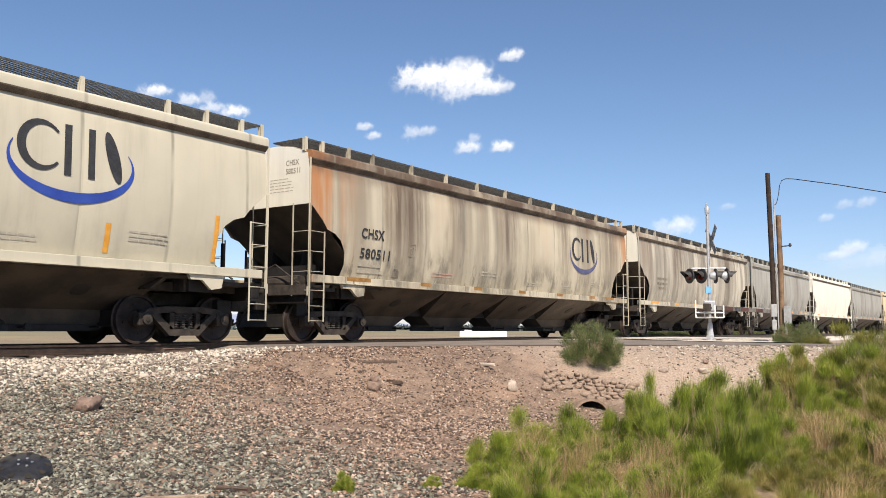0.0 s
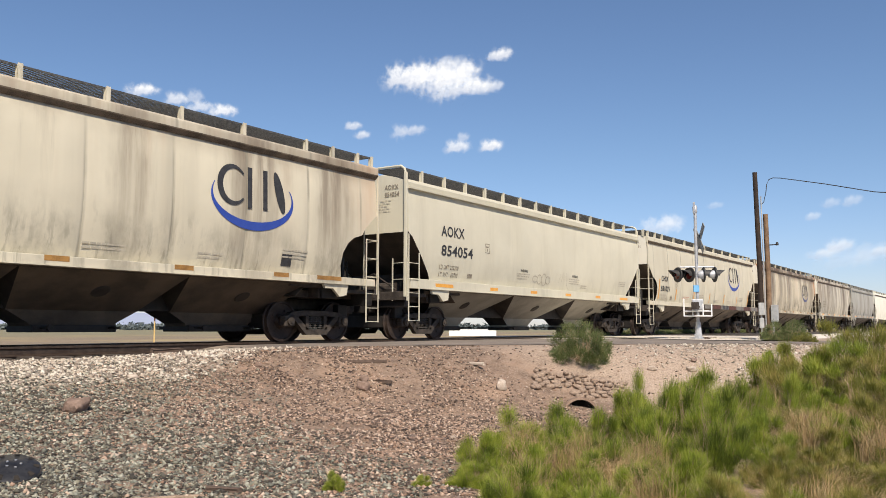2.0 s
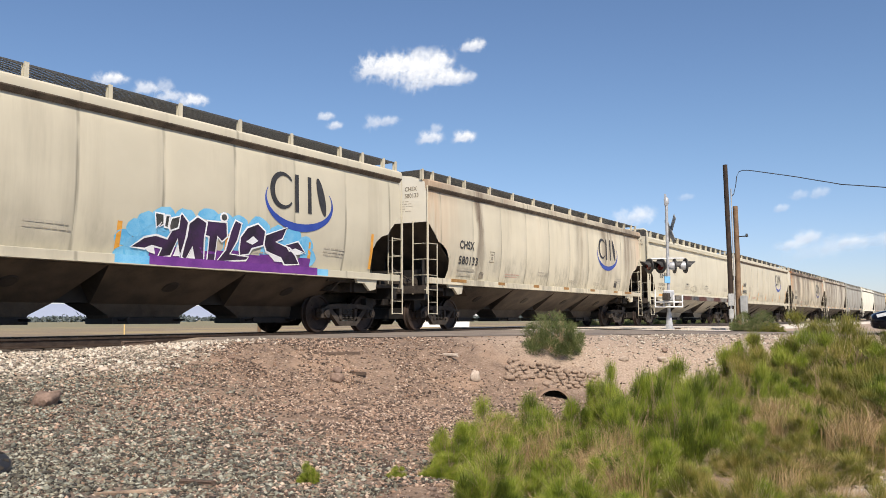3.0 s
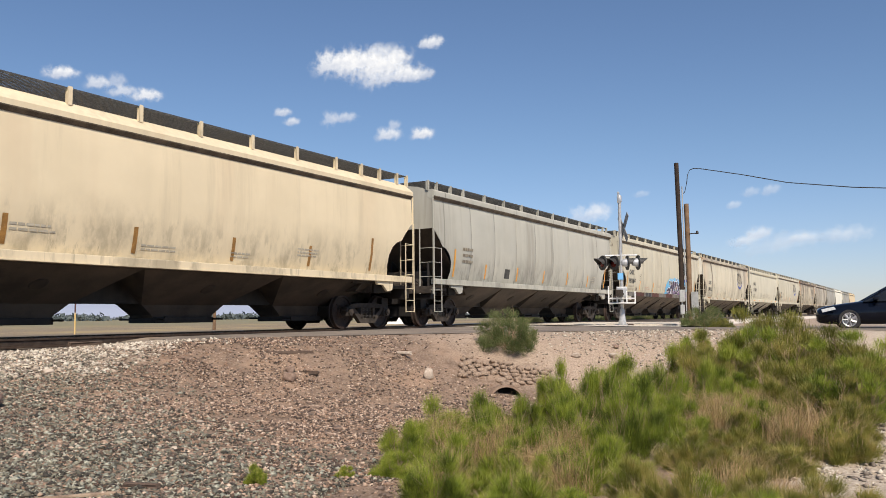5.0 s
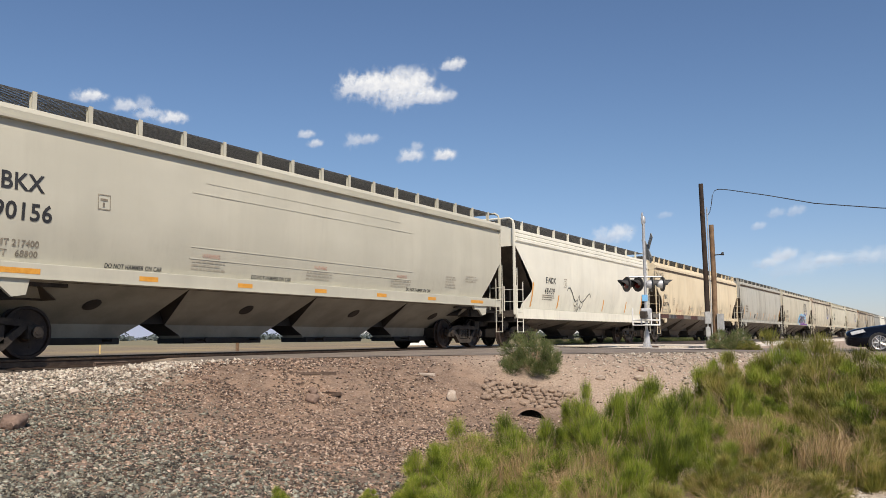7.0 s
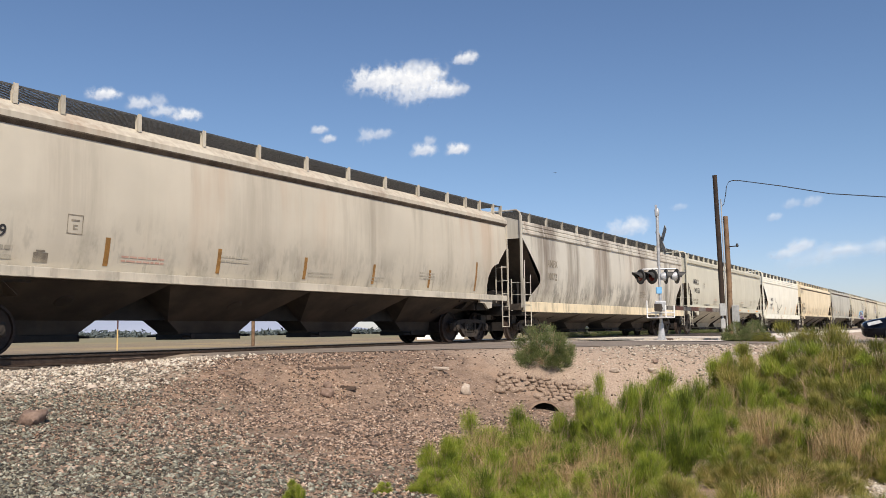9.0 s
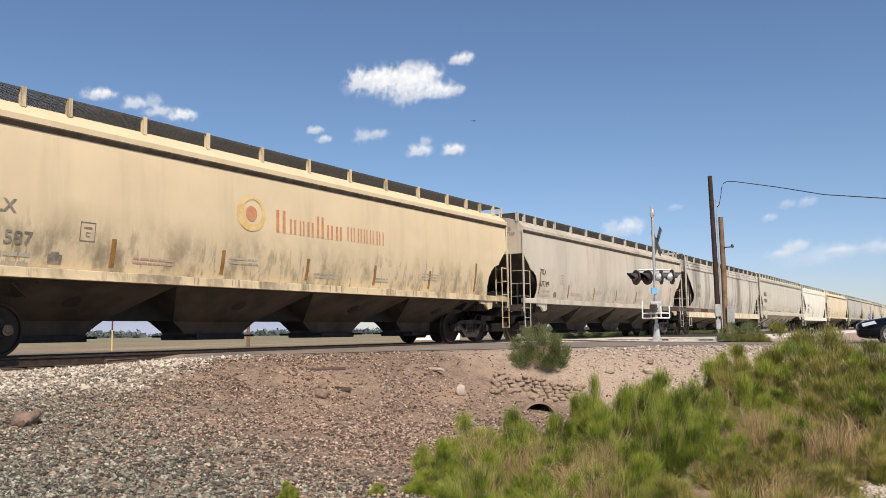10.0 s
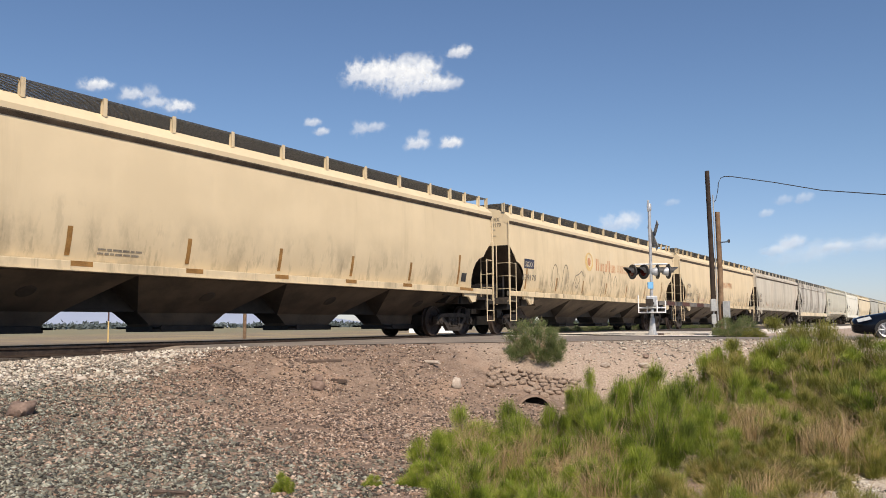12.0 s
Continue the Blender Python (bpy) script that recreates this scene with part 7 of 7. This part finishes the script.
for (ax, ay), (bx, by) in (((-0.3, -0.34), (0.3, -0.34)), ((0.3, -0.34), (0.3, 0.34)), ((0.3, 0.34), (-0.3, 0.34)), ((-0.3, 0.34), (-0.3, -0.34))):
    for z in (0.70, 0.86):
        bm = bmesh.new()
        tube(bm, [(ax, ay, z), (bx, by, z)], 0.025, 6)
        part("rail", bm, M_PANELWHITE, step)
    bm = bmesh.new()
    tube(bm, [(ax, ay, 0.70), (ax, ay, 1.28 if ay > 0 else 1.1)], 0.022, 6)
    part("upright", bm, M_PANELWHITE, step)
part("tread", box(bmesh.new(), -0.28, 0.28, -0.32, 0.32, 0.69, 0.72), M_GRATING, step)
M_ARMRED = surface("dull_dark_red_stripe", (0.055, 0.024, 0.018), (0.11, 0.045, 0.032), 5, 0.7)
M_ARMGREY = surface("dull_grey_stripe", (0.10, 0.092, 0.08), (0.20, 0.185, 0.16), 5, 0.7)
gate = empty("gate_arm")
gate.parent = sig
gate.matrix_basis = pose(0.1, -0.1, 1.03, 0, 0.3, math.degrees(math.atan2(-0.55, 5.8)))
for k in range(8):
    bm = box(bmesh.new(), 0.2 + 0.72 * k, 0.92 + 0.72 * k, -0.02, 0.02, -0.07, 0.07, 0.004)
    part("stripe", bm, M_ARMRED if k % 2 else M_ARMGREY, gate)
bm = box(bmesh.new(), -0.5, 0.2, -0.03, 0.03, -0.05, 0.05)
box(bm, -0.62, -0.42, -0.10, 0.10, -0.12, 0.12, 0.02)
part("counterweight", bm, M_CAST, gate, "dark gate counterweight")

# ---- poles and wire ----
M_POLEWOOD = surface("dark_creosoted_wood", (0.017, 0.011, 0.008), (0.047, 0.029, 0.018), 4, 0.9, bumpy=0.5, fine=40)
M_POSTWOOD = surface("sun_bleached_brown_wood", (0.128, 0.076, 0.041), (0.232, 0.148, 0.084), 4, 0.9, bumpy=0.5, fine=40)
M_WIRE = surface("black_cable", (0.02, 0.02, 0.02), (0.05, 0.05, 0.05), 8, 0.6, bumpy=0)
pole = tagged(empty("utility_pole"), "dark weathered wooden service pole with conduit", "pole")
px0, py0 = 28.23, 6.80
bm = bmesh.new()
tube(bm, [(0, 0, -0.4), (-0.02, 0.02, 2.5), (-0.06, 0.06, 5.42)], 0.088, 14, 0.074)
part("pole_shaft", bm, M_POLEWOOD, pole, at=pose(px0, py0, 0), soft=40)
bm = bmesh.new()
tube(bm, [(-0.06, -0.13, 0.2), (-0.08, -0.11, 4.6)], 0.019, 8)
part("conduit", bm, M_BOXGREY, pole, at=pose(px0, py0, 0))
bm = box(bmesh.new(), -0.10, 0.10, -0.09, 0.09, 0.72, 1.12, 0.02)
box(bm, -0.08, 0.08, -0.07, 0.07, 0.30, 0.62, 0.02)
tube(bm, [(0, 0, 0.0), (0, 0, 0.75)], 0.03, 8)
part("meter_box", bm, M_BOXGREY, pole, "grey metal meter box", at=pose(px0 - 0.16, py0 - 0.02, 0, 0, 0, 20))
post = tagged(empty("wooden_post"), "sun-bleached brown wooden post with a grey box", "post")
bm = bmesh.new()
tube(bm, [(0, 0, -0.4), (0.03, -0.02, 2.0), (0.02, 0.0, 4.02)], 0.090, 12, 0.078)
part("post_shaft", bm, M_POSTWOOD, post, at=pose(28.27, 6.60, 0), soft=40)
bm = box(bmesh.new(), -0.10, 0.10, -0.10, 0.10, 0.50, 1.05, 0.02)
tube(bm, [(0, 0.05, 0.0), (0, 0.05, 0.55)], 0.04, 8)
part("cabinet", bm, M_BOXGREY, post, "pale grey metal cabinet", at=pose(28.22, 6.40, 0))
bm = bmesh.new()
tube(bm, [(0, 0, 3.0), (-0.05, -0.3, 3.0)], 0.02, 6)
lathe(bm, [(0.03, 2.97), (0.05, 3.0), (0.03, 3.08)], 10, "z", (-0.05, -0.3, 0))
part("insulator", bm, M_SIGBLACK, post, at=pose(28.27, 6.55, 0))
wire = bmesh.new()
loop = [(28.2, 6.68, 4.35), (28.24, 6.62, 4.43), (28.27, 6.55, 4.75), (28.27, 6.52, 5.0), (28.3, 6.45, 5.16), (28.28, 6.32, 5.2), (28.17, 6.06, 5.15)]
loop += [(27.62, 4.65, 4.74), (26.82, 3.21, 4.25), (25.8, 1.4, 3.82), (24.4, -1.2, 3.35), (22.8, -4.2, 3.05), (21.0, -7.6, 2.95), (19.0, -11.4, 3.1), (17.0, -15.2, 3.5)]
tube(wire, loop, 0.014, 5)
tagged(part("service_wire", wire, M_WIRE, None), "thin black service cable sagging from the pole", "cable")


# ---- waiting car ----
M_CARPAINT = surface("glossy_dark_blue_paint", (0.003, 0.004, 0.008), (0.005, 0.007, 0.013), 2, 0.14, 0.0, 0, spec=0.3)
M_GLASS_DARK = surface("tinted_car_glass", (0.010, 0.012, 0.014), (0.016, 0.018, 0.02), 2, 0.06, 0.0, 0)
M_TYRE = surface("black_tyre", (0.018, 0.018, 0.018), (0.035, 0.034, 0.033), 12, 0.85)
M_LAMPGLASS = surface("clear_headlight", (0.55, 0.57, 0.58), (0.8, 0.82, 0.83), 8, 0.1, 0.4, 0)
sedan = tagged(empty("sedan"), "dark blue sedan waiting at the railway crossing", "car")
sedan.matrix_basis = pose(30.95, 0.60, -0.24, 0, 0, 97)


def sedan_body(bm):
    """Lofted shell: (x, half width, underside, belt height) along the car; x forward."""
    st = [(2.38, 0.60, 0.30, 0.58), (2.30, 0.74, 0.22, 0.66), (2.05, 0.84, 0.18, 0.74), (1.55, 0.89, 0.18, 0.82), (0.95, 0.90, 0.18, 0.90), (0.3, 0.90, 0.18, 0.93), (-0.6, 0.90, 0.18, 0.94), (-1.5, 0.89, 0.20, 0.96), (-2.0, 0.84, 0.24, 0.97), (-2.3, 0.74, 0.32, 0.92), (-2.38, 0.62, 0.40, 0.80)]
    rings = []
    for x, w, lo, hi in st:
        mid = lo + (hi - lo) * 0.55
        sec = [(-w * 0.86, lo), (-w, lo + 0.10), (-w * 1.01, mid), (-w * 0.97, hi - 0.10), (-w * 0.84, hi - 0.01), (-w * 0.4, hi + 0.03), (w * 0.4, hi + 0.03), (w * 0.84, hi - 0.01), (w * 0.97, hi - 0.10), (w * 1.01, mid), (w, lo + 0.10), (w * 0.86, lo)]
        rings.append([bm.verts.new((x, y, z)) for y, z in sec])
    for a, b in zip(rings, rings[1:]):
        for i in range(12):
            bm.faces.new((a[i], a[(i + 1) % 12], b[(i + 1) % 12], b[i]))
    bm.faces.new(rings[0])
    bm.faces.new(rings[-1][::-1])
    bmesh.ops.recalc_face_normals(bm, faces=bm.faces[:])


bm = bmesh.new()
sedan_body(bm)
part("body", bm, M_CARPAINT, sedan, soft=50)
bm = bmesh.new()
st = [(1.0, 0.80, 0.90, 0.90), (0.15, 0.66, 0.90, 1.38), (-0.45, 0.64, 0.92, 1.44), (-1.1, 0.63, 0.92, 1.40), (-1.95, 0.74, 0.94, 0.97)]
rings = []
for x, w, lo, hi in st:
    rings.append([bm.verts.new(p) for p in ((x, -0.84, lo), (x, -w * 1.02, hi - 0.05), (x, -w * 0.8, hi), (x, w * 0.8, hi), (x, w * 1.02, hi - 0.05), (x, 0.84, lo))])
for a, b in zip(rings, rings[1:]):
    for i in range(5):
        bm.faces.new((a[i], a[i + 1], b[i + 1], b[i]))
bmesh.ops.recalc_face_normals(bm, faces=bm.faces[:])
part("cabin_glass", bm, M_GLASS_DARK, sedan, "dark tinted windows", soft=30)
bm = bmesh.new()
box(bm, -1.15, 0.16, -0.56, 0.56, 1.395, 1.455, 0.025)
for s in (-1, 1):
    tube(bm, [(1.0, s * 0.80, 0.90), (0.15, s * 0.66, 1.40)], 0.035, 6)
    tube(bm, [(-0.45, s * 0.83, 0.92), (-0.45, s * 0.655, 1.41)], 0.035, 6)
    tube(bm, [(-1.1, s * 0.64, 1.40), (-1.95, s * 0.76, 0.97)], 0.04, 6)
part("roof", bm, M_CARPAINT, sedan)
for s in (-1, 1):
    bm = bmesh.new()
    prism(bm, [(2.22, 0.56), (2.26, 0.66), (1.88, 0.75), (1.82, 0.66)], 0, 0.06)
    part("headlight", bm, M_LAMPGLASS, sedan, "clear wraparound headlight", at=pose(0, s * 0.80 - 0.03, 0, 0, 0, s * 5))
    bm = box(bmesh.new(), 0.55, 0.72, -0.1, 0.1, 0.95, 1.07, 0.03)
    part("mirror", bm, M_CARPAINT, sedan, at=pose(0, s * 0.96, 0))
    bm = bmesh.new()
    box(bm, -0.16, 0.02, -0.012, 0.012, 0.80, 0.83, 0.005)
    part("door_handle", bm, M_CARPAINT, sedan, at=pose(0, s * 0.915, 0))
for x in (1.42, -1.42):
    for s in (-1, 1):
        whl = empty("wheel")
        whl.parent = sedan
        whl.matrix_basis = pose(x, s * 0.80, 0.325)
        bm = bmesh.new()
        lathe(bm, [(0.21, -0.10), (0.31, -0.105), (0.327, -0.06), (0.327, 0.06), (0.31, 0.105), (0.21, 0.10)], 32)
        part("tyre", bm, M_TYRE, whl, soft=40)
        bm = bmesh.new()
        lathe(bm, [(0.225, -0.10), (0.215, -0.112), (0.195, -0.10), (0.195, 0.10), (0.215, 0.112), (0.225, 0.10)], 32)
        for k in range(7):
            w = 2 * math.pi * k / 7
            tube(bm, [(0.04 * math.cos(w), s * 0.09, 0.04 * math.sin(w)), (0.20 * math.cos(w), s * 0.095, 0.20 * math.sin(w))], 0.024, 6)
        lathe(bm, [(0.06, -0.1), (0.06, 0.1)], 14)
        part("rim", bm, M_SILVER, whl, "bright alloy rim", soft=40)
        # Black disc in place of the shaded wheel arch opening.
        bm = bmesh.new()
        lathe(bm, [(0.36, -0.09), (0.36, 0.02)], 24)
        part("wheel_arch", bm, M_HOLE, whl, "dark wheel arch")

# ---- beyond the track ----
# Tree tones are greyed and blued to carry distance haze.
M_FARTREE = leaf_material("hazed_tree_green", [(0.081, 0.102, 0.105), (0.099, 0.122, 0.119), (0.118, 0.138, 0.126)], 0.1)
rs = np.random.RandomState(9)
tv, tf = [], []
for i in range(620):
    ax = rs.uniform(-20, 80)
    dist = rs.uniform(420, 760)
    cx, cy = dist * math.sin(radians(ax)), dist * math.cos(radians(ax))
    if cy < 60:
        continue
    h = rs.uniform(1.6, 3.4) * (1 + 0.8 * noise.noise((ax * 0.15, 0, 0)))
    for k in range(56):
        o = rs.normal(0, 1, 3) * (h * 1.1, h * 1.1, h * 0.24)
        c0 = Vector((cx + o[0], cy + o[1], -0.7 + h * 0.5 + o[2]))
        r = rs.uniform(0.45, 0.95)
        n0 = len(tv)
        tv += [c0 + Vector(rs.normal(0, r, 3)) for j in range(4)]
        tf += [(n0, n0 + 1, n0 + 2), (n0, n0 + 2, n0 + 3), (n0, n0 + 1, n0 + 3)]
tagged(put("far_woods", mesh_from("far_woods", tv, tf), M_FARTREE), "low green trees along the far field edge", "trees", kind="stuff")
# Added ridge that stands in for lavender sky haze low on the horizon.
M_HAZE_RIDGE = surface("blue_haze_ridge", (0.265, 0.305, 0.40), (0.29, 0.33, 0.42), 0.004, 1.0, bumpy=0)
hv, hf = [], []
for i in range(121):
    ax = radians(34 + 56 * i / 120)
    tall = ease(0, 22, i) * (42 + 12 * noise.noise((i * 0.05, 3.1, 0)) + 4 * noise.noise((i * 0.31, 7.7, 0)))
    for d, z in ((2150, -2.0), (2240, tall * 0.55), (2330, tall)):
        hv.append((d * math.cos(ax), d * math.sin(ax), z))
    if i:
        n0 = 3 * i
        hf += [(n0 - 3, n0, n0 + 1, n0 - 2), (n0 - 2, n0 + 1, n0 + 2, n0 - 1)]
tagged(put("far_hills", mesh_from("far_hills", hv, hf), M_HAZE_RIDGE), "low blue ridge added for sky haze at the horizon", "hills", kind="structure")
rnd = random.Random(31)
# Bushes added to darken the gaps under the train, where shade lies.
for k in range(18):
    x = 43.0 + 2.3 * k + rnd.uniform(-0.7, 0.7)
    y = 19.5 + rnd.uniform(-0.7, 1.2)
    shrub("filler_bush", ROUND[k % 2], x, y, ground_z(x, y) + rnd.uniform(0.75, 1.25), rnd.uniform(1.6, 2.3), M_SALT, "low dark green scrub bush added to darken gaps below cars", "bush", rnd.uniform(0, 360))
bm = box(bmesh.new(), -5.6, 0.6, -0.15, 0.15, -0.9, 0.12, 0.03)
wall = tagged(part("low_wall", bm, M_PANELWHITE, None, at=pose(94.1, 56.7, 0, 0, 0, -59)), "long low white wall beyond the track", "wall")
marker = tagged(empty("marker_post"), "thin yellow marker post with dark top in the field", "post")
bm = bmesh.new()
tube(bm, [(0, 0, -0.9), (0, 0, 0.75)], 0.05, 8)
part("shaft", bm, M_GOLD, marker, at=pose(35.7, 48.2, 0))
bm = bmesh.new()
tube(bm, [(0, 0, 0.75), (0, 0, 2.4)], 0.05, 8)
part("post_top", bm, M_ARMRED, marker, "dark red-brown upper part", at=pose(35.7, 48.2, 0))
bm = bmesh.new()
tube(bm, [(0, 0, -0.9), (0, 0, 7.0)], 0.14, 8)
tagged(part("wooden_pole", bm, M_POSTWOOD, None, at=pose(49.5, 49.5, 0)), "brown wooden pole standing in the field", "pole")


# ---- a bird in the air ----
M_FEATHER = surface("dark_feathers", (0.02, 0.018, 0.016), (0.05, 0.045, 0.04), 9, 0.8, bumpy=0)
bird = tagged(empty("bird"), "small dark bird flying over the train", "bird")
bird.scale = (0.55, 0.55, 0.55)
bm = bmesh.new()
lathe(bm, [(0.0, 0.10), (0.018, 0.09), (0.024, 0.075), (0.021, 0.055), (0.033, 0.02), (0.034, -0.02), (0.022, -0.07), (0.010, -0.10), (0.0, -0.105)], 10, "x")
part("body", bm, M_FEATHER, bird, soft=60)
bm = bmesh.new()
prism(bm, [(-0.08, -0.012), (-0.17, -0.045), (-0.155, 0.0), (-0.17, 0.045), (-0.08, 0.012)], -0.003, 0.003)
part("tail", bm, M_FEATHER, bird, at=pose(0, 0, 0, -90, 0, 0))
WINGS = []
for sgn in (-1, 1):
    bm = bmesh.new()
    vs = [[bm.verts.new((x, sgn * y, z)) for x, y in ((0.045, 0.0), (0.065, 0.07), (0.02, 0.155), (-0.05, 0.185), (-0.025, 0.08), (-0.045, 0.0))] for z in (0.003, -0.003)]
    bm.faces.new(vs[0])
    bm.faces.new(vs[1][::-1])
    for i in range(6):
        bm.faces.new((vs[0][i], vs[0][(i + 1) % 6], vs[1][(i + 1) % 6], vs[1][i]))
    bmesh.ops.recalc_face_normals(bm, faces=bm.faces[:])
    WINGS.append((part("wing", bm, M_FEATHER, bird, at=pose(0, sgn * 0.025, 0.012)), sgn))


# ---- movement ----
CLOCK = [(0, 0.007), (0.5, 0.508), (1, 1.017), (1.5, 1.473), (2, 1.98), (2.5, 2.514), (3, 3.018), (3.5, 3.482), (3.7, 3.7), (5.3, 5.3), (5.5, 5.509), (6, 5.979), (6.5, 6.493), (7, 7.023), (9, 8.98), (9.5, 9.511), (10, 10.009), (10.5, 10.513), (11, 10.979), (11.5, 11.5), (12, 12.004)]


FLIGHT = [(0, 160, 36), (9.2, 40.8, 19.2), (9.6, 35.7, 18.5), (10, 30.4, 17.2), (10.4, 25.9, 15.3), (10.8, 20.9, 12.8), (11, 18.8, 11.8), (12, 8.4, 7.0)]


def motions():
    spin = random.Random(2)
    for car, rear in CARS:
        walk(car, [(t, pose(rear + SPEED * s, TRACK_Y, 0)) for t, s in CLOCK])
    turn = math.degrees(SPEED / 0.457) / FPS
    for ws, dx in WHEELSETS:
        start = spin.uniform(0, 360)
        walk(ws, [(f / FPS, pose(dx, 0, 0.457, 0, (start + turn * f) % 360, 0)) for f in range(361)])
    walk(bird, [(t, pose(x, y, 9.3, 0, 0, 200)) for t, x, y in FLIGHT])
    for wing, side in WINGS:
        walk(wing, [(k / 20, pose(0, side * 0.025, 0.012, side * (8 + 32 * math.sin(k * 2.2)), 0, 0)) for k in range(241)])


motions()
